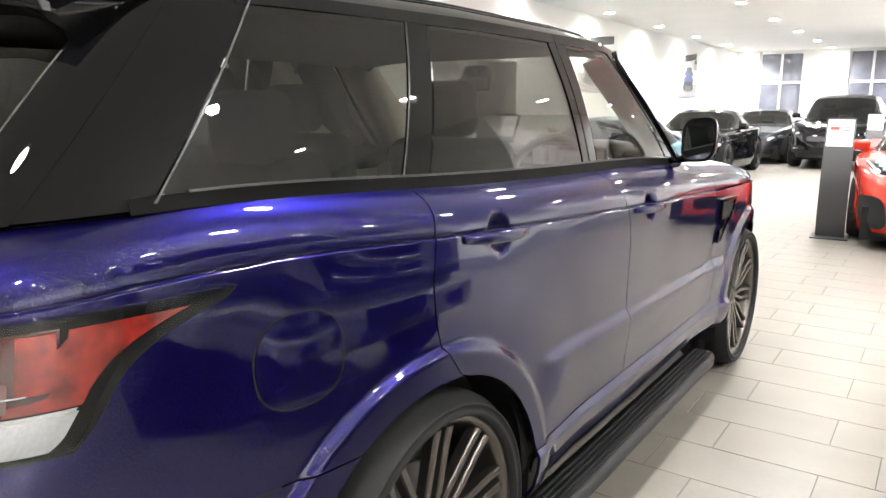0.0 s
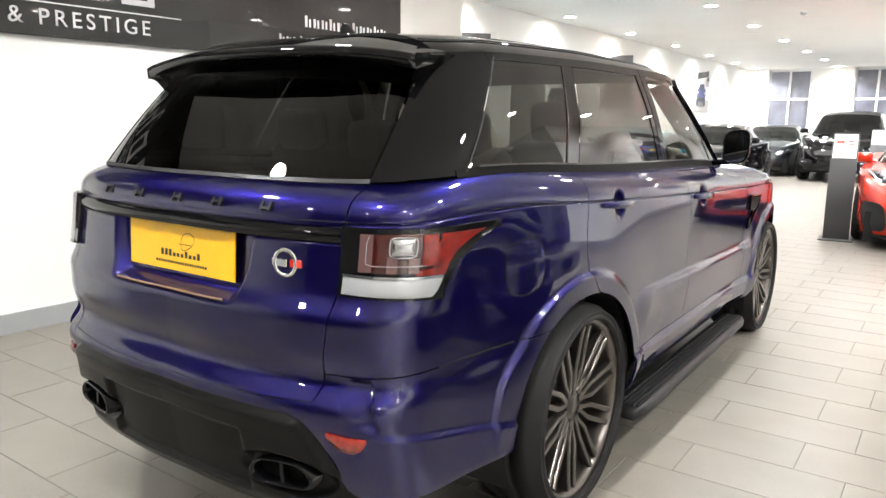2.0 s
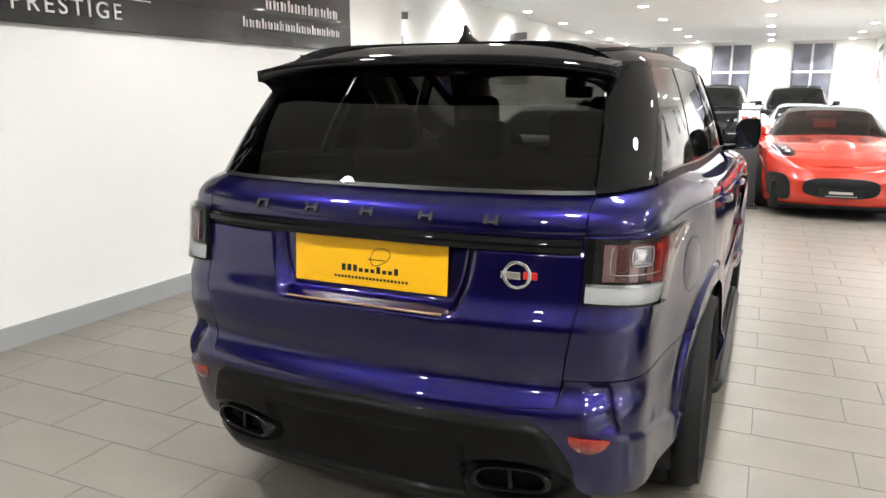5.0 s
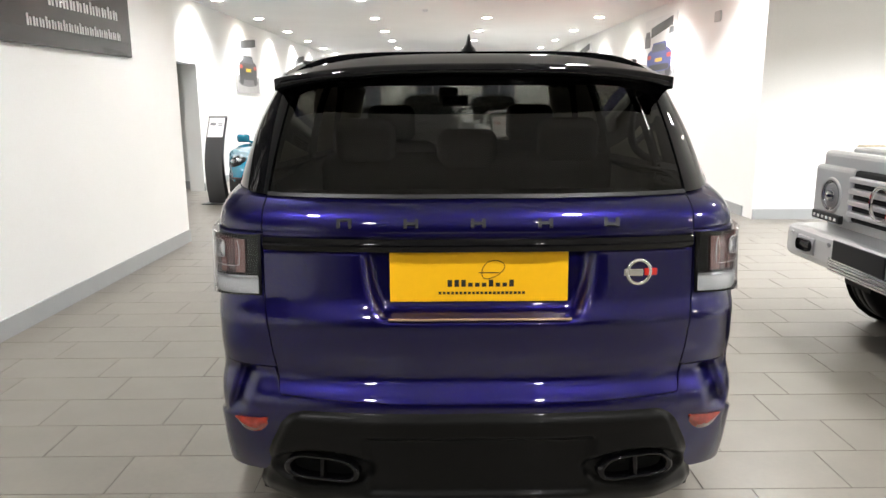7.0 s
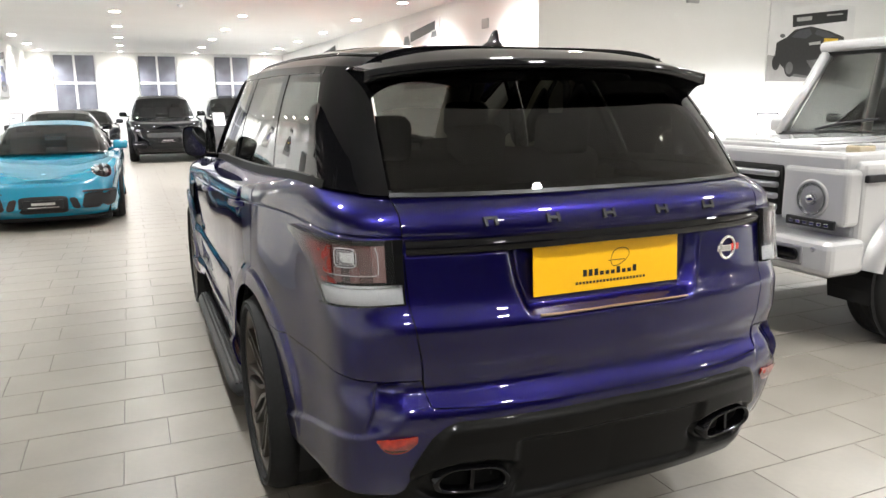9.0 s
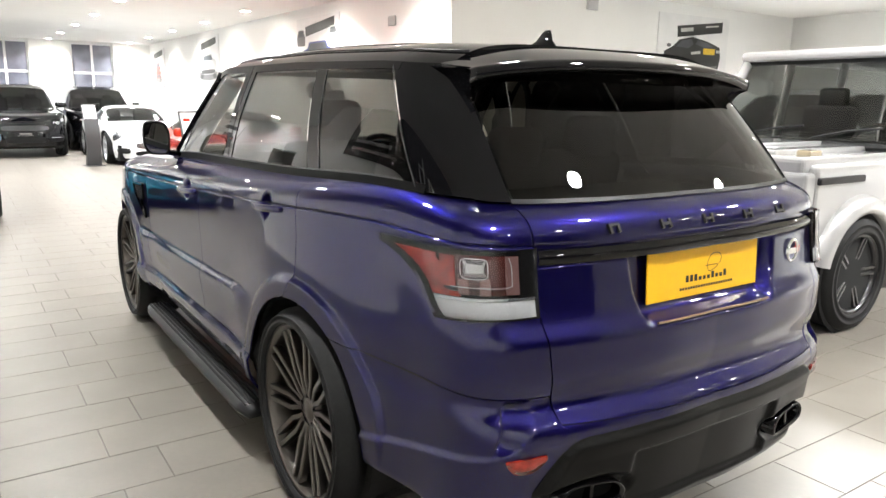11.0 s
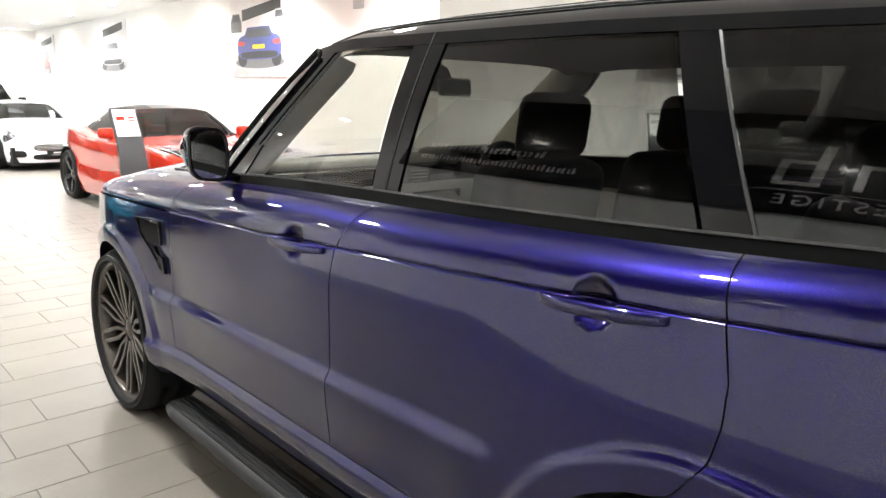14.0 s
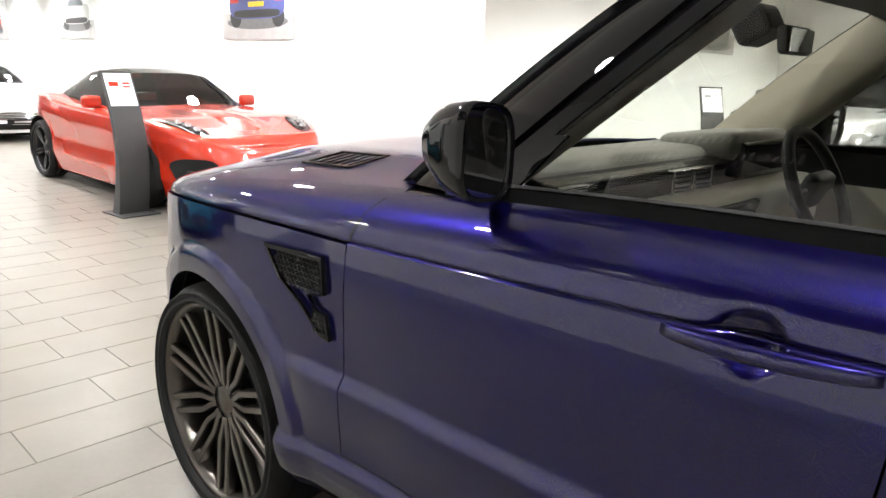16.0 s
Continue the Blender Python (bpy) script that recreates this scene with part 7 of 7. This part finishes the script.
def words(text, size, x, y, z, parent, mat, label):
    cu = bpy.data.curves.new("lettering", "FONT")
    cu.body, cu.size, cu.extrude, cu.space_character = text, size, 0.004, 1.35
    ob = bpy.data.objects.new("lettering", cu)
    scene.collection.objects.link(ob)
    dg = bpy.context.evaluated_depsgraph_get()
    me = bpy.data.meshes.new_from_object(ob.evaluated_get(dg))
    bpy.data.objects.remove(ob)
    me.materials.clear()
    y -= max(v.co.x for v in me.vertices)
    whole = bmesh.new()
    whole.from_mesh(me)
    left = set(whole.verts)
    while left:
        # one letter at a time
        todo, island = [left.pop()], set()
        while todo:
            v = todo.pop()
            island.add(v)
            for e in v.link_edges:
                w = e.other_vert(v)
                if w in left:
                    left.discard(w)
                    todo.append(w)
        bm = bmesh.new()
        twin = {v: bm.verts.new(v.co) for v in island}
        for f in {f for v in island for f in v.link_faces}:
            bm.faces.new([twin[v] for v in f.verts])
        o = part("letter", bm, mat, parent, label)
        o.matrix_basis = Matrix.Translation((x, y, z)) @ Matrix.Rotation(math.pi / 2, 4, "Z") @ Matrix.Rotation(math.pi / 2, 4, "X")
    whole.free()


words("SPORTS & PRESTIGE", 0.132, 0.038, 1.565, 1.935, sign, SILVERLET, "silver capital letter")
part("rule", a_box(0.034, 0.038, -2.0, 1.80, 2.060, 2.067), SILVERLET, sign)
for k in range(10):
    y0 = -1.95 + 0.37 * k
    tall = 0.46 if k in (0, 1, 2, 6, 9) else 0.28
    part("name_bar", a_box(0.034, 0.042, y0, y0 + 0.055, 2.115, 2.115 + tall), SILVERLET, sign, "large silver bar in place of a name")
    if k not in (1, 2):
        part("name_bar", a_box(0.034, 0.042, y0 + 0.18, y0 + 0.225, 2.115, 2.39), SILVERLET, sign, "large silver bar in place of a name")
        part("name_bar", a_box(0.034, 0.042, y0 + 0.055, y0 + 0.18, 2.345, 2.385), SILVERLET, sign, "large silver bar in place of a name")
        if k % 2:
            part("name_bar", a_box(0.034, 0.042, y0 + 0.055, y0 + 0.18, 2.115, 2.15), SILVERLET, sign, "large silver bar in place of a name")
bm = bmesh.new()
pts = [(0.038, -2.55 + 0.34 * math.cos(a) * (1 + 0.2 * math.cos(a)), 2.48 + 0.36 * math.sin(a)) for a in steps(0, 2 * math.pi, 40)]
tube(bm, pts, 0.012, 6)
tube(bm, [(0.038, -2.80, 2.18), (0.038, -2.60, 2.45), (0.038, -2.45, 2.40), (0.038, -2.38, 2.66)], 0.010, 6)
part("leaf_mark", bm, SILVERLET, sign, "silver outlined leaf shape")
for z, y0, y1, h0, n in ((2.135, 2.93, 3.93, 0.070, 11), (1.985, 2.66, 3.95, 0.058, 18)):
    step = (y1 - y0) / n
    for k in range(n):
        tall = h0 * (1.0 if k % 3 else 1.25)
        part("contact_bar", a_box(0.034, 0.037, y0 + step * k, y0 + step * (k + 0.28), z, z + tall), SILVERLET, sign, "small silver bar")
        part("contact_bar", a_box(0.034, 0.037, y0 + step * (k + 0.46), y0 + step * (k + 0.70), z, z + h0 * 0.9), SILVERLET, sign, "small silver bar")

# ---- large car pictures on the walls ----
CANVAS = material("matt_print_canvas", (0.74, 0.74, 0.73), 0.6, stain=0.05, stain_scale=3)
FLOORPRINT = material("grey_print_floor", (0.36, 0.35, 0.34), 0.6, stain=0.1, stain_scale=6)
COLOURS = {n: material("print_" + n, c, 0.45, grain=0.15, grain_scale=25) for n, c in
           (("black", (0.02, 0.02, 0.02)), ("blue", (0.05, 0.065, 0.20)), ("silver", (0.42, 0.42, 0.40)), ("red", (0.45, 0.05, 0.03)), ("grey", (0.12, 0.12, 0.12)), ("yellow", (0.65, 0.42, 0.02)), ("glass", (0.05, 0.055, 0.06)))}


def picture(width, height, colour, m, label, rear=True, scale=1.0):
    """A flat print: backdrop, floor, a plain car shape and a dark banner. It faces -y in its own space."""
    p = tagged(new("wall_picture"), label, "wall picture", "car pictures")
    w, h = width / 2, height / 2
    part("canvas", a_box(-w, w, 0.0, 0.018, -h, h), CANVAS, p)

    def flat(name, pts, mat, d):
        bm = bmesh.new()
        bm.faces.new([bm.verts.new((x, -d, z)) for x, z in pts])
        bmesh.ops.recalc_face_normals(bm, faces=bm.faces)
        r = bmesh.ops.extrude_face_region(bm, geom=bm.faces[:])
        for v in r["geom"]:
            if isinstance(v, bmesh.types.BMVert):
                v.co.y -= 0.0008
        part(name, bm, mat, p)

    def oval(cx, cz, rx, rz, power=2.0, n=28):
        out = []
        for i in range(n):
            a = 2 * math.pi * i / n
            c, s = math.cos(a), math.sin(a)
            out.append((cx + rx * math.copysign(abs(c) ** (2 / power), c), cz + rz * math.copysign(abs(s) ** (2 / power), s)))
        return out
    k = scale
    if rear == "quarter":
        def put(name, pts, mat, d):
            flat(name, [(x * w, z * h) for x, z in pts], mat, d)
        put("printed_floor", [(-1, -1), (1, -1), (1, -0.52), (-1, -0.34)], FLOORPRINT, 0.001)
        put("printed_shadow", oval(0.18, -0.80, 0.72, 0.12), COLOURS["grey"], 0.002)
        put("printed_wheel", oval(-0.80, -0.52, 0.09, 0.20), COLOURS["black"], 0.003)
        put("printed_body", [(-0.84, -0.40), (-0.82, -0.02), (-0.60, 0.12), (-0.42, 0.32), (-0.06, 0.42), (0.40, 0.32), (0.76, 0.18), (0.80, -0.12), (0.70, -0.80), (0.10, -0.88), (-0.52, -0.78)], COLOURS[colour], 0.004)
        put("printed_window", [(-0.50, 0.13), (-0.34, 0.30), (-0.08, 0.36), (-0.02, 0.22), (-0.16, 0.10)], COLOURS["glass"], 0.0055)
        put("printed_window", [(0.04, 0.23), (0.10, 0.35), (0.40, 0.27), (0.56, 0.18), (0.30, 0.14)], COLOURS["glass"], 0.0055)
        put("printed_wheel", oval(-0.47, -0.66, 0.13, 0.23), COLOURS["black"], 0.0055)
        put("printed_rim", oval(-0.49, -0.66, 0.085, 0.16), COLOURS["grey"], 0.007)
        put("printed_lamp", [(-0.08, 0.00), (0.20, 0.05), (0.20, -0.03), (-0.06, -0.07)], COLOURS["silver"], 0.0055)
        put("printed_lamp", [(0.66, 0.10), (0.77, 0.10), (0.77, 0.02), (0.66, 0.02)], COLOURS["silver"], 0.0055)
        put("printed_bumper", [(-0.10, -0.46), (0.72, -0.34), (0.68, -0.72), (0.10, -0.80)], COLOURS["grey"], 0.0055)
        put("printed_plate", [(0.28, 0.13), (0.62, 0.13), (0.62, -0.04), (0.28, -0.04)], COLOURS["yellow"], 0.007)
        put("printed_mirror", oval(-0.70, 0.15, 0.06, 0.05), COLOURS["grey"], 0.0055)
        put("printed_banner", [(-0.50, 0.68), (0.80, 0.90), (0.80, 0.60), (-0.48, 0.38)], COLOURS["black"], 0.003)
        put("printed_lettering", [(-0.40, 0.62), (-0.05, 0.68), (-0.05, 0.58), (-0.40, 0.52)], COLOURS["silver"], 0.0045)
        put("printed_lettering", [(0.30, 0.74), (0.68, 0.80), (0.68, 0.76), (0.30, 0.70)], COLOURS["silver"], 0.0045)
        p.matrix_basis = m
        return p
    flat("printed_floor", [(-w, -h), (w, -h), (w, -h * 0.45), (-w, -h * 0.40)], FLOORPRINT, 0.001)
    cx = 0.02 * w
    flat("printed_shadow", oval(cx, -h * 0.62, w * 0.66 * k, h * 0.16), COLOURS["grey"], 0.002)
    flat("printed_wheel", oval(cx - w * 0.46 * k, -h * 0.50, w * 0.13 * k, h * 0.24), COLOURS["black"], 0.003)
    flat("printed_wheel", oval(cx + w * 0.46 * k, -h * 0.50, w * 0.13 * k, h * 0.24), COLOURS["black"], 0.003)
    flat("printed_body", oval(cx, -h * 0.22, w * 0.60 * k, h * 0.33, 3.6), COLOURS[colour], 0.004)
    flat("printed_cabin", [(cx - w * 0.42 * k, -h * 0.02), (cx + w * 0.42 * k, -h * 0.02), (cx + w * 0.30 * k, h * 0.28), (cx - w * 0.30 * k, h * 0.28)], COLOURS[colour], 0.005)
    flat("printed_window", [(cx - w * 0.36 * k, h * 0.02), (cx + w * 0.36 * k, h * 0.02), (cx + w * 0.27 * k, h * 0.23), (cx - w * 0.27 * k, h * 0.23)], COLOURS["glass"], 0.006)
    flat("printed_bumper", oval(cx, -h * 0.43, w * 0.50 * k, h * 0.09, 4), COLOURS["black"], 0.006)
    for s in (1, -1):
        flat("printed_lamp", oval(cx + s * w * 0.48 * k, -h * 0.12, w * 0.10 * k, h * 0.06, 3), COLOURS["red" if rear else "silver"], 0.006)
    if colour == "blue":
        for cx2, sh in ((-0.78, "grey"), (0.74, "silver")):
            flat("printed_car", [((cx2 - 0.20) * w, 0.18 * h), ((cx2 + 0.20) * w, 0.18 * h), ((cx2 + 0.21) * w, 0.44 * h), ((cx2 + 0.12) * w, 0.66 * h), ((cx2 - 0.12) * w, 0.66 * h), ((cx2 - 0.21) * w, 0.44 * h)], COLOURS[sh], 0.0035)
            flat("printed_window", [((cx2 - 0.14) * w, 0.46 * h), ((cx2 + 0.14) * w, 0.46 * h), ((cx2 + 0.10) * w, 0.62 * h), ((cx2 - 0.10) * w, 0.62 * h)], COLOURS["glass"], 0.0045)
    if rear:
        flat("printed_plate", oval(cx, -h * 0.22, w * 0.17 * k, h * 0.055, 8), COLOURS["yellow"], 0.007)
    flat("printed_banner", [(-w * 0.55, h * 0.45), (w * 0.80, h * 0.66), (w * 0.80, h * 0.92), (-w * 0.55, h * 0.74)], COLOURS["black"], 0.003)
    p.matrix_basis = m
    return p


EAST = Matrix.Rotation(-math.pi / 2, 4, "Z")
WEST = Matrix.Rotation(math.pi / 2, 4, "Z")


def on_east(y0, y1, z0, z1, colour, label, rear=True, scale=1.0):
    picture(y1 - y0, z1 - z0, colour, Matrix.Translation((RIGHT - 0.019, (y0 + y1) / 2, (z0 + z1) / 2)) @ EAST, label, rear, scale)


def on_west(y0, y1, z0, z1, colour, label, rear=True, scale=1.0):
    picture(y1 - y0, z1 - z0, colour, Matrix.Translation((LEFT + 0.019, (y0 + y1) / 2, (z0 + z1) / 2)) @ WEST, label, rear, scale)


on_east(10.6, 12.5, 1.77, 3.02, "blue", "large print of a blue sports car seen from behind", True, 1.3)
on_east(17.6, 19.6, 1.81, 3.08, "silver", "large print of a pale sports car seen from the front", False, 1.25)
on_east(23.3, 25.1, 1.80, 3.02, "red", "large print of a red sports car", False, 0.7)
on_west(13.0, 14.88, 1.72, 2.95, "black", "large print of a black car seen from behind", True, 1.3)
on_west(19.3, 20.9, 1.72, 2.95, "blue", "large print of a blue and silver car", False, 0.9)
on_west(7.15, 8.75, 1.95, 2.80, "grey", "large print of a dark off-road car", False)
picture(1.92, 1.24, "black", Matrix.Translation((9.17, BAY_Y - 0.019, 2.42)), "large print of a black coupe with a yellow plate", "quarter")
picture(1.75, 1.15, "grey", Matrix.Translation((BAY_X - 0.019, 4.2, 2.38)) @ EAST, "large print of a dark car with a black banner", False)

# small wall boxes and a ceiling sensor
GREYBOX = material("light_grey_plastic", (0.45, 0.46, 0.46), 0.5)
bx1 = tagged(mesh_object("wall_box", a_box(-0.03, 0.0, -0.11, 0.11, -0.075, 0.075, bevel=0.01), GREYBOX), "small grey plastic box high on the wall", "wall box")
bx1.location = (RIGHT, 8.75, 2.72)
bx2 = tagged(mesh_object("wall_box", a_box(-0.11, 0.11, -0.05, 0.0, -0.08, 0.08, bevel=0.01), GREYBOX), "small grey plastic box high on the bay wall", "wall box")
bx2.location = (6.62, BAY_Y, 3.02)
for x, y in ((-0.35, 12.0), (-0.3, 6.0)):
    bm = bmesh.new()
    lathe(bm, [(0.0, -0.05), (0.035, -0.045), (0.05, -0.02), (0.055, 0.0)], 24, Matrix.Rotation(-math.pi / 2, 4, "Y"))
    sensor = tagged(mesh_object("smoke_detector", bm, TRIMW, None, True), "small round white ceiling smoke detector", "smoke detector")
    sensor.location = (x, y, CEILING)

# ---- floor tiles ----
TX, TY, JOINT = 0.604, 0.3145, 0.0035


def tile_mesh():
    me = bpy.data.meshes.new("tile")
    a, b, c = TX / 2 - JOINT / 2, TY / 2 - JOINT / 2, 0.0012
    v = [(-a, -b, -0.003), (a, -b, -0.003), (a, b, -0.003), (-a, b, -0.003), (-a + c, -b + c, 0), (a - c, -b + c, 0), (a - c, b - c, 0), (-a + c, b - c, 0)]
    f = [(4, 5, 6, 7), (0, 1, 5, 4), (1, 2, 6, 5), (2, 3, 7, 6), (3, 0, 4, 7)]
    me.from_pydata(v, [], f)
    me.materials.append(TILE)
    return me, v, f


tile_me, tile_v, tile_f = tile_mesh()
rest_v, rest_f = [], []
for row in range(-25, 83):
    y = 0.795 + TY * (row + 0.5)
    off = -1.28 if row % 2 == 0 else -1.475
    for col in range(-12, 24):
        x = off + TX * (col + 0.5)
        if y < -6.9 or y > FAR or x > BAY_X or x < -6.2:
            continue
        if -2.75 < x < 2.9 and -2.35 < y < 5.1:
            t = new("tile", tile_me)
            t.parent = slab
            t.location = (x, y, random.uniform(-0.0003, 0.0003))
        else:
            n = len(rest_v)
            rest_v += [(px + x, py + y, pz) for px, py, pz in tile_v]
            rest_f += [tuple(i + n for i in q) for q in tile_f]
me = bpy.data.meshes.new("floor_tiles")
me.from_pydata(rest_v, [], rest_f)
me.materials.append(TILE)
rest = new("floor_tiles", me)
rest.parent = slab
tagged(rest, "beige porcelain floor tiles laid in a staggered bond", kind="stuff")
